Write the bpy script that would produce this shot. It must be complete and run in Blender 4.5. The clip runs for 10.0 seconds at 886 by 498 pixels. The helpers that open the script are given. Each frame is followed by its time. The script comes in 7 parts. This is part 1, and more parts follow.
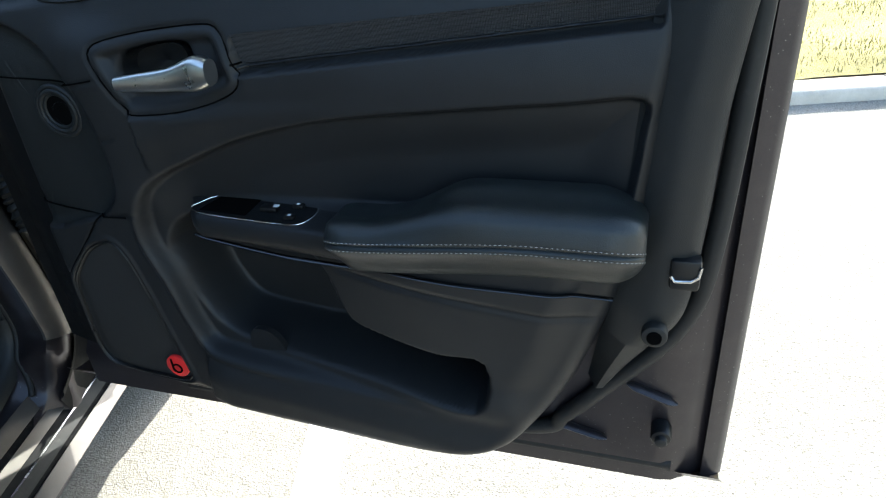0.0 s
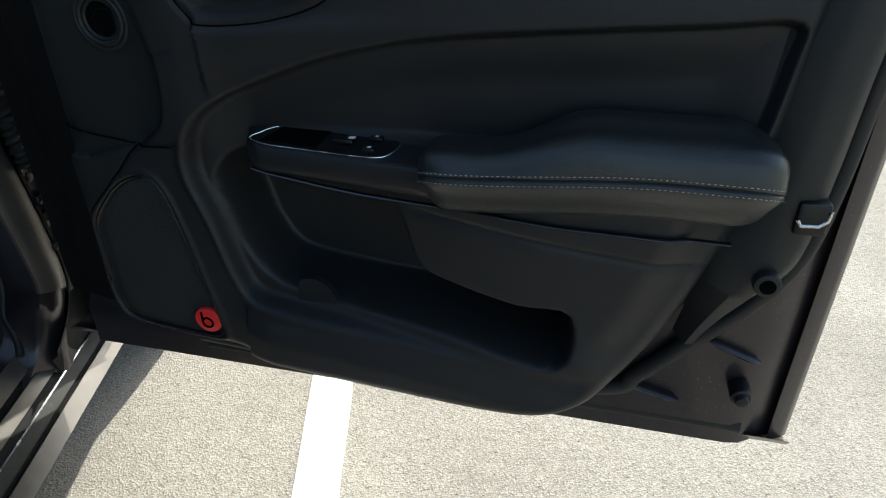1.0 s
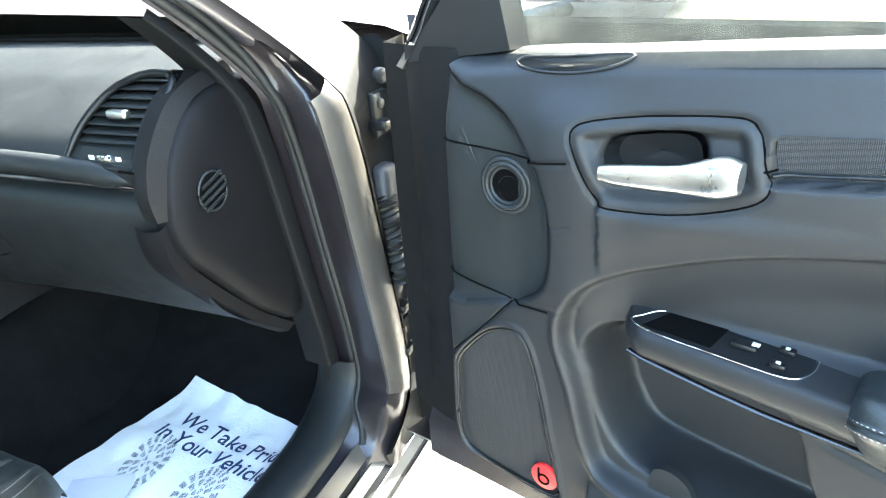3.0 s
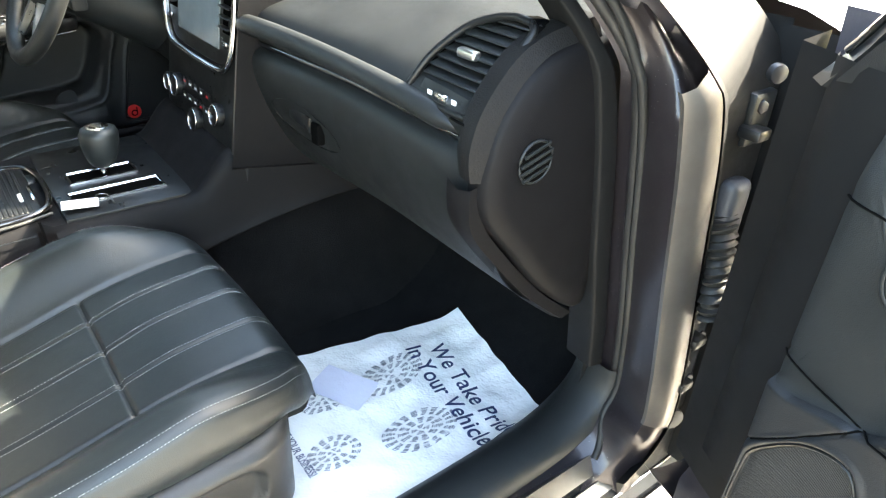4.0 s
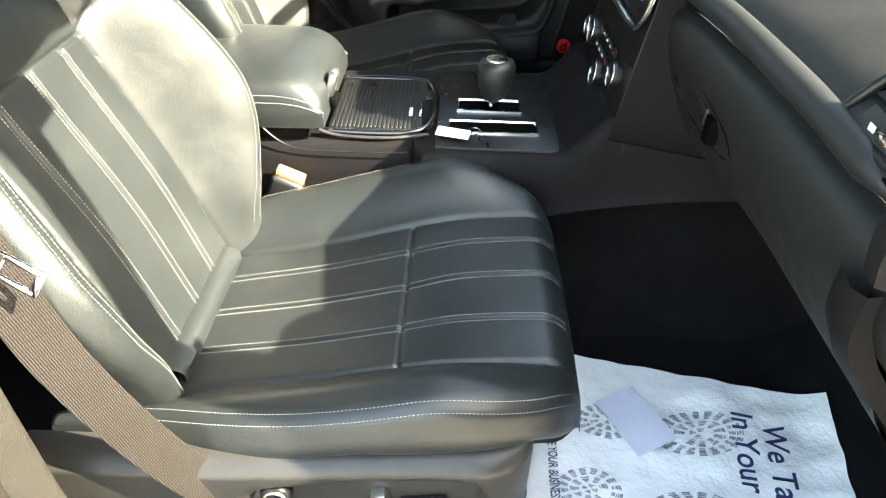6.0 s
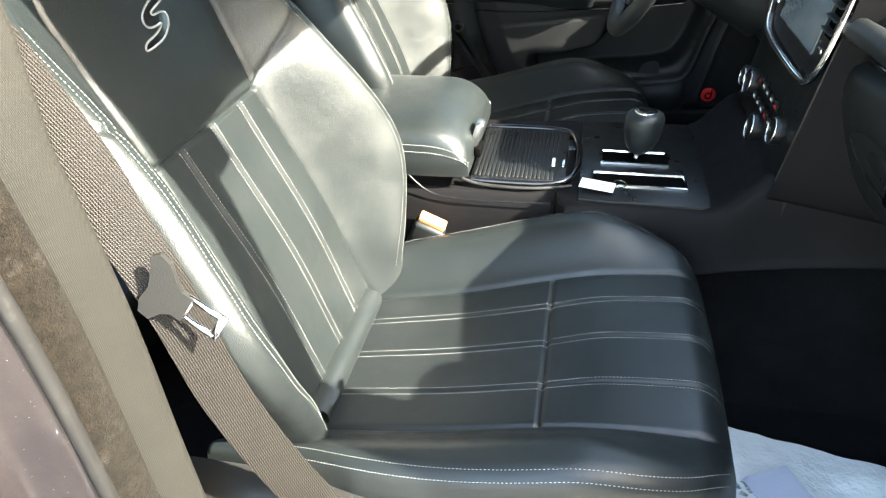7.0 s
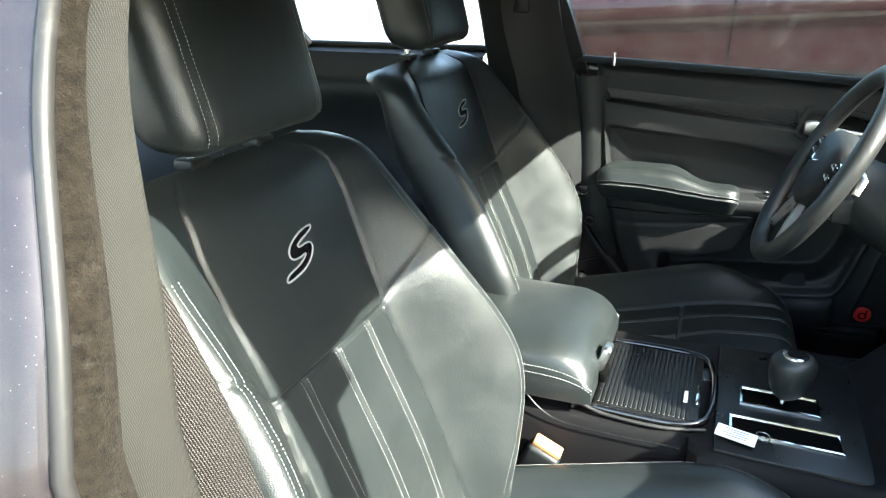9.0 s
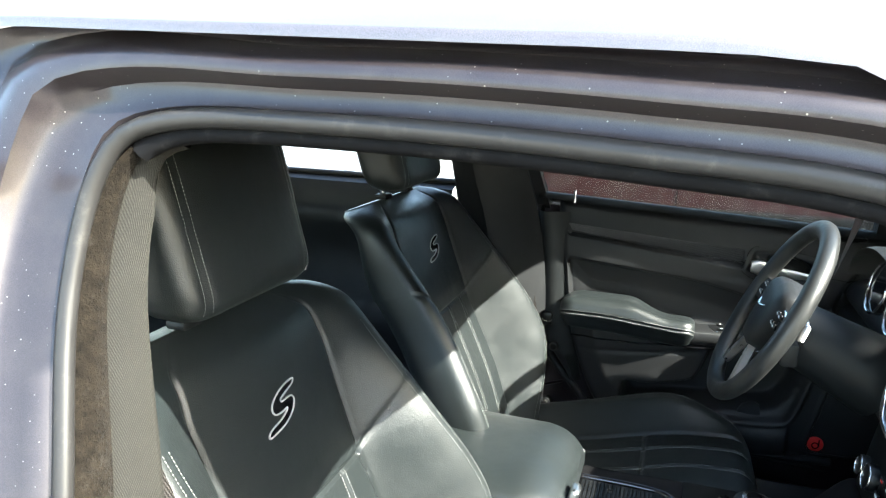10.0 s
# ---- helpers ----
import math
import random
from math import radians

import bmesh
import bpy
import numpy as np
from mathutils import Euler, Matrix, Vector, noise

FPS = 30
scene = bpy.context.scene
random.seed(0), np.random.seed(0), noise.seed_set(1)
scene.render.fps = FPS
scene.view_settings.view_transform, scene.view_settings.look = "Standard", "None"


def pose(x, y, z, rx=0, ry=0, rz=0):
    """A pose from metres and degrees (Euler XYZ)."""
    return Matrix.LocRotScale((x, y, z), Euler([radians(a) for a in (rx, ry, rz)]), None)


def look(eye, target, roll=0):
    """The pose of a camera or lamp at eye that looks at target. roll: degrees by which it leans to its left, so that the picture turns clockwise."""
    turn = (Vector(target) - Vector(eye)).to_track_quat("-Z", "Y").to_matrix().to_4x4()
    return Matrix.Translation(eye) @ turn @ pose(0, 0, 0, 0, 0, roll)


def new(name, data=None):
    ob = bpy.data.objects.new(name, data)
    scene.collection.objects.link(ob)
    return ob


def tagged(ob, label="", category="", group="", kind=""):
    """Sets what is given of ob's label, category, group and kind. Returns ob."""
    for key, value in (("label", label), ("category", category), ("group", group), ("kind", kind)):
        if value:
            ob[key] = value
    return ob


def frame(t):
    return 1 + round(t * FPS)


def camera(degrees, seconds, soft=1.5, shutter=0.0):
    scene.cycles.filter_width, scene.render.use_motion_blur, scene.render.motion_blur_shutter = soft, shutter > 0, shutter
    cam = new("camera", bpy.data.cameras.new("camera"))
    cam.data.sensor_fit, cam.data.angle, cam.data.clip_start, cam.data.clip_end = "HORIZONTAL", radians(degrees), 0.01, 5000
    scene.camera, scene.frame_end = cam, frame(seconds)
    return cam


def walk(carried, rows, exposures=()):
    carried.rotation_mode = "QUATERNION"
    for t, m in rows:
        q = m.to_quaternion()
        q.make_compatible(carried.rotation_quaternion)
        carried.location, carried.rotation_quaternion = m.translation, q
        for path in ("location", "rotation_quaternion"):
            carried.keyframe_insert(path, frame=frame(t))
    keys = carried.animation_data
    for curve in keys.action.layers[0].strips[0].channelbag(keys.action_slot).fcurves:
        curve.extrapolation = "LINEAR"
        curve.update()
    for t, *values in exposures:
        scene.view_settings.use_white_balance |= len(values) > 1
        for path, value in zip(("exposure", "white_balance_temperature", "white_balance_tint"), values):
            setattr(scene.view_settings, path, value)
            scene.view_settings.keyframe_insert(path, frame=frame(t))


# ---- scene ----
cam = camera(67.2, 10.0, soft=1.2)
PATH = [
    (0, (1.656, 0.164, 1.139), (1.539, 1.892, 0.138), -5.0),
    (0.5, (1.582, 0.173, 1.119), (1.587, 1.891, 0.094), -2.5),
    (1, (1.481, 0.191, 1.068), (1.548, 1.901, 0.033), -0.2),
    (1.5, (1.425, 0.204, 1.038), (1.448, 1.984, 0.126), -1.5),
    (2, (1.372, 0.217, 1.047), (1.294, 2.028, 0.203), -3.2),
    (2.5, (1.367, 0.253, 1.098), (1.039, 2.058, 0.303), -4.0),
    (2.7, (1.373, 0.264, 1.138), (0.861, 2.023, 0.335), -4.5),
    (3.8, (1.275, 0.36, 1.186), (0.046, 1.583, 0.188), 1.6),
    (4, (1.243, 0.383, 1.194), (-0.09, 1.463, 0.165), 2.9),
    (4.5, (1.206, 0.441, 1.183), (-0.293, 1.112, 0.042), 3.1),
    (5, (1.178, 0.528, 1.184), (-0.312, 0.991, -0.067), 7.8),
    (5.5, (1.14, 0.535, 1.185), (-0.397, 0.8, -0.066), 7.1),
    (6, (1.1, 0.534, 1.175), (-0.495, 0.51, -0.031), 1.6),
    (6.2, (1.109, 0.509, 1.175), (-0.501, 0.413, -0.007), 1.4),
    (7.3, (1.078, 0.49, 1.203), (-0.547, 0.035, 0.129), -3.0),
    (7.5, (1.072, 0.49, 1.213), (-0.562, -0.008, 0.173), -2.3),
    (8, (1.048, 0.493, 1.237), (-0.598, -0.054, 0.243), -1.2),
    (8.5, (1.025, 0.474, 1.259), (-0.645, -0.149, 0.354), -1.4),
    (9, (1.001, 0.452, 1.295), (-0.704, -0.277, 0.545), -1.2),
    (9.5, (1.005, 0.463, 1.33), (-0.722, -0.304, 0.675), -0.1),
    (10, (1.033, 0.441, 1.384), (-0.798, -0.211, 0.911), 0.8),
]
walk(cam, [(t, look(eye, target, roll)) for t, eye, target, roll in PATH],
     exposures=[(0.0, 2.08, 6350, 2), (0.5, 1.28, 6650, 2), (1.2, 1.35, 6700, 2), (1.5, 2.58, 6700, 1), (2.0, 3.93, 6450, -4), (2.4, 4.93, 6600, -5), (2.7, 4.93, 6700, -3), (3.8, 4.69, 7500, 4), (4.5, 4.59, 8350, 5), (5.2, 4.54, 8550, 5), (6.2, 4.24, 8250, 4), (7.3, 3.9, 7050, 3), (8.0, 3.8, 6950, 2), (9.0, 3.7, 6750, -1), (10.0, 3.55, 6650, 1)])

# ---- world, sun ----
SUN_WAY = Vector((0.23, 0.754, 0.616)).normalized()      # towards the sun: ahead and a little right of the car
world = bpy.data.worlds.new("sky")
scene.world = world
world.use_nodes = True
wn = world.node_tree.nodes
sky = wn.new("ShaderNodeTexSky")
sky.sky_type = "NISHITA"
sky.sun_disc = False
sky.sun_elevation = math.asin(SUN_WAY.z)
sky.sun_rotation = math.atan2(SUN_WAY.x, SUN_WAY.y)
sky.air_density, sky.dust_density, sky.ozone_density = 1.0, 2.2, 1.0
world.node_tree.links.new(sky.outputs[0], wn["Background"].inputs[0])
wn["Background"].inputs[1].default_value = 0.15
sun_data = bpy.data.lights.new("sun", "SUN")
sun_data.energy, sun_data.angle, sun_data.color = 3.5, radians(0.6), (1.0, 0.965, 0.92)
sun = new("sun", sun_data)
sun.matrix_world = look(SUN_WAY * 20, (0, 0, 0))

# ---- materials ----


def nodes_of(name):
    m = bpy.data.materials.new(name)
    m.use_nodes = True
    nt = m.node_tree
    return m, nt, nt.nodes["Principled BSDF"]


def coords(nt, scale=(1, 1, 1)):
    tc, mp = nt.nodes.new("ShaderNodeTexCoord"), nt.nodes.new("ShaderNodeMapping")
    mp.inputs["Scale"].default_value = scale
    nt.links.new(tc.outputs["Object"], mp.inputs["Vector"])
    return mp.outputs[0]


def noise_tex(nt, vec, scale, detail=4, rough=0.55):
    n = nt.nodes.new("ShaderNodeTexNoise")
    n.inputs["Scale"].default_value, n.inputs["Detail"].default_value, n.inputs["Roughness"].default_value = scale, detail, rough
    nt.links.new(vec, n.inputs["Vector"])
    return n.outputs["Fac"]


def voro_tex(nt, vec, scale, feature="F1"):
    n = nt.nodes.new("ShaderNodeTexVoronoi")
    n.feature = feature
    n.inputs["Scale"].default_value = scale
    nt.links.new(vec, n.inputs["Vector"])
    return n.outputs["Distance"]


def ramp(nt, fac, stops):
    r = nt.nodes.new("ShaderNodeValToRGB")
    els = r.color_ramp.elements
    while len(els) < len(stops):
        els.new(0.5)
    for e, (p, c) in zip(els, stops):
        e.position, e.color = p, (*c, 1) if len(c) == 3 else c
    nt.links.new(fac, r.inputs[0])
    return r.outputs[0]


def bump(nt, bsdf, height, strength, dist, chain=None):
    b = nt.nodes.new("ShaderNodeBump")
    b.inputs["Strength"].default_value, b.inputs["Distance"].default_value = strength, dist
    nt.links.new(height, b.inputs["Height"])
    if chain is not None:
        nt.links.new(chain, b.inputs["Normal"])
    nt.links.new(b.outputs[0], bsdf.inputs["Normal"])
    return b.outputs[0]


def scaled(c, k):
    return tuple(min(1, v * k) for v in c[:3])


def grained(name, col, rough, var=0.25, big=7.0, grain=900.0, gstr=0.25, gdist=0.0006, metal=0.0, spec=0.28, rvar=0.08, cells=True, coat=0.0, dust=0.0, sheen=0.0, wrinkle=0.0):
    """A moulded or covered surface: colour clouds, roughness clouds, fine cellular or noisy grain, light dust."""
    m, nt, b = nodes_of(name)
    v = coords(nt)
    cloud = noise_tex(nt, v, big, 5, 0.6)
    base = ramp(nt, cloud, [(0.25, scaled(col, 1 - var)), (0.75, scaled(col, 1 + var))])
    if dust > 0:
        sp = noise_tex(nt, v, 60, 6, 0.75)
        mk = ramp(nt, sp, [(0.56, (0, 0, 0)), (0.80, (dust, dust, dust))])
        mx = nt.nodes.new("ShaderNodeMixRGB")
        nt.links.new(mk, mx.inputs[0])
        nt.links.new(base, mx.inputs[1])
        mx.inputs[2].default_value = (0.30, 0.28, 0.25, 1)
        base = mx.outputs[0]
    nt.links.new(base, b.inputs["Base Color"])
    rr = ramp(nt, noise_tex(nt, v, big * 3.1, 6, 0.65), [(0.3, (rough - rvar,) * 3), (0.7, (rough + rvar,) * 3)])
    nt.links.new(rr, b.inputs["Roughness"])
    b.inputs["Metallic"].default_value = metal
    b.inputs["Specular IOR Level"].default_value = spec
    b.inputs["Coat Weight"].default_value = coat
    b.inputs["Coat Roughness"].default_value = 0.06
    if sheen:
        b.inputs["Sheen Weight"].default_value = sheen
        b.inputs["Sheen Roughness"].default_value = 0.5
    if gstr > 0:
        h = voro_tex(nt, v, grain) if cells else noise_tex(nt, v, grain, 3, 0.7)
        n1 = bump(nt, b, h, gstr, gdist)
        if wrinkle > 0:
            bump(nt, b, noise_tex(nt, coords(nt, (1, 1, 1)), 38, 5, 0.6), wrinkle, 0.004, n1)
    return m


def plain(name, col, rough, metal=0.0, coat=0.0, spec=0.5, emit=0.0):
    m, nt, b = nodes_of(name)
    v = coords(nt)
    c = ramp(nt, noise_tex(nt, v, 25, 4), [(0.3, scaled(col, 0.92)), (0.7, scaled(col, 1.08))])
    nt.links.new(c, b.inputs["Base Color"])
    rr = ramp(nt, noise_tex(nt, v, 60, 5), [(0.3, (max(0.02, rough - 0.04),) * 3), (0.7, (rough + 0.05,) * 3)])
    nt.links.new(rr, b.inputs["Roughness"])
    b.inputs["Metallic"].default_value, b.inputs["Coat Weight"].default_value = metal, coat
    b.inputs["Specular IOR Level"].default_value = spec
    if emit:
        b.inputs["Emission Color"].default_value = (*col, 1)
        b.inputs["Emission Strength"].default_value = emit
    return m


def weave(name, col_a, col_b, rough, scale, strength=0.6, dist=0.0008, var=0.15, rot=0.6):
    """Woven or meshed cloth: two crossed waves lift the threads."""
    m, nt, b = nodes_of(name)
    v = coords(nt)
    hs = []
    for k, (axis, prof) in enumerate((("X", "SIN"), ("Y", "SIN"), ("Z", "SIN"))):
        w = nt.nodes.new("ShaderNodeTexWave")
        w.wave_type, w.bands_direction, w.wave_profile = "BANDS", axis, prof
        w.inputs["Scale"].default_value = scale
        w.inputs["Distortion"].default_value = 0.6
        nt.links.new(v, w.inputs["Vector"])
        hs.append(w.outputs["Fac"])
    mul = nt.nodes.new("ShaderNodeMath")
    mul.operation = "MULTIPLY"
    nt.links.new(hs[0], mul.inputs[0])
    add = nt.nodes.new("ShaderNodeMath")
    add.operation = "ADD"
    nt.links.new(hs[1], add.inputs[0])
    nt.links.new(hs[2], add.inputs[1])
    nt.links.new(add.outputs[0], mul.inputs[1])
    c = ramp(nt, mul.outputs[0], [(0.05, col_a), (0.9, col_b)])
    cl = nt.nodes.new("ShaderNodeMixRGB")
    cl.blend_type = "MULTIPLY"
    cl.inputs[0].default_value = 1
    nt.links.new(c, cl.inputs[1])
    nt.links.new(ramp(nt, noise_tex(nt, v, 14, 5), [(0.3, (1 - var,) * 3), (0.7, (1, 1, 1))]), cl.inputs[2])
    nt.links.new(cl.outputs[0], b.inputs["Base Color"])
    b.inputs["Roughness"].default_value = rough
    b.inputs["Specular IOR Level"].default_value = 0.2
    bump(nt, b, mul.outputs[0], strength, dist)
    return m


def glass_mat(name, tint=(0.86, 0.9, 0.88), dirt=0.04):
    m, nt, b = nodes_of(name)
    nt.nodes.remove(b)
    out = nt.nodes["Material Output"]
    tr, gl, mx = nt.nodes.new("ShaderNodeBsdfTransparent"), nt.nodes.new("ShaderNodeBsdfGlossy"), nt.nodes.new("ShaderNodeMixShader")
    df, mx2 = nt.nodes.new("ShaderNodeBsdfDiffuse"), nt.nodes.new("ShaderNodeMixShader")
    tr.inputs[0].default_value = (*tint, 1)
    gl.inputs["Roughness"].default_value = 0.02
    df.inputs[0].default_value = (0.7, 0.68, 0.62, 1)
    fr = nt.nodes.new("ShaderNodeFresnel")
    fr.inputs[0].default_value = 1.45
    nt.links.new(fr.outputs[0], mx.inputs[0])
    nt.links.new(tr.outputs[0], mx.inputs[1])
    nt.links.new(gl.outputs[0], mx.inputs[2])
    v = coords(nt)
    dm = ramp(nt, noise_tex(nt, v, 22, 8, 0.75), [(0.45, (dirt * 0.4,) * 3), (0.8, (dirt * 2.5,) * 3)])
    nt.links.new(dm, mx2.inputs[0])
    nt.links.new(mx.outputs[0], mx2.inputs[1])
    nt.links.new(df.outputs[0], mx2.inputs[2])
    nt.links.new(mx2.outputs[0], out.inputs["Surface"])
    return m


LEATHER = grained("black_leather", (0.0112, 0.0142, 0.0146), 0.40, 0.16, 5, 700, 0.32, 0.0006, spec=0.50, wrinkle=0.16, dust=0.012)
LEATHER_SIDE = grained("black_leather_side", (0.016, 0.017, 0.017), 0.40, 0.12, 5, 620, 0.3, 0.0006, spec=0.5, wrinkle=0.14, dust=0.02)
VINYL = grained("black_soft_vinyl", (0.0108, 0.0114, 0.0122), 0.50, 0.14, 6, 1000, 0.28, 0.0004, spec=0.31, dust=0.012)
PLASTIC = grained("black_grained_plastic", (0.0102, 0.0116, 0.0120), 0.48, 0.12, 6, 850, 0.3, 0.0005, spec=0.32, dust=0.02)
PLASTIC_LO = grained("dark_hard_plastic", (0.019, 0.0188, 0.0182), 0.42, 0.15, 6, 650, 0.35, 0.0006, spec=0.4, dust=0.03)
PLASTIC_DULL = grained("dull_console_plastic", (0.0058, 0.0055, 0.0060), 0.55, 0.15, 6, 750, 0.3, 0.0005, spec=0.09, dust=0.006)
PEBBLE = grained("coarse_grained_plastic", (0.0070, 0.0067, 0.0068), 0.58, 0.15, 9, 420, 0.45, 0.0008, spec=0.15, dust=0.01)
GLOSS = plain("piano_black", (0.006, 0.006, 0.007), 0.08, 0, 0.6)
SATIN_BLACK = grained("satin_black_trim", (0.007, 0.0075, 0.008), 0.33, 0.1, 8, 1600, 0.1, 0.0002)
RUBBER = grained("black_rubber", (0.014, 0.014, 0.0135), 0.55, 0.2, 10, 400, 0.2, 0.0005, cells=False, dust=0.06)
SEAL_GREY = grained("worn_rubber_seal", (0.017, 0.0165, 0.0165), 0.40, 0.2, 14, 500, 0.2, 0.0004, cells=False, dust=0.10)
CARPET = grained("black_carpet", (0.0065, 0.0062, 0.0062), 0.95, 0.45, 16, 420, 1.0, 0.003, cells=False, spec=0.08, sheen=0.02)
LIP_RUBBER = grained("dusty_black_lip", (0.0035, 0.0035, 0.004), 0.7, 0.3, 30, 500, 0.3, 0.0005, cells=False, spec=0.08, dust=0.08)
FELT = grained("fuzzy_felt_trim", (0.0095, 0.0074, 0.0052), 0.95, 0.75, 130, 420, 1.0, 0.004, cells=False, spec=0.06, dust=0.08, sheen=0.02)
CLOTH_GREY = weave("grey_pillar_cloth", (0.0105, 0.0100, 0.0085), (0.0235, 0.0224, 0.0193), 0.9, 290, 0.4, 0.0006)
BELT = weave("woven_belt", (0.0055, 0.0046, 0.0041), (0.021, 0.0178, 0.0156), 0.46, 190, 0.6, 0.0008)
MESH = weave("grey_mesh_insert", (0.020, 0.021, 0.022), (0.075, 0.078, 0.082), 0.45, 210, 0.9, 0.0012, 0.1)
GRILLE = weave("speaker_cloth", (0.008, 0.0085, 0.009), (0.026, 0.027, 0.028), 0.6, 230, 0.6, 0.0008)
THREAD = plain("light_grey_thread", (0.40, 0.40, 0.385), 0.75)
CHROME = plain("chrome", (0.82, 0.82, 0.83), 0.09, 1.0)
SATIN = plain("satin_silver", (0.62, 0.62, 0.60), 0.30, 1.0)
STEEL = plain("bare_steel", (0.45, 0.45, 0.45), 0.25, 1.0)
RED = plain("red_plastic", (0.62, 0.02, 0.02), 0.4, emit=0.0)
ORANGE = plain("orange_button", (0.75, 0.30, 0.12), 0.4)
WHITE_MARK = plain("white_print", (0.75, 0.75, 0.75), 0.6)
GREY_MARK = plain("grey_print", (0.22, 0.23, 0.25), 0.7)
NAVY = plain("navy_ink", (0.018, 0.035, 0.11), 0.65)
DARK = plain("dark_gap", (0.003, 0.003, 0.003), 0.9, spec=0.0)
SCREEN = plain("display_glass", (0.16, 0.19, 0.20), 0.22, 0, 0.8)
GLASS = glass_mat("window_glass", (0.62, 0.66, 0.65))
GLASS_CLEAR = glass_mat("windscreen_glass", (0.9, 0.94, 0.92), 0.02)


def paint(name, col, flake=0.5, dust=0.05, rough=0.32, coat=0.9, film_of=2.0):
    m, nt, b = nodes_of(name)
    v = coords(nt)
    fl = ramp(nt, noise_tex(nt, v, 1400, 2, 0.6), [(0.3, scaled(col, 0.75)), (0.7, scaled(col, 1.3))])
    # pale specks: dust, and flake sparkle drawn into the colour
    sp = ramp(nt, voro_tex(nt, v, 150), [(0.055, (1, 1, 1)), (0.10, (0, 0, 0))])
    cl = ramp(nt, noise_tex(nt, v, 9, 6, 0.7), [(0.35, (0, 0, 0)), (0.75, (1, 1, 1))])
    mu = nt.nodes.new("ShaderNodeMath")
    mu.operation = "MULTIPLY"
    nt.links.new(sp, mu.inputs[0])
    nt.links.new(cl, mu.inputs[1])
    m2 = nt.nodes.new("ShaderNodeMath")
    m2.operation = "MULTIPLY"
    nt.links.new(mu.outputs[0], m2.inputs[0])
    m2.inputs[1].default_value = dust * 8
    mx = nt.nodes.new("ShaderNodeMixRGB")
    nt.links.new(m2.outputs[0], mx.inputs[0])
    nt.links.new(fl, mx.inputs[1])
    mx.inputs[2].default_value = (0.5, 0.48, 0.45, 1)
    film = nt.nodes.new("ShaderNodeMixRGB")
    nt.links.new(ramp(nt, noise_tex(nt, v, 24, 8, 0.7), [(0.45, (0, 0, 0)), (0.8, (dust * film_of,) * 3)]), film.inputs[0])
    nt.links.new(mx.outputs[0], film.inputs[1])
    film.inputs[2].default_value = (0.32, 0.28, 0.23, 1)
    nt.links.new(film.outputs[0], b.inputs["Base Color"])
    b.inputs["Metallic"].default_value = flake
    b.inputs["Roughness"].default_value = rough
    b.inputs["Coat Weight"].default_value = coat
    b.inputs["Coat Roughness"].default_value = 0.05
    return m


PAINT = paint("granite_metallic_paint", (0.070, 0.064, 0.073), 0.4, 0.02, 0.46)
# dusty copy of the body paint, its base darkened to stand for shade
PAINT_DUSTY_SHADED = paint("dusty_shaded_jamb_paint", (0.0245, 0.0203, 0.0230), 0.5, 0.085, 0.34, 0.25, 0.5)
# black plastic trim; also paints the shade on the hinge pillar
BLACK_TRIM_SHADE = grained("black_trim_and_shade", (0.0060, 0.0062, 0.0065), 0.55, 0.1, 8, 900, 0.2, 0.0004, spec=0.11)
# pale tone is sky and ground reflection put into the flange colour
FLANGE = grained("reflection_pale_flange", (0.15, 0.139, 0.127), 0.36, 0.18, 9, 120, 0.2, 0.0006, metal=0.75, cells=False, dust=0.15)
PAINT_RED = paint("burgundy_paint", (0.042, 0.0085, 0.0105), 0.35, 0.05)


def ground_mat():
    """Worn light asphalt: pale stones in a greyer binder, with stains."""
    m, nt, b = nodes_of("worn_asphalt")
    v = coords(nt)
    stones = nt.nodes.new("ShaderNodeTexVoronoi")
    stones.inputs["Scale"].default_value = 270
    nt.links.new(v, stones.inputs["Vector"])
    stone_col = ramp(nt, stones.outputs["Color"], [(0.1, (0.275, 0.260, 0.236)), (0.4, (0.330, 0.316, 0.290)), (0.7, (0.375, 0.362, 0.334)), (0.95, (0.450, 0.437, 0.408))])
    gap = ramp(nt, stones.outputs["Distance"], [(0.35, (1, 1, 1)), (0.8, (0.76, 0.745, 0.72))])
    mul = nt.nodes.new("ShaderNodeMixRGB")
    mul.blend_type = "MULTIPLY"
    mul.inputs[0].default_value = 1
    nt.links.new(stone_col, mul.inputs[1])
    nt.links.new(gap, mul.inputs[2])
    mul2 = nt.nodes.new("ShaderNodeMixRGB")
    mul2.blend_type = "MULTIPLY"
    mul2.inputs[0].default_value = 1
    nt.links.new(mul.outputs[0], mul2.inputs[1])
    nt.links.new(ramp(nt, noise_tex(nt, v, 1.7, 8, 0.7), [(0.3, (0.73, 0.71, 0.675)), (0.7, (1.04, 1.02, 0.975))]), mul2.inputs[2])
    mul3 = nt.nodes.new("ShaderNodeMixRGB")
    mul3.blend_type = "MULTIPLY"
    mul3.inputs[0].default_value = 1
    nt.links.new(mul2.outputs[0], mul3.inputs[1])
    nt.links.new(ramp(nt, noise_tex(nt, v, 95, 4, 0.8), [(0.33, (0.36, 0.345, 0.32)), (0.42, (1, 1, 1))]), mul3.inputs[2])
    nt.links.new(mul3.outputs[0], b.inputs["Base Color"])
    b.inputs["Roughness"].default_value = 0.9
    b.inputs["Specular IOR Level"].default_value = 0.25
    n1 = bump(nt, b, stones.outputs["Distance"], 0.6, 0.003)
    bump(nt, b, noise_tex(nt, v, 30, 5), 0.5, 0.006, n1)
    return m


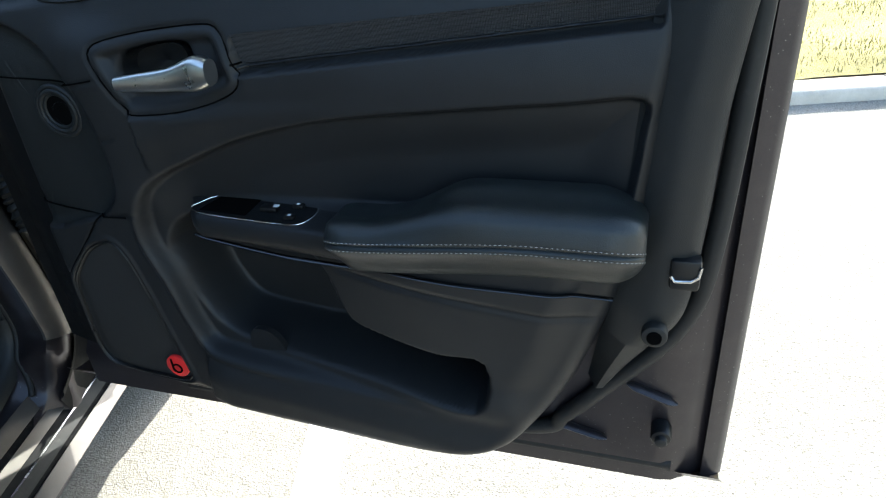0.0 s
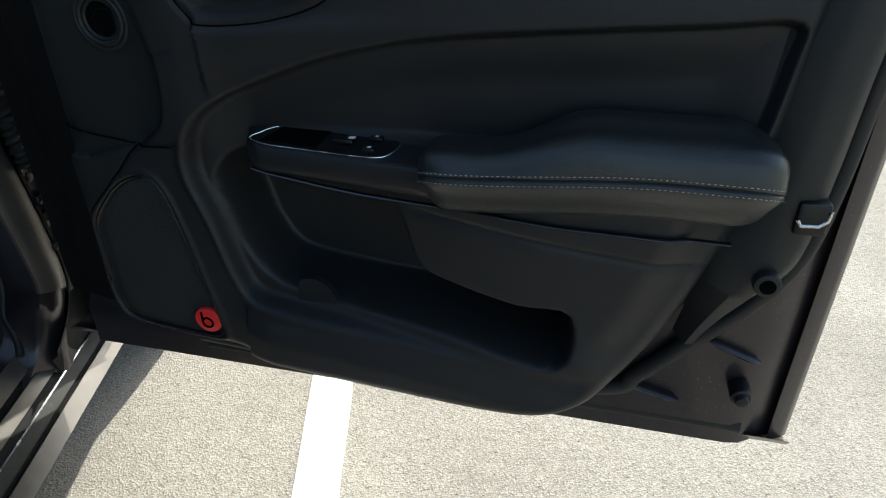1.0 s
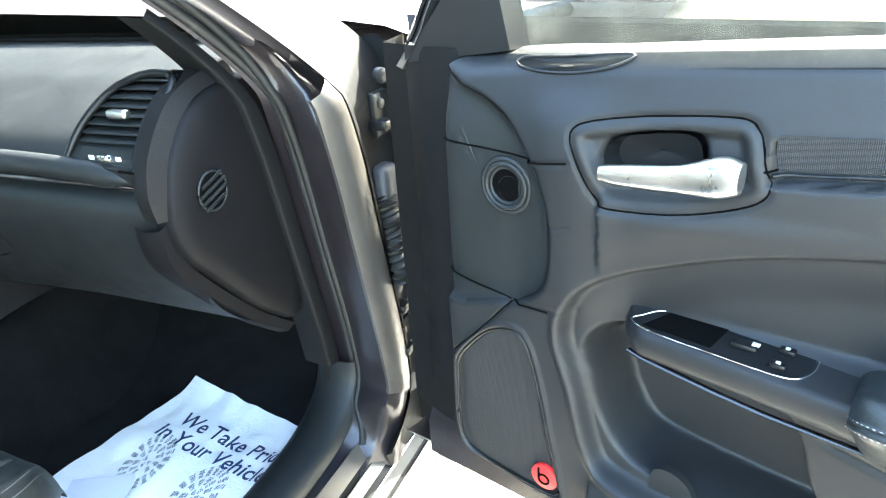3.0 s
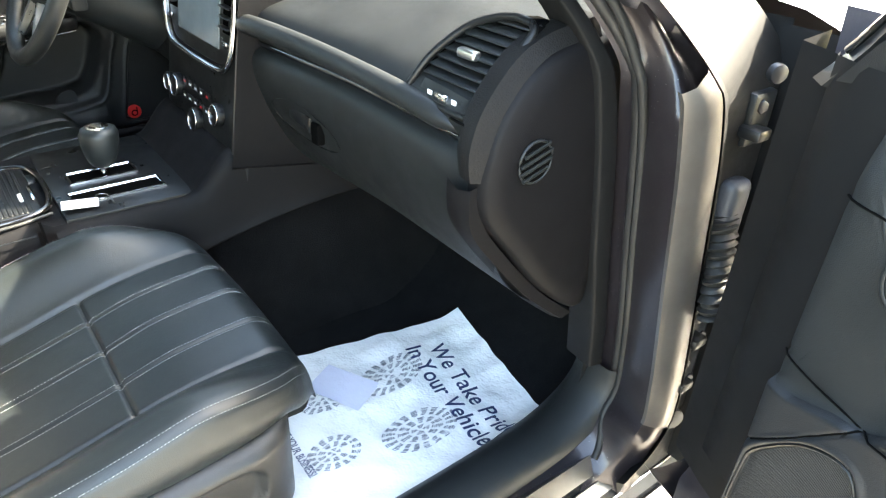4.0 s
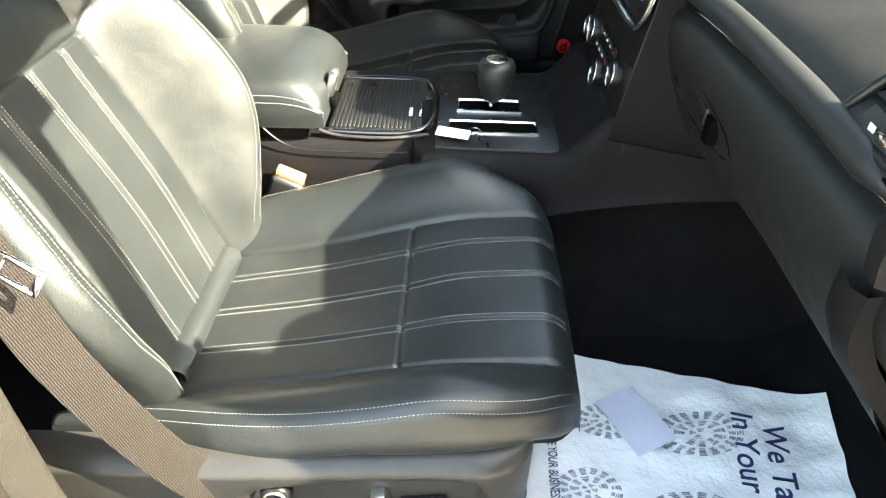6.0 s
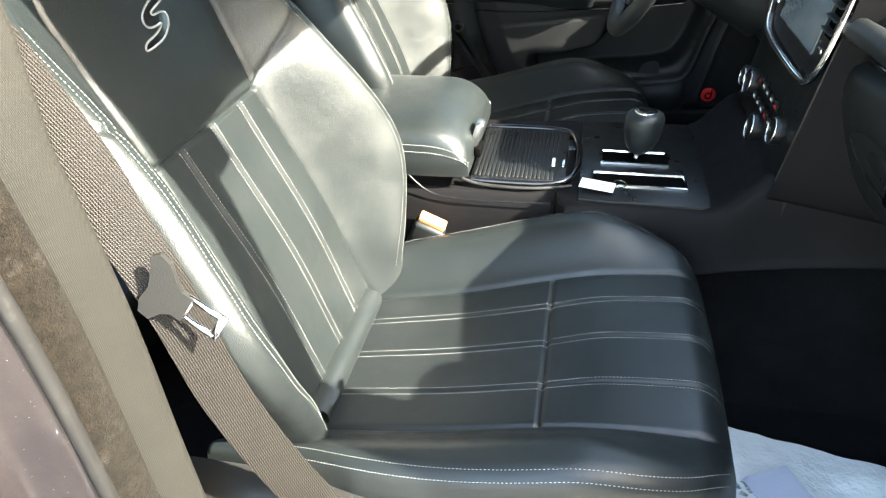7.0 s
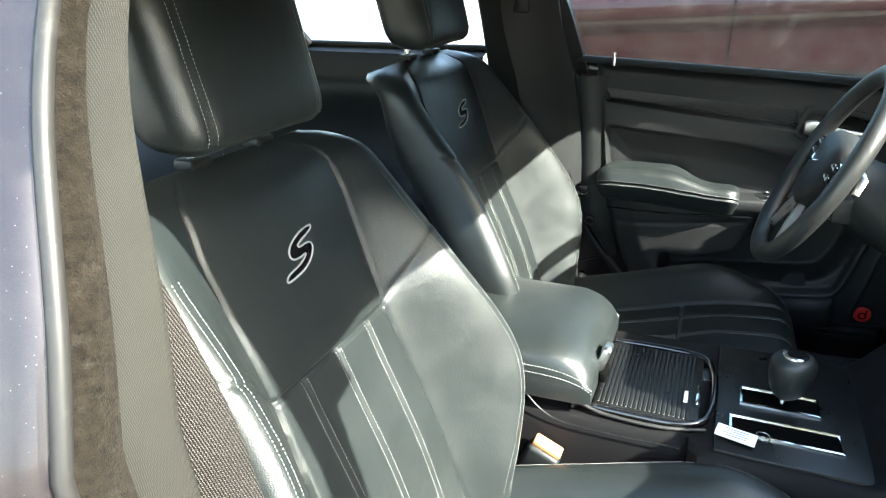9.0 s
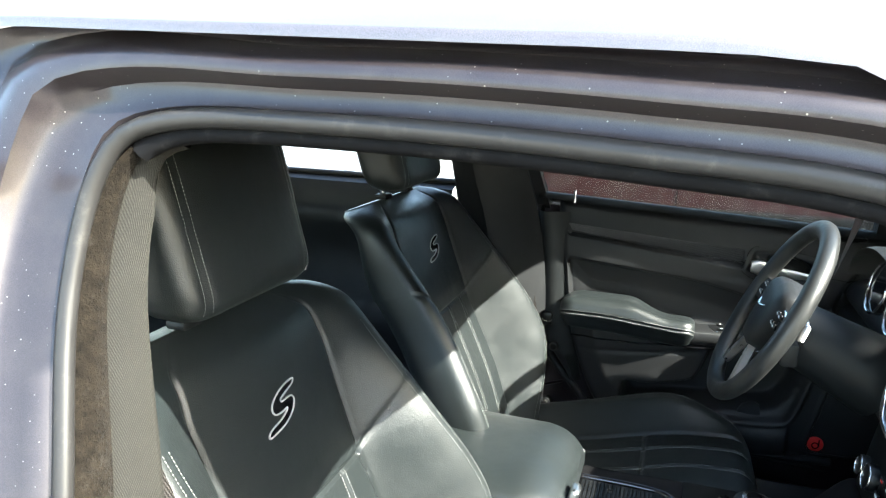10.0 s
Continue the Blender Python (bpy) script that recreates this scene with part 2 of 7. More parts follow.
ASPHALT = ground_mat()
LINE_PAINT = grained("road_line_paint", (0.74, 0.73, 0.70), 0.75, 0.08, 20, 120, 0.8, 0.003, cells=True, dust=0.25)
CONCRETE = grained("kerb_concrete", (0.55, 0.50, 0.42), 0.9, 0.22, 7, 90, 0.8, 0.004, cells=False, dust=0.3)
SOIL = grained("dry_lawn_soil", (0.36, 0.31, 0.12), 0.95, 0.4, 1.3, 60, 1.0, 0.02, cells=False)
PAPER = grained("white_paper", (0.88, 0.87, 0.84), 0.75, 0.04, 6, 28, 0.75, 0.006, cells=False)
NOTE = grained("pale_note_paper", (0.66, 0.66, 0.76), 0.7, 0.03, 6, 60, 0.3, 0.002, cells=False)

# ---- builders ----
LOCAL = set()      # things whose parts are given in their own frame


def obj(name, verts, faces, mat, parent=None, label="", smooth=True, sharp=35):
    me = bpy.data.meshes.new(name)
    me.from_pydata([tuple(map(float, v)) for v in verts], [], faces)
    me.validate()
    bm = bmesh.new()
    bm.from_mesh(me)
    bmesh.ops.recalc_face_normals(bm, faces=bm.faces)
    bm.to_mesh(me)
    bm.free()
    return dress(name, me, mat, parent, label, smooth, sharp)


def dress(name, me, mat, parent=None, label="", smooth=True, sharp=35):
    me.materials.append(mat)
    if smooth:
        me.shade_smooth()
        me.set_sharp_from_angle(angle=radians(sharp))
    ob = new(name, me)
    if parent is not None:
        ob.parent = parent
        if parent.name not in LOCAL:
            ob.matrix_parent_inverse = parent.matrix_basis.inverted()
    if label:
        tagged(ob, label)
    return ob


def part(name, bm, mat, parent=None, label="", smooth=True, sharp=35):
    bmesh.ops.recalc_face_normals(bm, faces=bm.faces)
    me = bpy.data.meshes.new(name)
    bm.to_mesh(me)
    bm.free()
    return dress(name, me, mat, parent, label, smooth, sharp)


def thing(name, label, category, at=(0, 0, 0), group="", kind="", m=None, local=False):
    ob = new(name)
    ob.empty_display_size = 0.05
    ob.matrix_basis = m if m is not None else Matrix.Translation(at)
    if local:
        LOCAL.add(ob.name)
    return tagged(ob, label, category, group, kind)


def grid(name, P, mat, parent=None, label="", loop_u=False, loop_v=False, cap=False, smooth=True, sharp=50):
    """A surface over an array of points P[i][j]; loops close it, cap fills the two ends of closed rings."""
    P = np.asarray(P, float)
    n, m = P.shape[:2]
    idx = np.arange(n * m).reshape(n, m)
    faces = []
    for i in range(n if loop_u else n - 1):
        a, b = idx[i], idx[(i + 1) % n]
        for j in range(m if loop_v else m - 1):
            k = (j + 1) % m
            faces.append((int(a[j]), int(a[k]), int(b[k]), int(b[j])))
    if cap:
        faces.append(tuple(int(v) for v in idx[0]))
        faces.append(tuple(int(v) for v in idx[-1][::-1]))
    return obj(name, P.reshape(-1, 3), faces, mat, parent, label, smooth, sharp)


def crv(pts, n=12, closed=False):
    """Catmull-Rom through pts, n steps a span."""
    p = np.asarray(pts, float)
    k = len(p)
    out = []
    for i in range(k if closed else k - 1):
        a, b, c, d = (p[(i + o) % k] if closed else p[min(max(i + o, 0), k - 1)] for o in (-1, 0, 1, 2))
        for t in np.linspace(0, 1, n, endpoint=False):
            out.append(0.5 * ((2 * b) + (c - a) * t + (2 * a - 5 * b + 4 * c - d) * t * t + (3 * b - a - 3 * c + d) * t ** 3))
    if not closed:
        out.append(p[-1])
    return np.array(out)


def even(p, n, closed=False):
    """n points at equal steps along a polyline."""
    p = np.asarray(p, float)
    if closed:
        p = np.vstack([p, p[:1]])
    s = np.concatenate([[0], np.cumsum(np.linalg.norm(np.diff(p, axis=0), axis=1))])
    q = np.linspace(0, s[-1], n, endpoint=not closed)
    return np.stack([np.interp(q, s, p[:, i]) for i in range(p.shape[1])], axis=1)


def tangents(p, closed=False):
    t = np.roll(p, -1, 0) - np.roll(p, 1, 0) if closed else np.gradient(p, axis=0)
    return t / np.maximum(np.linalg.norm(t, axis=1, keepdims=True), 1e-9)


def tube(name, pts, r, mat, parent=None, label="", seg=10, closed=False, up=(0, 0, 1), flat=1.0, taper=None):
    """A rod along pts; flat squeezes it along the second normal."""
    p = np.asarray(pts, float)
    t = tangents(p, closed)
    a = np.cross(t, up)
    a /= np.maximum(np.linalg.norm(a, axis=1, keepdims=True), 1e-6)
    b = np.cross(a, t)
    ang = np.linspace(0, 2 * math.pi, seg, endpoint=False)
    rr = np.full(len(p), r) if taper is None else np.interp(np.linspace(0, 1, len(p)), [q[0] for q in taper], [q[1] * r for q in taper])
    P = p[:, None] + rr[:, None, None] * (np.cos(ang)[None, :, None] * a[:, None] + flat * np.sin(ang)[None, :, None] * b[:, None])
    return grid(name, P, mat, parent, label, loop_u=closed, loop_v=True, cap=not closed, sharp=60)


def ribbon(name, pts, side, w, th, mat, parent=None, label="", closed=False):
    """A flat band along pts, w wide along side (one vector or one a point), th thick."""
    p = np.asarray(pts, float)
    t = tangents(p, closed)
    s = np.broadcast_to(np.asarray(side, float), p.shape)
    s = s - (s * t).sum(1, keepdims=True) * t
    s = s / np.linalg.norm(s, axis=1, keepdims=True)
    nrm = np.cross(t, s)
    prof = [(-0.5, -0.35), (-0.47, -0.5), (0.47, -0.5), (0.5, -0.35), (0.5, 0.35), (0.47, 0.5), (-0.47, 0.5), (-0.5, 0.35)]
    P = np.stack([p + s * (a * w) + nrm * (b * th) for a, b in prof], axis=1)
    return grid(name, P, mat, parent, label, loop_u=closed, loop_v=True, cap=not closed, sharp=30)


def rbox(name, c, size, r, mat, parent=None, label="", seg=2, m=None, taper=(1, 1)):
    """A box with rounded edges; taper scales its top."""
    bm = bmesh.new()
    bmesh.ops.create_cube(bm, size=1)
    for v in bm.verts:
        k = taper if v.co.z > 0 else (1, 1)
        v.co = Vector((v.co.x * size[0] * k[0], v.co.y * size[1] * k[1], v.co.z * size[2]))
    if r > 0:
        bmesh.ops.bevel(bm, geom=bm.edges[:], offset=r, segments=seg, profile=0.5, affect="EDGES")
    bm.transform((m if m is not None else Matrix.Identity(4)))
    bm.transform(Matrix.Translation(c))
    return part(name, bm, mat, parent, label, sharp=40)


def prism(name, outline, lo, hi, mat, parent=None, label="", to=None, bevel=0.0, holes=()):
    """An outline (a, b) pushed from lo to hi along the third axis; to(a, b, c) places it."""
    to = to or (lambda a, b, c: (a, b, c))
    bm = bmesh.new()
    vs = [bm.verts.new((a, b, lo)) for a, b in outline]
    f = bm.faces.new(vs)
    r = bmesh.ops.extrude_face_region(bm, geom=[f])
    top = [g for g in r["geom"] if isinstance(g, bmesh.types.BMVert)]
    for v in top:
        v.co.z = hi
    if bevel > 0:
        rim = [e for e in bm.edges if all(abs(v.co.z - hi) < 1e-6 for v in e.verts)]
        bmesh.ops.bevel(bm, geom=rim, offset=bevel, segments=2, profile=0.5, affect="EDGES")
    for v in bm.verts:
        v.co = Vector(to(*v.co))
    return part(name, bm, mat, parent, label, sharp=30)


def disc(name, c, n, r, th, mat, parent=None, label="", seg=28, bev=0.0, r2=None):
    """A round plate or knob centred at c, its axis along n."""
    bm = bmesh.new()
    bmesh.ops.create_cone(bm, cap_ends=True, segments=seg, radius1=r, radius2=r if r2 is None else r2, depth=th)
    if bev > 0:
        rim = [e for e in bm.edges if all(v.co.z > 0 for v in e.verts)]
        bmesh.ops.bevel(bm, geom=rim, offset=bev, segments=2, profile=0.5, affect="EDGES")
    bm.transform(Matrix.Translation(c) @ Vector(n).to_track_quat("Z", "Y").to_matrix().to_4x4())
    return part(name, bm, mat, parent, label, sharp=35)


def torus_pts(c, n, r, seg=32):
    q = Vector(n).to_track_quat("Z", "Y")
    return np.array([Vector(c) + q @ Vector((r * math.cos(a), r * math.sin(a), 0)) for a in np.linspace(0, 2 * math.pi, seg, endpoint=False)])


def stitches(name, path, normal, mat, parent, step=0.0062, length=0.0045, r=0.0008, lift=0.0004):
    """A row of small thread stitches along a path lying on a surface."""
    p = np.asarray(path, float)
    L = np.linalg.norm(np.diff(p, axis=0), axis=1).sum()
    n = max(3, int(L / step))
    q = even(p, n)
    t = tangents(q)
    nr = np.asarray(normal, float)
    nr = even(nr, n) if nr.ndim == 2 else np.broadcast_to(nr, q.shape)
    nr = nr / np.maximum(np.linalg.norm(nr, axis=1, keepdims=True), 1e-9)
    b = np.cross(t, nr)
    b /= np.maximum(np.linalg.norm(b, axis=1, keepdims=True), 1e-9)
    V, Fc = [], []
    for i in range(n):
        o = len(V)
        c = q[i] + nr[i] * lift
        V += [c - t[i] * length / 2, c + t[i] * length / 2, c + b[i] * r, c - b[i] * r, c + nr[i] * r * 1.2]
        Fc += [(o, o + 2, o + 4), (o + 2, o + 1, o + 4), (o + 1, o + 3, o + 4), (o + 3, o, o + 4), (o, o + 3, o + 2), (o + 2, o + 3, o + 1)]
    return obj(name, V, Fc, mat, parent, smooth=False)


def ss(a, b, x):
    t = np.clip((x - a) / (b - a), 0, 1)
    return t * t * (3 - 2 * t)


def sd(px, py, poly):
    """Signed distance of points to a closed outline, inside negative."""
    poly = np.asarray(poly, float)
    d = np.full(np.shape(px), 1e9)
    ins = np.zeros(np.shape(px), bool)
    for (ax_, ay_), (bx_, by_) in zip(poly, np.roll(poly, -1, 0)):
        ex, ey = bx_ - ax_, by_ - ay_
        t = np.clip(((px - ax_) * ex + (py - ay_) * ey) / (ex * ex + ey * ey + 1e-12), 0, 1)
        d = np.minimum(d, np.hypot(px - ax_ - t * ex, py - ay_ - t * ey))
        cross = ((ay_ > py) != (by_ > py)) & (px < (bx_ - ax_) * (py - ay_) / (by_ - ay_ + 1e-12) + ax_)
        ins ^= cross
    return np.where(ins, -d, d)


def dl(px, py, line):
    """Distance of points to an open polyline."""
    d = np.full(np.shape(px), 1e9)
    line = np.asarray(line, float)
    for (ax_, ay_), (bx_, by_) in zip(line[:-1], line[1:]):
        ex, ey = bx_ - ax_, by_ - ay_
        t = np.clip(((px - ax_) * ex + (py - ay_) * ey) / (ex * ex + ey * ey + 1e-12), 0, 1)
        d = np.minimum(d, np.hypot(px - ax_ - t * ex, py - ay_ - t * ey))
    return d


def lettering(name, body, size, m, mat, parent=None, label="", depth=0.0004, align="LEFT", squeeze=1.0):
    cu = bpy.data.curves.new(name, "FONT")
    cu.body, cu.size, cu.extrude, cu.align_x = body, size, depth, align
    cu.offset = size * 0.012
    tmp = bpy.data.objects.new("lettering", cu)
    me = bpy.data.meshes.new_from_object(tmp)
    me.name = name
    me.transform(m @ Matrix.Diagonal((squeeze, 1, 1, 1)))
    bpy.data.objects.remove(tmp)
    return dress(name, me, mat, parent, label, smooth=False)

# ---- ground, kerb, lawn ----
GX, GY = 1.2, 1.0


def ground_sheet():
    xs = np.concatenate([[-900, -300, -90, -30, -12], np.linspace(-6, 6, 40), [12, 30, 90, 300, 900]])
    ys = np.concatenate([[-900, -300, -90, -30, -12], np.linspace(-6, 3.19, 40), [3.2, 3.45, 6, 12, 30, 90, 300, 900]])
    P = np.array([[(x, y, 0.0 if y < 3.3 else 0.07) for x in xs] for y in ys])
    P[..., 2] += np.where(np.abs(P[..., 0]) < 6, 0.002 * np.sin(P[..., 0] * 3.1) * np.sin(P[..., 1] * 2.3), 0)
    P[-8:, :, 2] = np.where(P[-8:, :, 1] > 3.3, 0.06, 0.0)
    return grid("ground", P, ASPHALT)


ground = tagged(ground_sheet(), "pale worn asphalt car park with exposed stones", "ground", kind="structure")

bm = bmesh.new()
random.seed(5)
for yy0, yy1 in ((-3.2, 2.95),):
    n = 60
    L = [bm.verts.new((1.225 + random.uniform(-.004, .004), yy0 + (yy1 - yy0) * i / n, 0.006)) for i in range(n + 1)]
    R = [bm.verts.new((1.315 + random.uniform(-.004, .004), yy0 + (yy1 - yy0) * i / n, 0.006)) for i in range(n + 1)]
    for i in range(n):
        bm.faces.new((L[i], R[i], R[i + 1], L[i + 1]))
r = bmesh.ops.extrude_face_region(bm, geom=bm.faces[:])
for g in r["geom"]:
    if isinstance(g, bmesh.types.BMVert):
        g.co.z = -0.004
line = part("parking_line", bm, LINE_PAINT)
tagged(line, "white painted parking bay line on the asphalt", "road marking", kind="structure")

# kerb stones, chipped and a little uneven, with the lawn behind them
kerb = thing("kerb", "pale weathered concrete kerb along the lawn", "kerb", (0, 3.3, 0), kind="structure")
random.seed(11)
prof = [(3.27, -0.05), (3.278, 0.060), (3.29, 0.078), (3.31, 0.088), (3.43, 0.092), (3.445, 0.085), (3.45, -0.05)]
x0 = -7.0
while x0 < 12:
    L = 1.52
    dz, dy = random.uniform(-.004, .004), random.uniform(-.005, .005)
    xs = np.linspace(x0 + 0.004, x0 + L - 0.004, 14)
    P = np.array([[(x, a + dy + 0.003 * noise.noise((x * 9, a * 7, b * 11)), b + dz + 0.004 * noise.noise((x * 7, b * 9, 3))) for a, b in prof] for x in xs])
    grid("kerb_stone", P, CONCRETE, kerb, cap=True, loop_v=True, sharp=40)
    x0 += L

ys = np.concatenate([np.linspace(3.449, 9, 50), [12, 20, 60]])
xs = np.linspace(-8, 13, 90)
P = np.array([[(x, y, 0.09 + 0.035 * noise.noise((x * 1.3, y * 1.3, 0)) * min(1, (y - 3.44) * 4) + (0.02 * noise.noise((x * 5, y * 5, 2)))) for x in xs] for y in ys])
lawn = tagged(grid("lawn_soil", P, SOIL), "dry patchy lawn ground behind the kerb", "ground", kind="structure")


def grass():
    """Short dry blades, each a bent sliver, in clumps over the strip behind the kerb."""
    rng = np.random.default_rng(4)
    n = 26000
    x = rng.uniform(1.2, 6.5, n)
    y = 3.46 + rng.beta(1.0, 1.6, n) * 3.8
    clump = np.array([noise.noise((a * 1.7, b * 1.7, 5)) for a, b in zip(x, y)])
    keep = clump + rng.uniform(-.35, .5, n) > -0.05
    x, y = x[keep], y[keep]
    n = len(x)
    z = np.array([0.085 + 0.035 * noise.noise((a * 1.3, b * 1.3, 0)) * min(1, (b - 3.44) * 4) for a, b in zip(x, y)])
    h = rng.uniform(.015, .05, n)
    an = rng.uniform(0, 2 * math.pi, n)
    lean = rng.uniform(.2, 1.4, n)
    w = rng.uniform(.0012, .0028, n)
    V = np.zeros((n, 5, 3))
    cx, sy_ = np.cos(an), np.sin(an)
    for k, (f, ww) in enumerate(((0, 1), (0, -1), (.55, .8), (.55, -.8), (1, 0))):
        V[:, k, 0] = x + cx * lean * h * f * f - sy_ * w * ww
        V[:, k, 1] = y + sy_ * lean * h * f * f + cx * w * ww
        V[:, k, 2] = z + h * f * (1 - .3 * f * lean)
    F = []
    for i in range(n):
        o = 5 * i
        F += [(o, o + 1, o + 3, o + 2), (o + 2, o + 3, o + 4)]
    return V.reshape(-1, 3), F


m_, nt_, b_ = nodes_of("dry_grass")
gi = nt_.nodes.new("ShaderNodeNewGeometry")
nt_.links.new(ramp(nt_, gi.outputs["Random Per Island"], [(0.0, (0.09, 0.11, 0.028)), (0.35, (0.19, 0.18, 0.06)), (0.7, (0.33, 0.27, 0.13)), (1, (0.42, 0.35, 0.20))]), b_.inputs["Base Color"])
b_.inputs["Roughness"].default_value = 0.8
GRASS = m_
V_, F_ = grass()
me = bpy.data.meshes.new("grass")
me.from_pydata(V_.tolist(), [], F_)
tagged(dress("grass", me, GRASS, smooth=False), "sparse dry yellow-green grass blades", "grass", kind="stuff")


# ---- burgundy car parked on the far side ----
red = thing("parked_car", "burgundy sedan parked alongside, sun-faded and dusty", "car", (-2.85, 1.6, 0))
ysr = np.linspace(-0.55, 3.9, 50)


def red_side(z):
    return -1.97 - 0.30 * max(0, z - 1.14) ** 1.2 * 1.5 + 0.012 * math.exp(-((z - 1.02) / 0.05) ** 2) - 0.10 * max(0, 0.35 - z)


prof_ = [(0.22, 0), (0.30, 0), (0.5, 0), (0.7, 0), (0.85, 0), (0.94, 0), (0.975, 0), (0.99, 0.014), (1.00, 0.016), (1.05, 0.016), (1.062, 0.012), (1.07, 0.0), (1.10, -0.004), (1.135, -0.012), (1.155, -0.03), (1.16, -0.06)]
P = [[(red_side(z) + d - 0.16 * max(0, (abs(y - 1.6) - 1.7) / 1.0) ** 2, y, z + 0.035 * (y - 0.2)) for y in ysr] for z, d in prof_]
grid("body_side", P, PAINT_RED, red, "burgundy painted side")
for yy in (0.43, 1.55):
    ribbon("door_gap", np.array([(red_side(z) + d + 0.0015, yy + 0.02 * (z - 0.8), z + 0.035 * (yy - 0.2)) for z, d in prof_[1:-2]]), (0, 1, 0), 0.006, 0.002, DARK, red)
gls = [[(-2.02 - 0.28 * k, y, 1.155 + 0.09 * k + 0.035 * (y - 0.2)) for y in np.linspace(0.1, 2.2, 20)] for k in np.linspace(0, 1, 6)]
grid("side_glass", gls, plain("dark_glass", (0.02, 0.022, 0.025), 0.04, 0, 0.8, 1.0), red, "dark side windows")
# upper body, bonnet and boot as one rounded shell behind the near side
HT = np.array([(-0.60, 0.55), (-0.52, 0.92), (-0.30, 1.02), (0.15, 1.06), (0.75, 1.235), (1.3, 1.25), (1.8, 1.225), (2.5, 1.03), (3.2, 0.98), (3.75, 0.90), (3.95, 0.60)])
P = []
for y in np.linspace(-0.60, 3.95, 60):
    h = float(np.interp(y, HT[:, 0], HT[:, 1]))
    cab = float(ss(1.02, 1.2, h))
    P.append([(-2.90 + x * (1 - 0.20 * cab * (k > 1) * (k < 9)), y, z) for k, (x, z) in enumerate(((0.86, 0.22), (0.88, min(h, 0.6)), (0.86, min(h - 0.02, 0.93)), (0.78, h - 0.02), (0.45, h + 0.005), (0, h + 0.012), (-0.45, h + 0.005), (-0.78, h - 0.02), (-0.86, min(h - 0.02, 0.93)), (-0.88, min(h, 0.6)), (-0.86, 0.22)))])
def shrunk(sec, k, dy):
    """A section drawn in towards its middle, to round off an end."""
    return [(-2.90 + (x + 2.90) * k, y + dy, 0.42 + (z - 0.42) * k) for x, y, z in sec]


P = [shrunk(P[0], 0.02, -0.06), shrunk(P[0], 0.6, -0.055), shrunk(P[0], 0.9, -0.03)] + P + [shrunk(P[-1], 0.9, 0.03), shrunk(P[-1], 0.6, 0.055), shrunk(P[-1], 0.02, 0.06)]
grid("body_shell", P, PAINT_RED, red, "burgundy bonnet, roof and boot", loop_v=True, sharp=50)
for wy in (0.0, 2.9):
    wh = tube("wheel", torus_pts((-2.08, wy, 0.33), (1, 0, 0), 0.25, 36), 0.08, RUBBER, red, "black tyre", closed=True, seg=12, up=(1, 0, 0))
    disc("rim", (-2.02, wy, 0.33), (1, 0, 0), 0.2, 0.03, SATIN, wh, seg=32, bev=0.01)
red.scale = (1, 1, 1.14)
# pale car further back
grey = thing("distant_car", "silver blue car parked further back", "car", (-5.5, -4.0, 0))
P = []
for z, w_ in ((0.25, 0.88), (0.6, 0.92), (0.9, 0.88), (0.95, 0.80), (1.40, 0.60), (1.45, 0.45)):
    P.append([(-5.5 + w_ * math.copysign(abs(math.cos(a)) ** 0.4, math.cos(a)), -4.0 + (2.2 if z < 0.94 else 1.35) * math.copysign(abs(math.sin(a)) ** 0.4, math.sin(a)), z) for a in np.linspace(0, 2 * math.pi, 40, endpoint=False)])
grid("body", P, paint("silver_paint", (0.35, 0.38, 0.42), 0.5, 0.03), grey, loop_v=True, cap=True)
for wx in (-4.68, -6.32):
    for wy in (-2.6, -5.4):
        tube("wheel", torus_pts((wx, wy, 0.33), (1, 0, 0), 0.25, 28), 0.08, RUBBER, grey, closed=True, seg=10, up=(1, 0, 0))

# ---- body of the car round the open doorway ----
car = thing("sedan", "dark granite grey sedan body with an open front doorway", "car", (0, 0.3, 0))


def tumble(z, x):
    return x - max(0.0, z - 0.98) * (0.30 + (x - 0.735) * 1.7)


def doorway(off=0.0, n=260):
    """Closed outline (y, z) of the doorway at the rubber seal, grown outward by off."""
    base = [(0.30, 0.355), (0.62, 0.355), (0.92, 0.358), (1.06, 0.375), (1.135, 0.43), (1.135, 0.53), (1.10, 0.72), (1.06, 0.92), (1.005, 1.03),
            (0.88, 1.15), (0.72, 1.265), (0.56, 1.325), (0.42, 1.342), (0.24, 1.352), (0.09, 1.350), (0.035, 1.315), (0.025, 1.22), (0.06, 1.05), (0.085, 0.85),
            (0.09, 0.62), (0.10, 0.47), (0.15, 0.375)]
    p = even(crv(base, 10, True), n, True)
    t = tangents(p, True)
    nrm = np.stack([t[:, 1], -t[:, 0]], axis=1)
    for _ in range(6):
        nrm = nrm + np.roll(nrm, 1, 0) + np.roll(nrm, -1, 0)
        nrm /= np.linalg.norm(nrm, axis=1, keepdims=True)
    k = off * (1 - 0.55 * ss(0.2, 0.9, nrm[:, 1]))
    return p + nrm * k[:, None], nrm


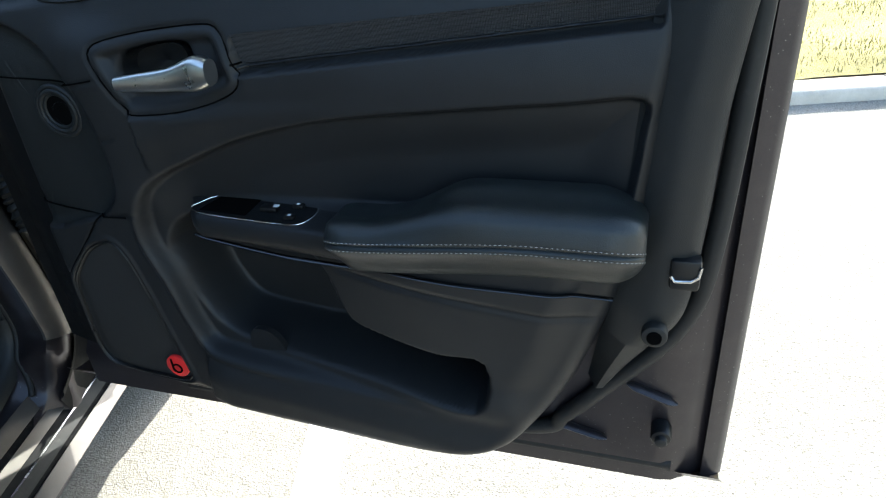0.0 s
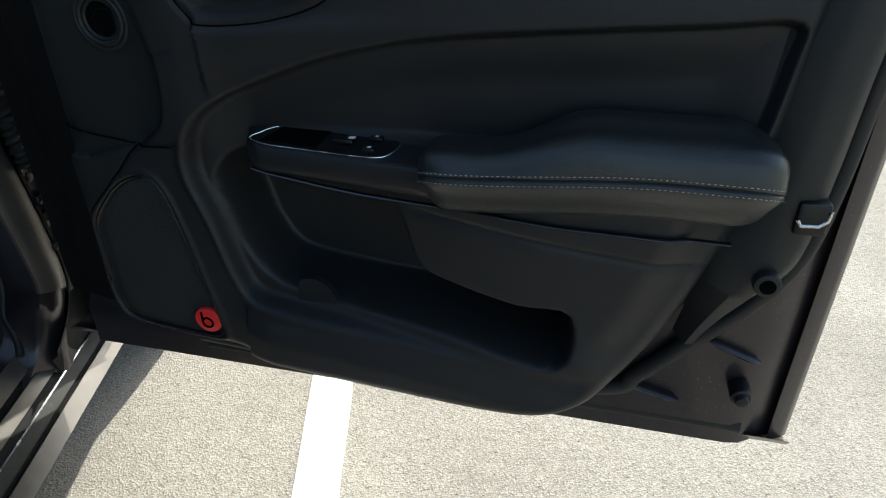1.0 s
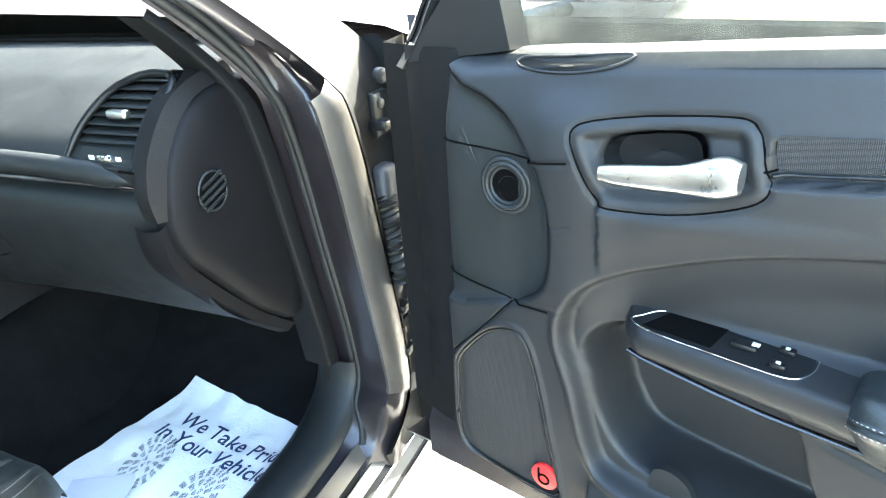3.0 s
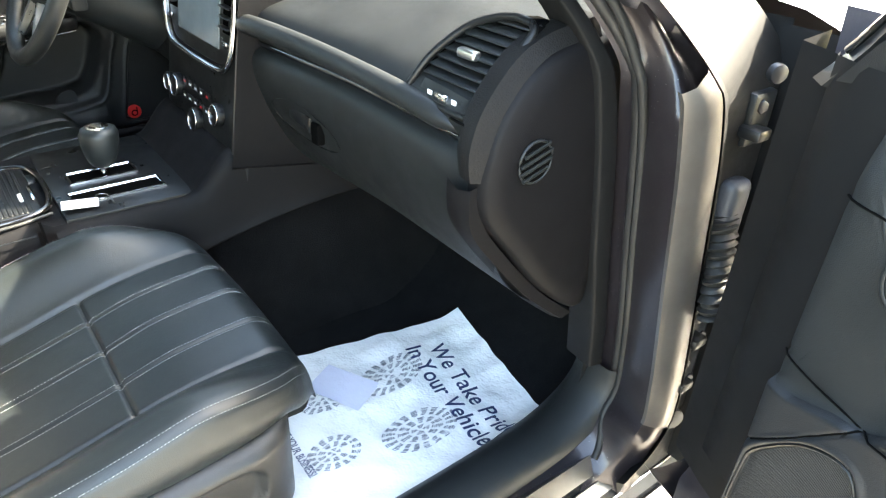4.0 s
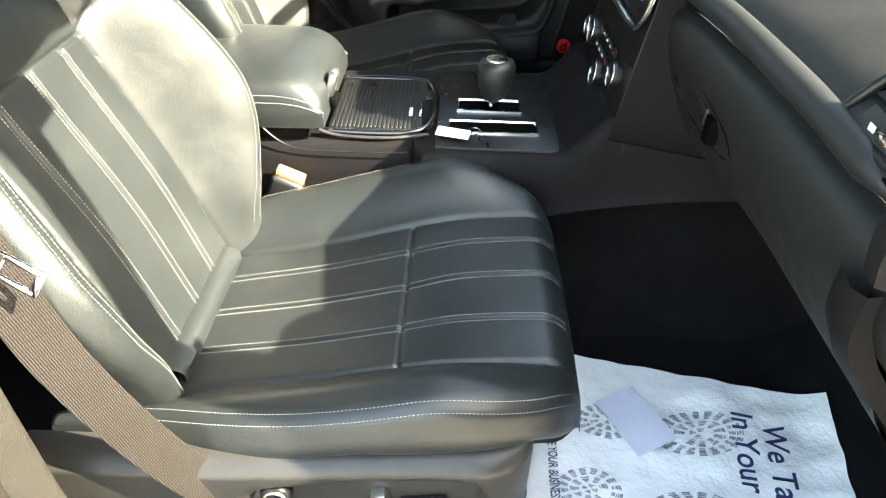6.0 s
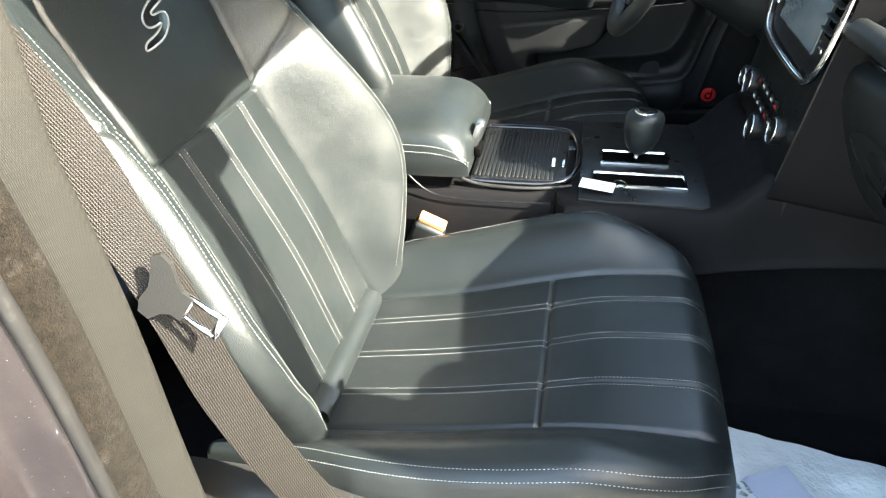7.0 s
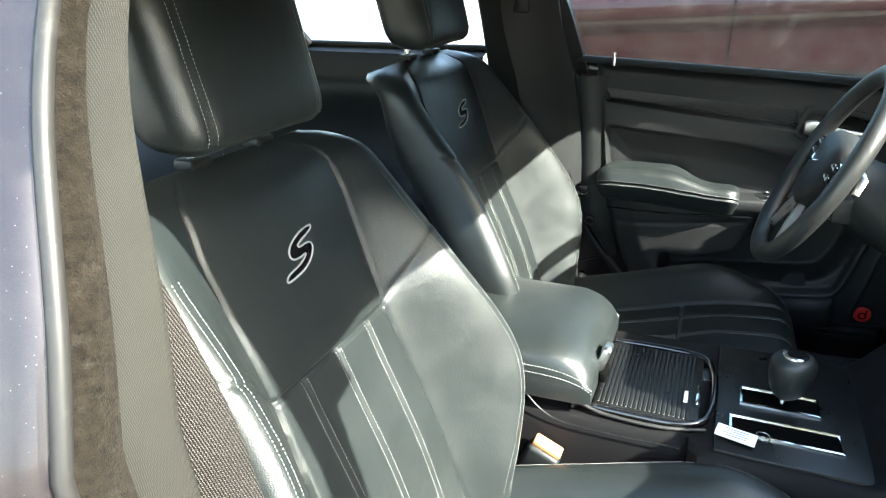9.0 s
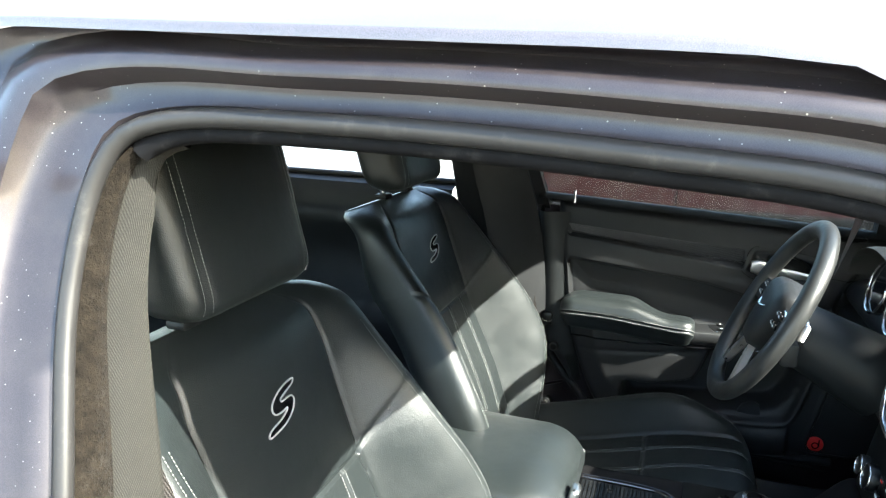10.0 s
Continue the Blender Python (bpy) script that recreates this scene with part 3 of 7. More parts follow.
def ring(off, x, floor_x=None, fo=None, fx=None, to=None, tx=0.0):
    """One closed ring of the jamb; fo and fx are its offset and x on the hinge side,
    to and tx its height over the opening and its step outwards along the roof."""
    p, nr = doorway(off)
    out = []
    if fo is not None:
        pf, _ = doorway(fo)
    if to is not None:
        base, _ = doorway(0.0)
    for k_, ((y, z), (ny, nz)) in enumerate(zip(p, nr)):
        xx = x
        if floor_x is not None:
            k = float(ss(0.2, 0.9, -nz))
            xx = x * (1 - k) + floor_x * k
        if fo is not None:
            k = float(ss(0.25, 0.75, ny) * ss(0.85, 0.45, nz))
            y, z = y * (1 - k) + pf[k_, 0] * k, z * (1 - k) + pf[k_, 1] * k
            xx = xx * (1 - k) + fx * k
        xw = tumble(z, xx)
        if to is not None and nz > 0:
            k = float(ss(0.10, 0.60, nz))
            if ny < 0:
                y = base[k_, 0] + max(-1.0, 1.4 * ny) * off
                z = base[k_, 1] + min(1.0, 1.4 * nz) * to
            else:
                y, z = y * (1 - k) + (base[k_, 0] + ny * to) * k, z * (1 - k) + (base[k_, 1] + nz * to) * k
            z += 0.020 * float(ss(0.20, 0.0, y)) * min(1.0, max(0.0, to / 0.06)) * k
            xw = xw * (1 - k) + (tumble(z, 0.768) + tx) * k
        out.append((xw, y, z))
    return np.array(out)


def loft_rings(name, rings, mat, label="", smooth=True, parent=None, sharp=50):
    return grid(name, np.array(rings), mat, parent or car, label, loop_v=True, sharp=sharp)


# painted jamb in steps from the seal out to the outer skin
JAMB = ((0.004, 0.735, 0.73, 0.004, 0.735, 0.0, -0.012), (0.010, 0.772, 0.755, 0.002, 0.775, 0.014, 0.008), (0.030, 0.785, 0.79, -0.008, 0.79, 0.020, 0.006), (0.048, 0.792, 0.815, -0.018, 0.81, 0.028, 0.010),
        (0.056, 0.806, 0.83, -0.027, 0.83, 0.033, 0.022), (0.060, 0.835, 0.83, -0.034, 0.850, 0.036, 0.031), (0.072, 0.848, 0.835, -0.036, 0.862, 0.040, 0.033), (0.090, 0.852, 0.842, -0.02, 0.872, 0.047, 0.031),
        (0.100, 0.862, 0.850, 0.015, 0.876, 0.050, 0.020), (0.108, 0.884, 0.858, 0.03, 0.868, 0.056, 0.015), (0.125, 0.897, 0.864, 0.05, 0.850, 0.0605, 0.020), (0.16, 0.90, 0.87, 0.11, 0.845, 0.0620, 0.032))
loft_rings("door_jamb", [ring(*q) for q in JAMB], PAINT_DUSTY_SHADED, "dusty door jamb, shade in its paint colour")
# the rubber seal and the fuzzy trim lip inside it
tube("door_seal", ring(0.003, 0.770, 0.752, to=0.0065, tx=0.004), 0.0076, SEAL_GREY, car, "grey rubber door seal", seg=12, closed=True, up=(1, 0, 0))
# stepped sill outside the seal: painted ledges, dark grooves and a scuffed rubber strip
def sill_ledge(x0, x1, lift, mat, label):
    """One long ledge of the sill between two distances outwards, on its slope."""
    o = 0.7071 * lift
    q = [(x0 + o, SILL_SUM - x0 + o), (x1 + o, SILL_SUM - x1 + o), (x1 - 0.012, SILL_SUM - x1 - 0.012), (x0 - 0.012, SILL_SUM - x0 - 0.012)]
    ys_ = np.linspace(0.10, 1.255, 40)
    P_ = [[(x + 0.0006 * noise.noise((y * 6, x * 40, 1)), y, z + 0.0008 * noise.noise((y * 5, z * 30, 3))) for x, z in q] for y in ys_]
    grid("sill_ledge", P_, mat, car, label, loop_v=True, cap=True, sharp=30)


SILL_SUM = 1.142
# the FLANGE ledges carry the sunlit ground's reflection in their colour
for x0_, x1_, lf_, mt_, lb_ in ((0.800, 0.8215, 0.003, FLANGE, "painted sill ledge, ground reflection in its colour"), (0.8215, 0.8305, -0.002, LIP_RUBBER, "dark sill groove"), (0.8305, 0.846, 0.003, FLANGE, "painted sill ledge, ground reflection in its colour"),
                                (0.846, 0.8555, 0.0, BLACK_TRIM_SHADE, "dark sill groove"), (0.8555, 0.8575, 0.003, STEEL, "thin bright sill seam"), (0.8575, 0.872, 0.001, RUBBER, "scuffed rubber sill strip"),
                                (0.872, 0.878, -0.003, LIP_RUBBER, "dark sill groove"), (0.878, 0.899, 0.003, FLANGE, "painted outer sill edge, ground reflection in its colour")):
    sill_ledge(x0_, x1_, lf_, mt_, lb_)


def arc(rings, test, mirror=False):
    """The stretch of the rings whose outward direction passes the test, as a strip."""
    _, nr = doorway(0)
    ok = np.array([bool(test(a, b)) for a, b in nr])
    first = next(i for i in range(len(ok)) if ok[i] and not ok[i - 1])
    ids = []
    i = first
    while ok[i % len(ok)] and len(ids) < len(ok):
        ids.append(i % len(ok))
        i += 1
    return np.array([[r[k] for k in ids] for r in rings])


PILLAR = lambda ny, nz: ny < -0.25
FRONT = lambda ny, nz: ny > 0.3 and nz < 0.75
FLANGE_RUN = lambda ny, nz: ny > 0.55 and -0.5 < nz < 0.55
LIP = lambda ny, nz: nz > -0.55 and ny < -0.60
SILL = lambda ny, nz: nz < 0.03 and ny > -0.75
RUN_TOP = lambda ny, nz: nz > -0.55 and -0.62 <= ny < 0.35
TRIM_RUN = lambda ny, nz: ny > 0.3 and -0.06 < nz < 0.75
ROOF = lambda ny, nz: nz > 0.93


def strip(name, rings, test, mat, label="", parent=None):
    return grid(name, arc(rings, test), mat, parent or car, label, sharp=60)


tube("outer_seal", arc([ring(0.036, 0.797, 0.815, -0.004, 0.785)], FRONT)[0], 0.006, RUBBER, car, "black secondary seal", seg=8, up=(1, 0, 0))
strip("felt_lip", [ring(-0.001, 0.768), ring(-0.007, 0.762), ring(-0.012, 0.750), ring(-0.013, 0.738), ring(-0.010, 0.729)], LIP, FELT, "dusty fuzzy felt lip")
strip("pillar_cloth", [ring(-0.010, 0.732), ring(-0.019, 0.723), ring(-0.025, 0.711), ring(-0.0295, 0.701), ring(-0.030, 0.696), ring(-0.026, 0.691), ring(0.0, 0.684), ring(0.05, 0.66), ring(0.16, 0.62)], PILLAR, CLOTH_GREY, "grey woven cloth pillar trim")
strip("pillar_trim", [ring(-0.003, 0.744), ring(-0.008, 0.7485), ring(-0.010, 0.7492), ring(-0.030, 0.7455), ring(-0.033, 0.7445), ring(-0.035, 0.742), ring(-0.0355, 0.735), ring(-0.030, 0.69)], TRIM_RUN, BLACK_TRIM_SHADE, "black plastic pillar trim")
strip("roof_lip", [ring(0.0, 0.766, to=0.004, tx=-0.002), ring(-0.004, 0.764, to=-0.003, tx=0.0), ring(-0.010, 0.760, to=-0.008, tx=-0.002), ring(-0.014, 0.752, to=-0.011, tx=-0.007), ring(-0.010, 0.729, to=-0.008, tx=-0.022)], RUN_TOP, LIP_RUBBER, "black dusty lip under the roof rail")
strip("sill_trim", [ring(0.012, 0.786), ring(-0.006, 0.782), ring(-0.014, 0.768), ring(-0.016, 0.735), ring(-0.008, 0.706), ring(0.012, 0.685), ring(0.05, 0.668)], SILL, PLASTIC, "scuffed black plastic sill trim")
strip("roof_edge", [ring(-0.006, 0.735), ring(-0.004, 0.70), ring(0.01, 0.62), ring(0.05, 0.55)], ROOF, VINYL, "grey cloth headliner edge")
# hinge side of the jamb, recessed, its shade painted black, with fender edge ahead
strip("hinge_pillar", [ring(0.0185, 0.880), ring(0.034, 0.874), ring(0.050, 0.858), ring(0.20, 0.853)], FRONT, BLACK_TRIM_SHADE, "hinge pillar with shade painted in as black")
# this flange is body paint; its brightness is reflected light set as colour
strip("jamb_flange", [ring(-0.036, 0.858), ring(-0.038, 0.8645), ring(-0.020, 0.8765), ring(0.012, 0.8805), ring(0.019, 0.877)], FLANGE_RUN, FLANGE, "jamb flange with bright reflection in its colour")


DARK_STEEL = plain("oiled_dark_steel", (0.05, 0.05, 0.052), 0.4, 0.8)


def hinge(z):
    rbox("hinge_plate", (0.850, 1.185, z), (0.03, 0.05, 0.07), 0.006, SATIN_BLACK, car, "black door hinge plate")
    rbox("hinge_arm", (0.866, 1.165, z - 0.012), (0.04, 0.03, 0.016), 0.005, SATIN_BLACK, car)
    disc("hinge_bolt", (0.864, 1.175, z + 0.018), (1, -0.4, 0), 0.009, 0.010, DARK_STEEL, car, seg=6, bev=0.002)
    disc("hinge_bolt", (0.864, 1.198, z - 0.022), (1, -0.4, 0), 0.008, 0.010, DARK_STEEL, car, seg=6, bev=0.002)


hinge(0.925)
hinge(0.605)
hinge(0.52)
# wiring boot between pillar and door
boot = np.array([(0.862, 1.16, 0.80), (0.875, 1.155, 0.76), (0.885, 1.15, 0.71), (0.90, 1.14, 0.66)])
P = crv(boot, 14)
rr = 0.021 + 0.0035 * np.sin(np.arange(len(P)) * 1.9)
a = np.linspace(0, 2 * math.pi, 14, endpoint=False)
grid("wiring_boot", np.array([[(p[0] + r * 0.8 * math.cos(q), p[1] + r * math.sin(q), p[2] + 0.3 * r * math.cos(q)) for q in a] for p, r in zip(P, rr)]), RUBBER, car, "ribbed rubber wiring boot", loop_v=True, cap=True)
rbox("connector_cover", (0.866, 1.165, 0.80), (0.03, 0.045, 0.10), 0.012, grained("dusty_grey_rubber", (0.045, 0.047, 0.053), 0.5, 0.2, 12, 300, 0.2, dust=0.1), car, "dusty grey connector cover", seg=3)
disc("jamb_plug", (0.872, 1.17, 0.43), (1, -0.5, 0), 0.020, 0.008, RUBBER, car, seg=20, bev=0.003)
disc("jamb_plug", (0.872, 1.175, 0.985), (1, -0.5, 0), 0.012, 0.01, DARK_STEEL, car, seg=16, bev=0.003)

# outer skin: front wing ahead of the door, rear door behind the pillar, roof
ys = np.linspace(1.225, 2.7, 17)
zs = np.linspace(0.30, 1.03, 15)
wing = [[(0.905 + 0.02 * math.sin((z - 0.3) * 3.1) - 0.10 * ((y - 1.225) / 1.475) ** 2, y, z - 0.05 * (y - 1.225) * (z - 0.3)) for y in ys] for z in zs]
wing += [[(x, y, z - 0.06 * (y - 1.225)) for y in ys] for x, z in ((0.86, 1.05), (0.78, 1.06), (0.0, 1.085), (-0.78, 1.06), (-0.9, 0.92), (-0.9, 0.3))]
grid("wing_edge", [[(x, 1.227, z) for z in zs] for x in (0.835, 0.86, 0.90, 0.912)], BLACK_TRIM_SHADE, car, "dark edge of the front wing")
grid("cowl", [[(x, 1.245, z) for x in np.linspace(-0.86, 0.84, 6)] for z in (0.965, 1.0, 1.035)], BLACK_TRIM_SHADE, car, "black cowl under the bonnet edge")
grid("bonnet", wing, PAINT, car, "grey bonnet with its wing")
ys = np.linspace(-1.0, 0.03, 14)
zs = np.linspace(0.27, 1.02, 16)
grid("rear_door_skin", [[(0.905 + 0.018 * math.sin((z - 0.27) * 4), y, z) for y in ys] for z in zs], PAINT, car, "grey rear door skin")
for z, dz in ((0.60, 0.0),):
    part_pts = np.array([(0.838, 0.125, 0.665), (0.868, 0.128, 0.665), (0.874, 0.128, 0.645), (0.868, 0.128, 0.625), (0.838, 0.125, 0.625)])
    tube("door_striker", crv(part_pts, 6), 0.006, STEEL, car, "steel door striker loop", seg=8, up=(0, 1, 0))
    rbox("striker_plate", (0.838, 0.118, 0.645), (0.012, 0.03, 0.085), 0.004, STEEL, car)

# roof panel over the cabin, its front edge curved; headliner under it
def liner_z(x, y):
    return 1.440 - 0.032 * (x / 0.64) ** 4 - 0.034 * (x / 0.64) ** 2 - (0.040 if y > -0.2 else 0.012) * ((y + 0.2) / 0.75) ** 2


def roof_z(x, y):
    """Outer roof: the edge line over the doors, and the crown between the edges."""
    edge = float(np.interp(y, [-1.75, -0.9, -0.05, 0.31, 0.42, 0.53, 0.60, 0.66], [1.385, 1.428, 1.432, 1.417, 1.414, 1.410, 1.404, 1.382]))
    crown = 0.085 * (1 - 0.20 * float(ss(0.30, 0.66, y))) * (1 - 0.35 * float(ss(-0.9, -1.75, y)))
    return edge + crown * (1 - min(1.0, abs(x) / 0.652) ** 3.6)


ys = np.linspace(-1.75, 0.66, 40)
xs = 0.652 * np.sin(np.linspace(-1, 1, 45) * math.pi / 2)
top = [[(x, y - 0.10 * (x / 0.652) ** 2 * (1 if y > 0.3 else 0) * (y - 0.3) / 0.36, roof_z(x, y)) for x in xs] for y in ys]
LIPS = ((0.0015, 0.001), (0.0027, 0.0035), (0.003, 0.008))
top = [[(r[0][0] - a, r[0][1], r[0][2] - b) for a, b in LIPS[::-1]] + r + [(r[-1][0] + a, r[-1][1], r[-1][2] - b) for a, b in LIPS] for r in top]
grid("roof", top, PAINT, car, "pale-reflecting grey roof panel")
und = [[(x * 0.62, y, liner_z(x * 0.64, y)) for x in np.linspace(-1, 1, 33)] for y in np.linspace(-1.75, 0.62, 30)]
grid("headliner", und, CLOTH_GREY, car, "grey cloth headliner")
hd = [[(x * 0.96, 0.655 - 0.10 * (x / 0.652) ** 2 - q * 0.03, roof_z(x, 0.66) * (1 - q) + (liner_z(x * 0.97, 0.62) - 0.045) * q) for x in xs] for q in (0.0, 0.5, 1.0)]
grid("windscreen_header", hd, VINYL, car, "dark windscreen header")
for sgn in (1, -1):
    a0 = np.array([(0.565, 0.50, 1.370), (0.65, 0.75, 1.265), (0.715, 0.95, 1.135), (0.75, 1.12, 1.02), (0.78, 1.30, 0.98)])
    a0[:, 0] = (a0[:, 0] + 0.012) * sgn
    tube("windscreen_pillar", crv(a0, 8), 0.030, PAINT if sgn > 0 else VINYL, car, "slim windscreen pillar", seg=14, flat=0.8)
# windscreen
ys = np.linspace(0.59, 1.45, 14)
xs = np.linspace(-0.66, 0.66, 21)
ws = grid("windscreen", [[(x * (0.90 + 0.28 * (y - 0.59)), y - 0.12 * (x / 0.66) ** 2, 1.375 - 0.44 * (y - 0.59) + 0.03 * math.sin((y - 0.59) * 3.4)) for x in xs] for y in ys], GLASS_CLEAR, car, "clear laminated windscreen")
ws.visible_shadow = False
# cabin floor, tunnel and firewall in dark carpet
fl = [(-1.0, 0.30), (-0.35, 0.30), (-0.2, 0.280), (0.55, 0.284), (0.95, 0.286), (1.12, 0.292), (1.30, 0.40), (1.42, 0.62), (1.44, 0.95)]
fl = crv(fl, 6)
grid("cabin_floor", [[(x, y, z + 0.006 * noise.noise((x * 9, y * 9, 0))) for x in np.linspace(-0.78, 0.745, 62)] for y, z in fl], CARPET, car, "black carpeted cabin floor")
grid("kick_panel", [[(0.722 + dx, y, z) for y in np.linspace(1.115, 1.44, 8)] for z, dx in ((0.27, -.01), (0.35, 0.0), (0.5, 0.006), (0.585, 0.006))], CARPET, car, "black carpeted kick panel")
# rear bulkhead: closes the cabin behind the rear bench
grid("parcel_shelf", [[(x, y, z) for x in np.linspace(-0.7, 0.7, 8)] for y, z in ((-1.02, 0.3), (-1.05, 0.7), (-1.1, 1.0), (-1.5, 1.02))], CARPET, car)
# left side of the body, seen across the cabin
left = []
for off, x in ((0.16, 0.90), (0.10, 0.88), (0.06, 0.85), (0.03, 0.80), (0.0, 0.775), (-0.02, 0.76), (-0.03, 0.735), (0.0, 0.69), (0.1, 0.66)):
    r_ = ring(off, x)
    r_[:, 0] = -r_[:, 0]
    left.append(r_)
grid("left_door_jamb", left, VINYL, car, "black trimmed far doorway", loop_v=True)
# far pillar trim and its belt
pc = crv([(-0.735, -0.02, 0.40), (-0.745, -0.025, 0.75), (-0.735, -0.03, 0.98), (-0.69, -0.045, 1.18), (-0.63, -0.06, 1.36)], 8)
ribbon("far_pillar_trim", pc, (0, 1, 0), 0.20, 0.03, VINYL, car, "black far pillar trim")

for wx in (0.80, -0.80):
    for wy in (1.78, -1.25):
        wh = tube("wheel", torus_pts((wx, wy, 0.34), (1, 0, 0), 0.265, 40), 0.082, RUBBER, car, "black tyre on a silver rim", closed=True, seg=14, up=(1, 0, 0))
        disc("rim", (wx + (0.05 if wx > 0 else -0.05), wy, 0.34), (1 if wx > 0 else -1, 0, 0), 0.21, 0.04, SATIN, wh, seg=36, bev=0.01)

# far rear door trim and rear bench, glimpsed between the seats
rd = [[(-0.735 + dx, y, z + 0.012 * (-y)) for y in np.linspace(-1.0, -0.16, 24)] for dx, z in ((0.0, 0.35), (0.02, 0.60), (0.045, 0.64), (0.05, 0.70), (0.03, 0.76), (0.0, 0.80), (0.0, 0.93), (0.022, 0.965), (0.026, 1.00), (0.020, 1.02), (0.012, 1.03), (0.018, 1.06), (0.005, 1.10), (-0.04, 1.115))]
grid("far_rear_trim", rd, VINYL, car, "black rear door trim")
tube("far_rear_belt", np.array([(-0.765, y, 1.118 - 0.012 * y) for y in np.linspace(-1.0, -0.16, 10)]), 0.009, RUBBER, car, seg=8)
tube("far_rear_frame", crv([(-0.76, -0.72, 1.12), (-0.74, -0.78, 1.20), (-0.70, -0.83, 1.30), (-0.66, -0.86, 1.38)], 8), 0.016, SATIN_BLACK, car, "black rear window frame", seg=8)
bench = thing("rear_bench", "black leather rear bench with pale stitching", "seat", (0, -0.6, 0.3))
P = []
for x in np.linspace(-0.66, 0.66, 40):
    k = 0.02 * math.cos(x * 7)
    P.append([(x, y, z) for y, z in crv([(-0.28, 0.34), (-0.26, 0.44), (-0.30, 0.50 + k), (-0.55, 0.48 + k), (-0.74, 0.47), (-0.80, 0.55), (-0.86 + k, 0.80), (-0.93 + k, 1.00), (-0.97, 1.04), (-1.03, 1.02)], 4)])
grid("bench_cover", P, LEATHER, bench, "black leather bench")
for xx in (-0.45, -0.40, 0.36, 0.41):
    stitches("stitching", np.array([(xx, -0.795 - 0.06 * t, 0.60 + 0.4 * t) for t in np.linspace(0, 1, 30)]), (0, 1, 0.2), THREAD, bench)
# roof rail and window line running on over the rear door
rail = [(0.0630, 0.034)] + [q[5:] for q in JAMB[:3:-1]] + [(0.024, 0.016), (0.010, 0.030), (-0.010, 0.052), (-0.030, 0.066), (-0.050, 0.068)]
rr_ = [[(tumble(1.352 + to, 0.768) + tx - 0.002 - 0.012 * max(0, -y - 0.2) ** 1.3, y, 1.352 + to + 0.016 * float(ss(0.08, -0.04, y)) - 0.018 * max(0, -y - 0.2) ** 2) for y in np.linspace(-0.10, -1.6, 36)] for to, tx in rail]
# rail takes the jamb's shade-darkened paint
grid("rear_roof_rail", rr_, PAINT_DUSTY_SHADED, car, "grey roof rail over the rear door")
tube("rear_window_trim", np.array([(0.712 - 0.03 * k, -0.03 - 0.5 * k, 1.333 - 0.01 * k) for k in np.linspace(0, 1, 8)]), 0.009, CHROME, car, "bright rear window trim", seg=8)
# nose, tail and quarters of the body, beyond the doors
P = []
for y, h, w in ((2.60, 0.975, 0.80), (2.72, 0.965, 0.80), (2.84, 0.935, 0.785), (2.93, 0.88, 0.75), (3.00, 0.76, 0.66), (3.03, 0.62, 0.45), (3.035, 0.55, 0.05)):
    lo_ = 0.24 + 0.25 * max(0.0, (y - 2.93) / 0.105) ** 3
    P.append([(w * a, y, lo_ + (h - lo_) * b) for a, b in ((-1, 0.1), (-1.0, 0.55), (-0.985, 0.88), (-0.9, 1.0), (-0.4, 1.02), (0.4, 1.02), (0.9, 1.0), (0.985, 0.88), (1.0, 0.55), (1, 0.1), (0.9, 0), (-0.9, 0))])
grid("front_bumper", P, PAINT, car, "grey nose and bumper", loop_v=True, cap=True, sharp=60)
for sg in (1, -1):
    q = []
    for y in np.linspace(-1.0, -2.55, 24):
        b = 0.905 - 0.10 * max(0, (-y - 1.7) / 0.85) ** 2
        arch = 0.30 + 0.38 * math.sqrt(max(0.0, 1 - ((y + 1.25) / 0.40) ** 2))
        q.append([(sg * (b + dx), y, max(z, arch) if z < 0.7 else z) for dx, z in ((-0.01, 0.30), (0.0, 0.5), (0.012, 0.7), (0.018, 0.85), (0.0, 0.98), (-0.05, 1.03), (-0.12, 1.05))])
    grid("rear_quarter", q, PAINT, car, "grey rear quarter panel")
    if sg < 0:
        grid("left_skin", [[(-0.905 - 0.018 * math.sin((z - 0.27) * 4), y, z) for y in np.linspace(-1.0, 1.225, 20)] for z in np.linspace(0.27, 1.0, 12)], PAINT, car, "grey outer skin of the far doors")
P = [[(x * (1 - 0.1 * max(0, (-y - 2.0) / 0.6)), y, z - 0.03 * (x / 0.78) ** 2) for x in np.linspace(-0.78, 0.78, 16)] for y, z in ((-1.74, 1.425), (-1.90, 1.31), (-2.05, 1.18), (-2.22, 1.09), (-2.48, 1.05), (-2.56, 0.98), (-2.58, 0.70), (-2.56, 0.32))]
grid("boot", P, PAINT, car, "grey boot lid and tail")

# ---- front doors: u runs from the hinge to the latch edge, w inward from the trim plane, z up ----
BOTTOM = [(0.205, 0.60), (0.205, 0.53), (0.222, 0.488), (0.27, 0.470), (0.42, 0.457), (0.63, 0.442), (0.76, 0.436), (0.83, 0.448), (0.888, 0.492), (0.941, 0.574), (0.988, 0.706), (1.012, 0.807), (1.028, 0.936), (1.042, 1.03)]
TOP = [(0.205, 0.66), (0.203, 0.78), (0.205, 0.90), (0.207, 1.00), (0.215, 1.036), (0.30, 1.052), (0.44, 1.060), (0.73, 1.078), (0.95, 1.092), (1.03, 1.096), (1.046, 1.09), (1.046, 1.07), (1.044, 1.05), (1.043, 1.04)]
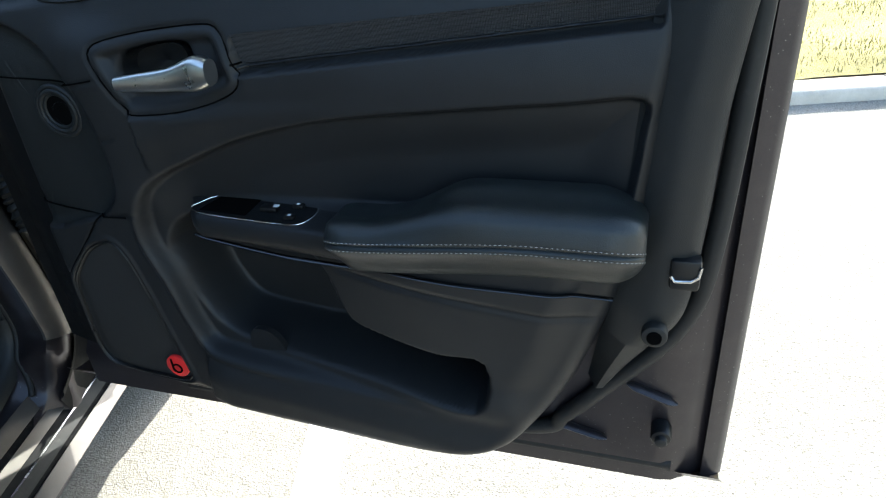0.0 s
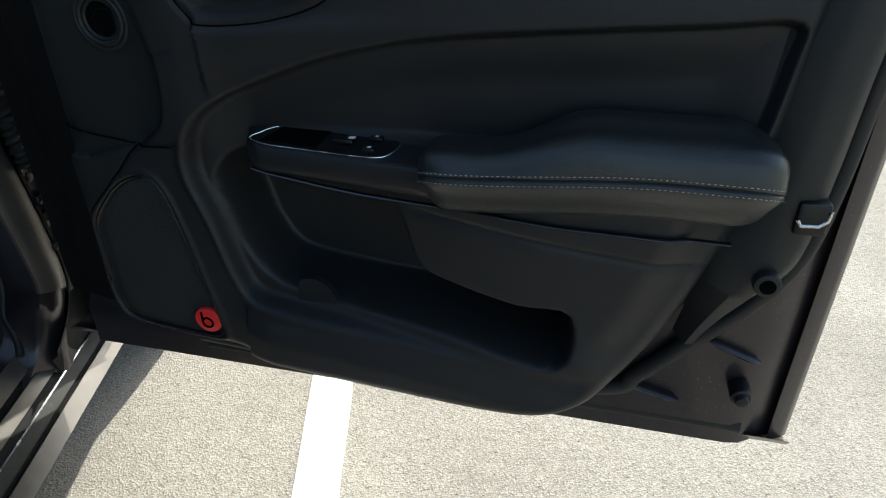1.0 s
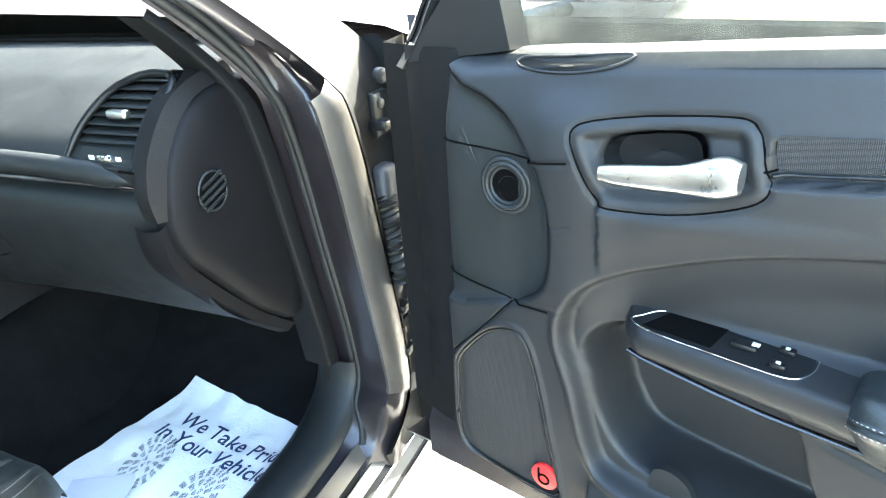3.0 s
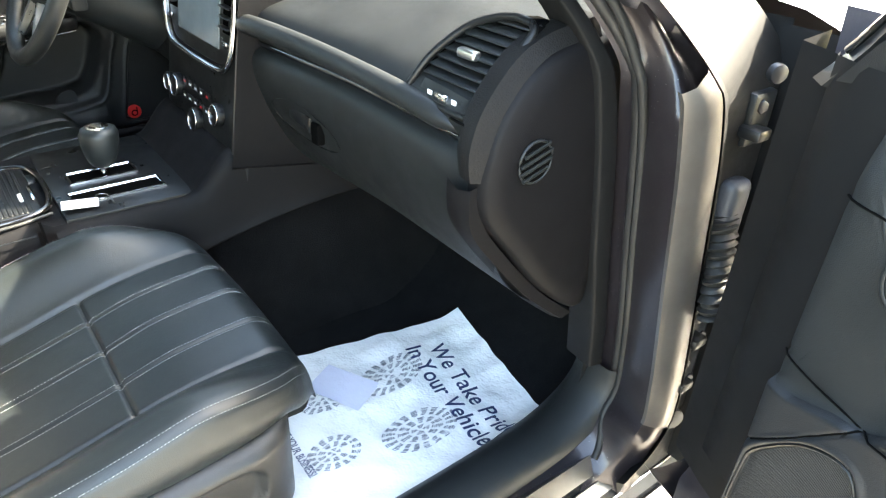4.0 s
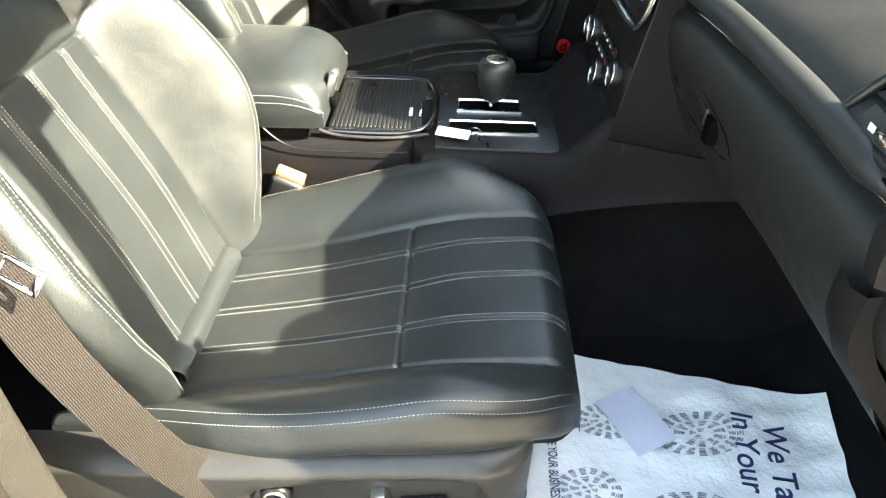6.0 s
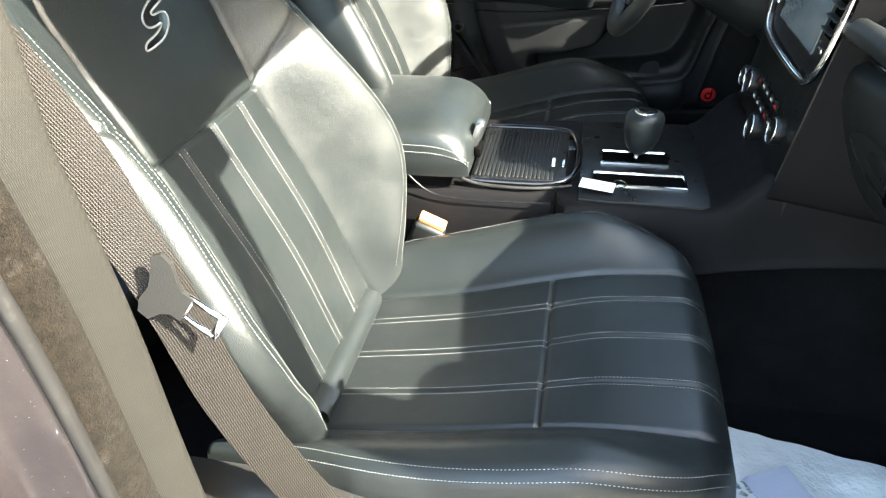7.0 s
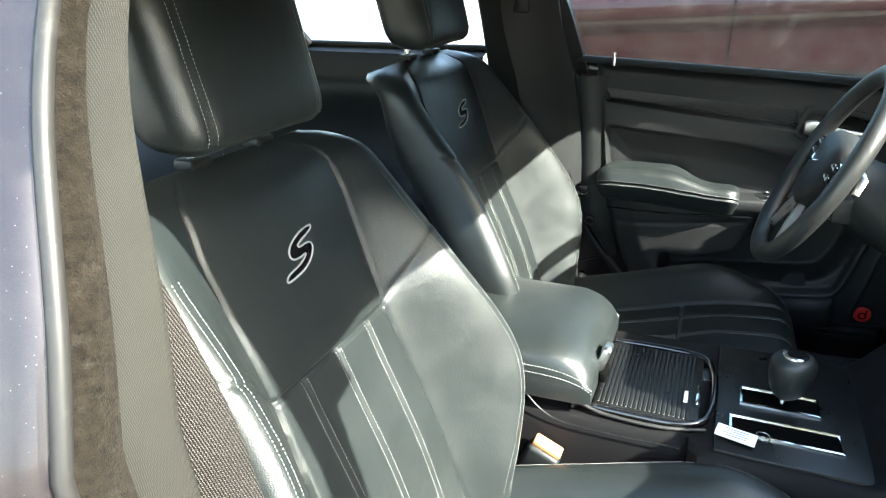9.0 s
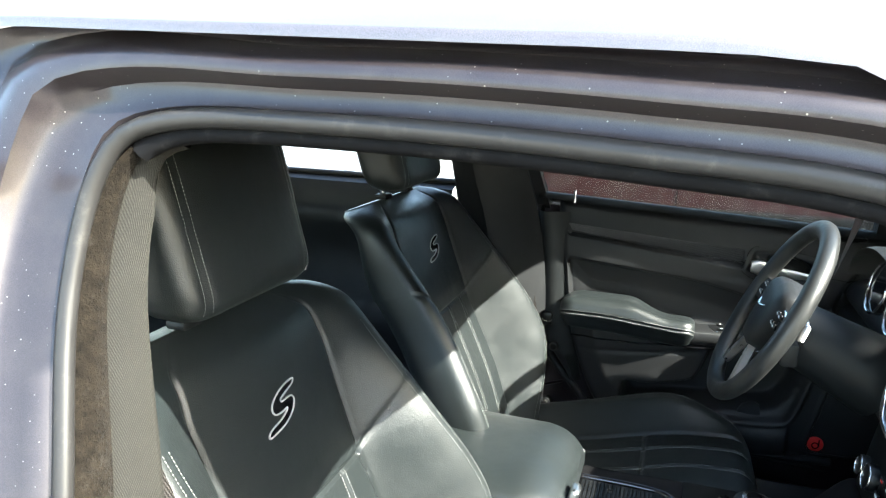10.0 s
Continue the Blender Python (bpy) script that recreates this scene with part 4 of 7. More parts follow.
INSERT = [(0.372, 0.735), (0.384, 0.785), (0.415, 0.820), (0.483, 0.853), (0.56, 0.882), (0.66, 0.905), (0.79, 0.919), (0.93, 0.931), (1.000, 0.936), (1.003, 0.90), (0.993, 0.82), (0.972, 0.72), (0.935, 0.61), (0.895, 0.535), (0.86, 0.512),
          (0.82, 0.510), (0.70, 0.526), (0.565, 0.543), (0.47, 0.553), (0.428, 0.563), (0.410, 0.60), (0.392, 0.67)]
POCKET = [(0.405, 0.68), (0.420, 0.63), (0.446, 0.590), (0.48, 0.574), (0.565, 0.562), (0.70, 0.550), (0.822, 0.532), (0.834, 0.602), (0.773, 0.606), (0.701, 0.620), (0.660, 0.633), (0.643, 0.66), (0.632, 0.695), (0.618, 0.722), (0.585, 0.742), (0.50, 0.757), (0.43, 0.757), (0.395, 0.72)]
SPEAKER = [(0.213, 0.62), (0.222, 0.655), (0.265, 0.705), (0.305, 0.722), (0.325, 0.708), (0.340, 0.66), (0.356, 0.58), (0.372, 0.505), (0.368, 0.487), (0.33, 0.484), (0.25, 0.489), (0.222, 0.503), (0.210, 0.54)]
BEZEL = [(0.386, 0.985), (0.43, 0.998), (0.53, 1.008), (0.556, 1.000), (0.566, 0.972), (0.572, 0.946), (0.545, 0.928), (0.49, 0.914), (0.43, 0.910), (0.412, 0.920), (0.392, 0.955)]
CAP = [(0.18, 1.018), (0.238, 1.012), (0.292, 0.990), (0.332, 0.948), (0.353, 0.905), (0.361, 0.855), (0.353, 0.80), (0.318, 0.768), (0.29, 0.758), (0.18, 0.758)]
CUP = [(0.416, 0.958), (0.424, 0.976), (0.45, 0.985), (0.503, 0.990), (0.514, 0.968), (0.505, 0.953), (0.45, 0.944), (0.424, 0.944)]


def strip_lo(u):
    return 0.9585 + (u - 0.585) * 0.105


def strip_hi(u):
    return 0.9920 + (u - 0.570) * 0.074


def panel_w(u, z):
    d_in = sd(u, z, crv(INSERT, 4, True))
    bel = ss(0.80, 0.775, z) * ss(0.44, 0.82, u)
    w = 0.002 - 0.020 * ss(0.003, -0.007, d_in) * (1 - bel) - 0.010 * ss(-0.007, -0.06, d_in) * (1 - bel)
    # upper part leans back towards the window, front cap rolls off
    w = w - 0.030 * ss(0.94, 1.10, z) * ss(0.0, 0.03, d_in)
    w = w + 0.010 * ss(0.0, 0.05, d_in) * ss(0.98, 0.93, z) * ss(0.93, 0.90, z) * (u > 0.42)
    # belly under the armrest, and the storage bin lip
    w = w + (0.012 + 0.008 * ss(0.60, 0.76, z)) * ss(0.0, -0.055, d_in) * bel
    w = w + 0.016 * ss(0.575, 0.52, z) * ss(0.38, 0.46, u) * ss(0.93, 0.86, u)
    d_p = sd(u, z, crv(POCKET, 4, True))
    w = np.where(d_p < 0.006, w * ss(-0.016, 0.006, d_p) + (-0.100) * ss(0.006, -0.016, d_p), w)
    w = w - 0.004 * np.exp(-((z - 0.716 + 0.10 * (u - 0.64)) / 0.0035) ** 2) * ss(0.64, 0.66, u) * ss(0.985, 0.96, u)
    # raised rib round the pocket
    w = w + 0.006 * np.exp(-((d_in - 0.006) / 0.006) ** 2) * ss(0.80, 0.74, z) * ss(0.62, 0.5, u)
    # grey strip channel
    inb = ss(0.568, 0.576, u) * ss(1.014, 1.008, u)
    lo, hi = strip_lo(u), strip_hi(u)
    w = w - inb * 0.016 * ss(hi + 0.002, hi - 0.002, z) * ss(lo - 0.004, lo, z)
    # handle cup and its bezel groove
    d_c = sd(u, z, crv(CUP, 4, True))
    w = w - 0.034 * ss(0.003, -0.008, d_c)
    w = w - 0.008 * ss(0.004, -0.006, sd(u, z, crv(BEZEL, 4, True)) + 0.014)
    d_b = np.abs(sd(u, z, crv(BEZEL, 4, True)))
    w = w - 0.003 * np.exp(-(d_b / 0.0022) ** 2)
    # speaker field and panel seams
    d_s = sd(u, z, crv(SPEAKER, 4, True))
    w = w - 0.006 * ss(0.004, -0.003, d_s) + 0.003 * np.exp(-((d_s - 0.006) / 0.004) ** 2)
    for ln in ([(0.203, 0.948), (0.30, 0.944), (0.345, 0.943), (0.385, 0.95)], [(0.203, 0.778), (0.307, 0.762), (0.385, 0.772)], [(0.203, 0.652), (0.25, 0.70), (0.307, 0.762)], [(0.356, 0.872), (0.385, 0.880)]):
        w = w - 0.0028 * np.exp(-(dl(u, z, ln) / 0.0016) ** 2)
    w = w + 0.010 * ss(0.30, 0.37, u) * ss(0.46, 0.38, u) * ss(0.74, 0.80, z) * ss(1.03, 0.98, z)
    # front cap falls away from the soft shoulder
    w = w - 0.014 * ss(0.005, -0.005, sd(u, z, crv(CAP, 4, True)))
    # rolled rim all round
    rim = np.vstack([crv(BOTTOM, 5), crv(TOP, 5)[::-1]])
    d_r = -sd(u, z, rim)
    w = w - (0.040 - 0.032 * ss(0.26, 0.215, u)) * (1 - np.sqrt(np.clip(1 - (1 - np.clip(d_r / 0.026, 0, 1)) ** 2, 0, 1)))
    return w


def build_door(s, m, near):
    side = "open front door with black leather armrest, dark grey paint outside" if near else "closed driver's door with black trim and leather armrest"
    d = thing("door_1" if near else "door_2", side, "car door", group="front doors of the car", kind="structure", m=m, local=True)

    def T(u, w, z):
        return (u, s * (w + 0.148), z)

    def surf(pts):
        return np.array([T(*p) for p in pts])

    nin = (0, s, 0)
    n, k = (340, 220) if near else (220, 140)
    lo, hi = even(crv(BOTTOM, 8), n), even(crv(TOP, 8), n)
    f = np.linspace(0, 1, k)[:, None, None]
    uz = lo[None] * (1 - f) + hi[None] * f
    W = panel_w(uz[..., 0], uz[..., 1])
    P = np.stack([uz[..., 0], s * (W + 0.148), uz[..., 1]], axis=-1)
    grid("door_panel", P, VINYL, d, "black moulded door trim panel", sharp=80)

    def on(u, z, lift=0.0):
        return float(panel_w(np.array([u]), np.array([z]))[0]) + lift

    def onv(pts, lift=0.0):
        p = np.asarray(pts, float)
        w = panel_w(p[:, 0], p[:, 1]) + lift
        return np.stack([p[:, 0], s * (w + 0.148), p[:, 1]], axis=1)

    # grey mesh strip
    us = np.linspace(0.572, 1.011, 60)
    fr = np.linspace(0.20, 1.0, 7)
    P = [[T(u, on(u, strip_hi(u) + 0.008) + 0.0026 - 0.010 * (1 - q) ** 0.9, strip_lo(u) + (strip_hi(u) - strip_lo(u)) * q + 0.006 * q) for u in us] for q in fr]
    grid("mesh_insert", P, MESH, d, "grey perforated mesh strip")
    tube("strip_piping", onv(np.stack([us, strip_lo(us) + 0.005], 1), 0.004), 0.0016, SATIN_BLACK, d, seg=6)
    # speaker cloth and red badge
    sp = even(crv(SPEAKER, 6, True), 60, True)
    c = sp.mean(0)
    P = [onv(c + (sp - c) * k, 0.0015) for k in (0.965, 0.88, 0.75, 0.55, 0.35, 0.15, 0.001)]
    grid("speaker_grille", P, GRILLE, d, "black perforated speaker grille", loop_v=True)
    tube("grille_rim", onv(sp, 0.002), 0.0022, SATIN_BLACK, d, closed=True, seg=6)
    wb = on(0.352, 0.508) + 0.004
    bd = disc("badge", T(0.352, wb, 0.510), nin, 0.0195, 0.006, RED, d, "round red speaker badge", bev=0.0015)
    cc = np.array([T(0.352 + 0.0075 * math.cos(a) * (1 if near else 1), wb + 0.0035, 0.507 + 0.0075 * math.sin(a)) for a in np.linspace(0, 2 * math.pi, 20, endpoint=False)])
    tube("badge_mark", cc, 0.0016, DARK, bd, closed=True, seg=6, up=nin)
    tube("badge_mark", np.array([T(0.3445, wb + 0.0035, 0.508), T(0.3445, wb + 0.0035, 0.5235)]), 0.0016, DARK, bd, seg=6, up=(1, 0, 0))
    # air outlet ring in the front cap
    wv = on(0.297, 0.906) + 0.001
    for r_, rr_, lf in ((0.0315, 0.0035, 0.003), (0.0262, 0.0032, 0.0045), (0.0218, 0.0028, 0.002)):
        tube("outlet_ring", torus_pts(T(0.297, wv + lf, 0.906), nin, r_, 40), rr_, PLASTIC, d, "round window demister outlet", closed=True, seg=8, up=nin)
    disc("outlet_hole", T(0.297, wv + 0.0005, 0.906), nin, 0.0215, 0.004, DARK, d)
    tube("outlet_vane", torus_pts(T(0.301, wv + 0.001, 0.902), nin, 0.0155, 30)[4:22], 0.0016, PLASTIC, d, seg=6)
    # dark front cap round the outlet
    cpo = [(max(a, 0.206), b) for a, b in even(crv(CAP, 6, True), 70, True)]
    cpo = np.array([q for q in cpo if q[0] > 0.2])
    cpc = np.array((0.275, 0.885))
    grid("front_cap", [onv(cpc + (cpo - cpc) * k, 0.0026) for k in (0.992, 0.985, 0.9, 0.8, 0.7, 0.6, 0.5, 0.4, 0.3, 0.2, 0.1, 0.001)], PLASTIC, d, "dark front cap", loop_v=True, sharp=80)
    # fine joints of the panel
    bz = even(crv(BEZEL, 6, True), 90, True)
    tube("bezel_joint", onv(bz, 0.0008), 0.0010, DARK, d, "fine dark joint", closed=True, seg=6)
    for ln in ([(0.203, 0.948), (0.27, 0.946), (0.326, 0.943), (0.386, 0.952)], [(0.203, 0.776), (0.25, 0.768), (0.300, 0.762), (0.36, 0.768)], [(0.212, 0.66), (0.25, 0.70), (0.303, 0.760)], [(0.566, 0.966), (0.575, 0.967)]):
        tube("panel_joint", onv(even(ln, 24), 0.0056 if ln[0][0] < 0.205 else 0.0004), 0.0011, DARK, d, seg=6)
    # inside release lever in its cup
    hp = crv([(0.424, 0.956), (0.45, 0.960), (0.50, 0.967), (0.535, 0.979), (0.552, 0.976)], 6)
    lowz = crv([(0.424, 0.943), (0.45, 0.942), (0.50, 0.944), (0.535, 0.946), (0.556, 0.952)], 6)
    hw = on(0.48, 0.912) + 0.008
    P = []
    for (u1, z1), (u2, z2) in zip(hp, lowz):
        th = 0.006 + 0.006 * ss(0.50, 0.55, u1)
        ring_ = []
        for a in np.linspace(0, 2 * math.pi, 16, endpoint=False):
            zz = (z1 + z2) / 2 + (z1 - z2) / 2 * 1.15 * math.copysign(abs(math.sin(a)) ** 0.8, math.sin(a))
            ww = hw + 0.004 + float(th) * math.copysign(abs(math.cos(a)) ** 0.8, math.cos(a))
            ring_.append(T(u1 * 0.5 + u2 * 0.5, ww, zz))
        P.append(ring_)
    grid("release_lever", P, SATIN, d, "satin silver door release lever", loop_v=True, cap=True)
    grid("lever_cup", [[T(0.468 + (q[0] - 0.468) * k, on(0.48, 0.912) - dep, 0.966 + (q[1] - 0.966) * k) for q in even(crv(CUP, 5, True), 40, True)] for k, dep in ((0.96, 0.012), (0.85, 0.030), (0.05, 0.033))], SATIN_BLACK, d, "dark lever recess", loop_v=True)
    # armrest pad: closed sections along u
    P, edge1, edge2 = [], [], []
    for u in np.concatenate([np.linspace(0.668, 0.70, 8), np.linspace(0.71, 0.97, 34), np.linspace(0.975, 1.014, 12)]):
        end = np.sqrt(np.clip(1 - np.clip((0.700 - u) / 0.034, 0, 1) ** 2, 0, 1)) * np.sqrt(np.clip(1 - np.clip((u - 0.975) / 0.041, 0, 1) ** 2, 0, 1))
        end = max(float(end), 0.05)
        zt = 0.808 + 0.030 * float(ss(0.72, 0.85, u))
        we = 0.030 + 0.034 * end
        zs = 0.789 + 0.016 * float(ss(0.68, 0.92, u)) - 0.016 * (1 - end)
        back = -0.005
        bul = 0.010 * float(ss(0.76, 0.83, u)) * float(ss(1.01, 0.96, u))
        sec = [(back, zt + bul), (back + 0.018, zt + bul * 1.0), (we * 0.45, zt + bul * 0.5), (we * 0.75, zt + 0.002), (we * 0.93, zt - 0.006), (we, zt - 0.016), (we + 0.003, zs + 0.0045), (we - 0.001, zs), (we + 0.002, zs - 0.0045), (we - 0.007, zs - 0.020), (we - 0.024, zs - 0.040), (we - 0.040, zs - 0.056), (back - 0.02, zs - 0.058)]
        sec = [(b, zs + (c - zs) * (0.35 + 0.65 * end)) for b, c in sec]
        q = crv(sec, 3)
        P.append([T(u, b, c) for b, c in q])
        edge1.append(T(u, we + 0.0030, zs + 0.0055))
        edge2.append(T(u, we + 0.0030, zs - 0.0045))
    pad = grid("armrest", P, LEATHER, d, "black leather armrest with white stitching", loop_v=True, cap=True, sharp=70)
    stitches("stitching", edge1, (0, s, 0.5), THREAD, pad, 0.0050, 0.0036, 0.0005)
    stitches("stitching", edge2, (0, s, 0.2), THREAD, pad, 0.0050, 0.0036, 0.0005)
    # switch pod ahead of the pad
    def pod_edge(u):
        return float(np.interp(u, [0.445, 0.47, 0.63, 0.72], [0.000, 0.008, 0.024, 0.036]))

    P = []
    for u in np.concatenate([np.linspace(0.440, 0.472, 9), np.linspace(0.48, 0.70, 22), [0.71, 0.72]]):
        e = max(0.04, float(np.sqrt(np.clip(1 - np.clip((0.474 - u) / 0.0345, 0, 1) ** 2, 0, 1))))
        we = -0.035 + (pod_edge(u) + 0.035) * e
        z1, z2 = 0.7775, 0.7905
        q = crv([(-0.045, z2 + 0.001), (-0.028, z2), (we - 0.008, z1 + 0.003), (we, z1 - 0.004), (we + 0.001, z1 - 0.016), (we - 0.003, z1 - 0.028), (we - 0.016, z1 - 0.036), (-0.05, z1 - 0.038)], 3)
        P.append([T(u, b, c) for b, c in q])
    grid("switch_pod", P, VINYL, d, "black armrest pod with switches", loop_v=True, cap=True, sharp=60)

    def pod(u, f):
        u = u - 0.0525
        far, near_ = -0.031, pod_edge(u) - 0.0065
        return T(u, far + (near_ - far) * f, 0.7915 - 0.0105 * f)
    frame = [pod(0.507, 0.85), pod(0.517, 0.50), pod(0.530, 0.16), pod(0.552, 0.0), pod(0.60, -0.02), pod(0.655, 0.0), pod(0.680, 0.12), pod(0.686, 0.40), pod(0.680, 0.75), pod(0.662, 0.97), pod(0.60, 1.02), pod(0.53, 1.02)]
    fr_ = even(crv(frame, 5, True), 80, True)
    tube("switch_bezel", fr_, 0.0008, CHROME, d, "thin bright switch surround", closed=True, seg=6)
    cc_ = fr_.mean(0)
    grid("switch_plate", [[tuple(cc_ + (q - cc_) * k + np.array([0, 0, 0.0006])) for q in fr_] for k in (0.97, 0.5, 0.001)], SATIN_BLACK, d, "black switch plate", loop_v=True)
    tray = [pod(0.522, 0.90), pod(0.542, 0.14), pod(0.602, 0.14), pod(0.594, 0.90)]
    grid("pull_recess", [[tuple(np.array(q) + np.array([0, 0, 0.0012])) for q in tray[:2]], [tuple(np.array(q) + np.array([0, 0, 0.0012])) for q in (tray[3], tray[2])]], DARK, d, "dark pull recess")
    rbox("window_switch", tuple(np.array(pod(0.622, 0.5)) + np.array([0, 0, 0.003])), (0.024, 0.014, 0.006), 0.002, SATIN_BLACK, d, "window switch")
    rbox("switch_symbol", tuple(np.array(pod(0.632, 0.5)) + np.array([0, 0, 0.0066])), (0.007, 0.006, 0.0006), 0.0, WHITE_MARK, d)
    for q in (0.3, 0.75):
        rbox("lock_switch", tuple(np.array(pod(0.660 - 0.006 * q, q)) + np.array([0, 0, 0.0025])), (0.014, 0.009, 0.005), 0.0015, SATIN_BLACK, d, "lock switch")
        rbox("switch_symbol", tuple(np.array(pod(0.660 - 0.006 * q, q)) + np.array([0, 0, 0.0052])), (0.004, 0.004, 0.0005), 0.0, WHITE_MARK, d)
    # black trim line under the armrest
    tl = np.array([T(u, max(on(u, z), pod_edge(min(u, 0.60)) - 0.008) + 0.003, z) for u, z in zip(np.linspace(0.455, 0.985, 60), np.interp(np.linspace(0.455, 0.985, 60), [0.455, 0.55, 0.66, 0.82, 0.985], [0.747, 0.739, 0.733, 0.726, 0.724]))])
    tube("trim_line", tl, 0.0036, GLOSS, d, "glossy black trim line", seg=8, flat=0.6)
    # bottle divider in the pocket
    fin = even(crv([(0.486, 0.530), (0.486, 0.565), (0.492, 0.588), (0.512, 0.592), (0.530, 0.582), (0.541, 0.560), (0.547, 0.530)], 4), 24)
    prism("bottle_divider", [tuple(q) for q in fin], -0.012, -0.022, VINYL, d, "rounded bottle holder wall", to=lambda a, b, c: T(a, c, b))
    return d, T


def door_shell(d, T, s, near):
    """Painted shell: outer skin, inner sheet, shut edge, window frame, glass and mirror."""
    def skin_w(z):
        return -0.150 - 0.030 * math.sin(max(0, min(1, (z - 0.36) / 0.8)) * math.pi)
    us = np.linspace(0.03, 1.135, 24)
    zs = np.linspace(0.385 if near else 0.29, 1.07, 22)
    grid("outer_skin", [[T(u, skin_w(z), z) for u in us] for z in zs], PAINT, d, "dark grey painted outer skin")
    inner = []
    for z in zs:
        inner.append([T(u, -0.055 - 0.062 * float(ss(0.92, 0.84, u)) * float(ss(0.46, 0.52, z)) - 0.03 * float(ss(1.06, 1.12, u)) - (0.006 * math.exp(-((z - 0.60 + (u - 1.0) * 0.25) / 0.007) ** 2) if 0.98 < u < 1.08 else 0), z) for u in np.linspace(0.10, 1.125, 60)])
    grid("inner_sheet", inner, PAINT_DUSTY_SHADED, d, "dusty inner door sheet, shade in its paint colour")
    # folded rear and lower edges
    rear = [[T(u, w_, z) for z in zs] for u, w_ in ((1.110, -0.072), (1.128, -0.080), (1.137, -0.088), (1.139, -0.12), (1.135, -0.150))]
    grid("shut_edge", rear, PAINT_DUSTY_SHADED, d, "painted door shut edge")
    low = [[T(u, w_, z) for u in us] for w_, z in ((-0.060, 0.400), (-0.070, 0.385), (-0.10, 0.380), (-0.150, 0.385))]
    grid("lower_edge", low, PAINT_DUSTY_SHADED, d, "painted lower door edge")
    front = [[T(u, w_, z) for z in np.linspace(0.47, 1.045, 16)] for u, w_ in ((0.205, -0.05), (0.13, -0.06), (0.06, -0.075), (0.03, -0.15))]
    grid("hinge_edge", front, BLACK_TRIM_SHADE, d, "dark hinge edge")
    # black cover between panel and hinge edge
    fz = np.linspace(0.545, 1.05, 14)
    grid("front_cover", [[T(u, w_, z) for z in fz] for u, w_ in ((0.23, -0.040), (0.205, -0.030), (0.16, -0.034), (0.128, -0.042), (0.118, -0.058))], BLACK_TRIM_SHADE, d, "black edge cover")
    # seals along the rear and bottom
    sl = crv([(1.096, -0.045, 1.07), (1.090, -0.045, 0.90), (1.083, -0.045, 0.76), (1.070, -0.045, 0.68), (1.035, -0.045, 0.615), (0.98, -0.045, 0.55), (0.93, -0.046, 0.49), (0.88, -0.048, 0.455), (0.6, -0.048, 0.43), (0.3, -0.048, 0.44)], 8)
    tube("door_seal", np.array([T(*q) for q in sl]), 0.011, RUBBER, d, "black rubber door seal", seg=10, up=(0, 1, 0))
    tube("lower_seal", np.array([T(u, -0.066, 0.412) for u in np.linspace(0.3, 1.07, 20)]), 0.013, RUBBER, d, "black lower rubber strip", seg=8)
    for u0, u1, z0, z1 in ((1.005, 1.068, 0.553, 0.530), (0.905, 0.985, 0.472, 0.452)):
        tube("pressed_rib", np.array([T(u, -0.050, z) for u, z in zip(np.linspace(u0, u1, 8), np.linspace(z0, z1, 8))]), 0.008, PAINT_DUSTY_SHADED, d, "pressed rib", seg=8, flat=0.5, taper=[(0, 0.3), (0.15, 1), (0.85, 1), (1, 0.3)])
    disc("rubber_stop", T(1.052, -0.040, 0.487), (0, s, 0), 0.013, 0.024, SATIN_BLACK, d, seg=18, bev=0.004)
    disc("stop_tip", T(1.052, -0.026, 0.487), (0, s, 0), 0.008, 0.012, RUBBER, d, seg=14, bev=0.003)
    # upright trim piece behind the panel, latch and upper stop
    tr = crv([(1.085, 0.0, 1.06), (1.068, 0.0, 0.92), (1.062, 0.0, 0.80), (1.052, 0, 0.70), (1.02, 0, 0.64), (0.98, 0, 0.57)], 8)
    P = [[T(q[0] + du * float(np.interp(q[2], [0.57, 0.70], [0.3, 1.0])), w_ - 0.02 * float(ss(0.70, 0.58, q[2])), q[2]) for q in tr] for du, w_ in ((-0.075, -0.02), (-0.035, 0.006), (-0.008, 0.004), (0.006, -0.006), (0.012, -0.045))]
    grid("rear_cover", P, PLASTIC, d, "black rear edge cover")
    rbox("latch", T(1.054, 0.0, 0.757), (0.030, 0.022, 0.036), 0.004, SATIN_BLACK, d, "black door latch")
    tube("latch_claw", np.array([T(1.040, 0.0115, 0.757), T(1.044, 0.0118, 0.751), T(1.060, 0.0115, 0.752), T(1.067, 0.011, 0.758), T(1.068, 0.010, 0.769)]), 0.0022, STEEL, d, "steel latch claw", seg=8)
    disc("upper_stop", T(1.030, 0.010, 0.680), (0, s, 0), 0.014, 0.014, RUBBER, d, seg=20, bev=0.003)
    disc("upper_stop_hole", T(1.030, 0.018, 0.680), (0, s, 0), 0.008, 0.002, DARK, d, seg=16)
    # belt moulding and window
    bm_ = [[T(u, w_, np.interp(u, [0.3, 0.73, 1.1], [1.052, 1.078, 1.098]) - (0.013 if near else 0.0) + dz) for u in np.linspace(0.285 if near else 0.13, 1.10, 30)] for w_, dz in ((-0.022, -0.005), (-0.034, 0.008), (-0.05, 0.010), (-0.062, 0.004), (-0.066, -0.02))]
    grid("belt_moulding", bm_, RUBBER, d, "black belt moulding")

    def lean(w_, z):
        return w_ + max(0, z - 1.06) * 0.36
    bk = 0.0 if near else 0.105
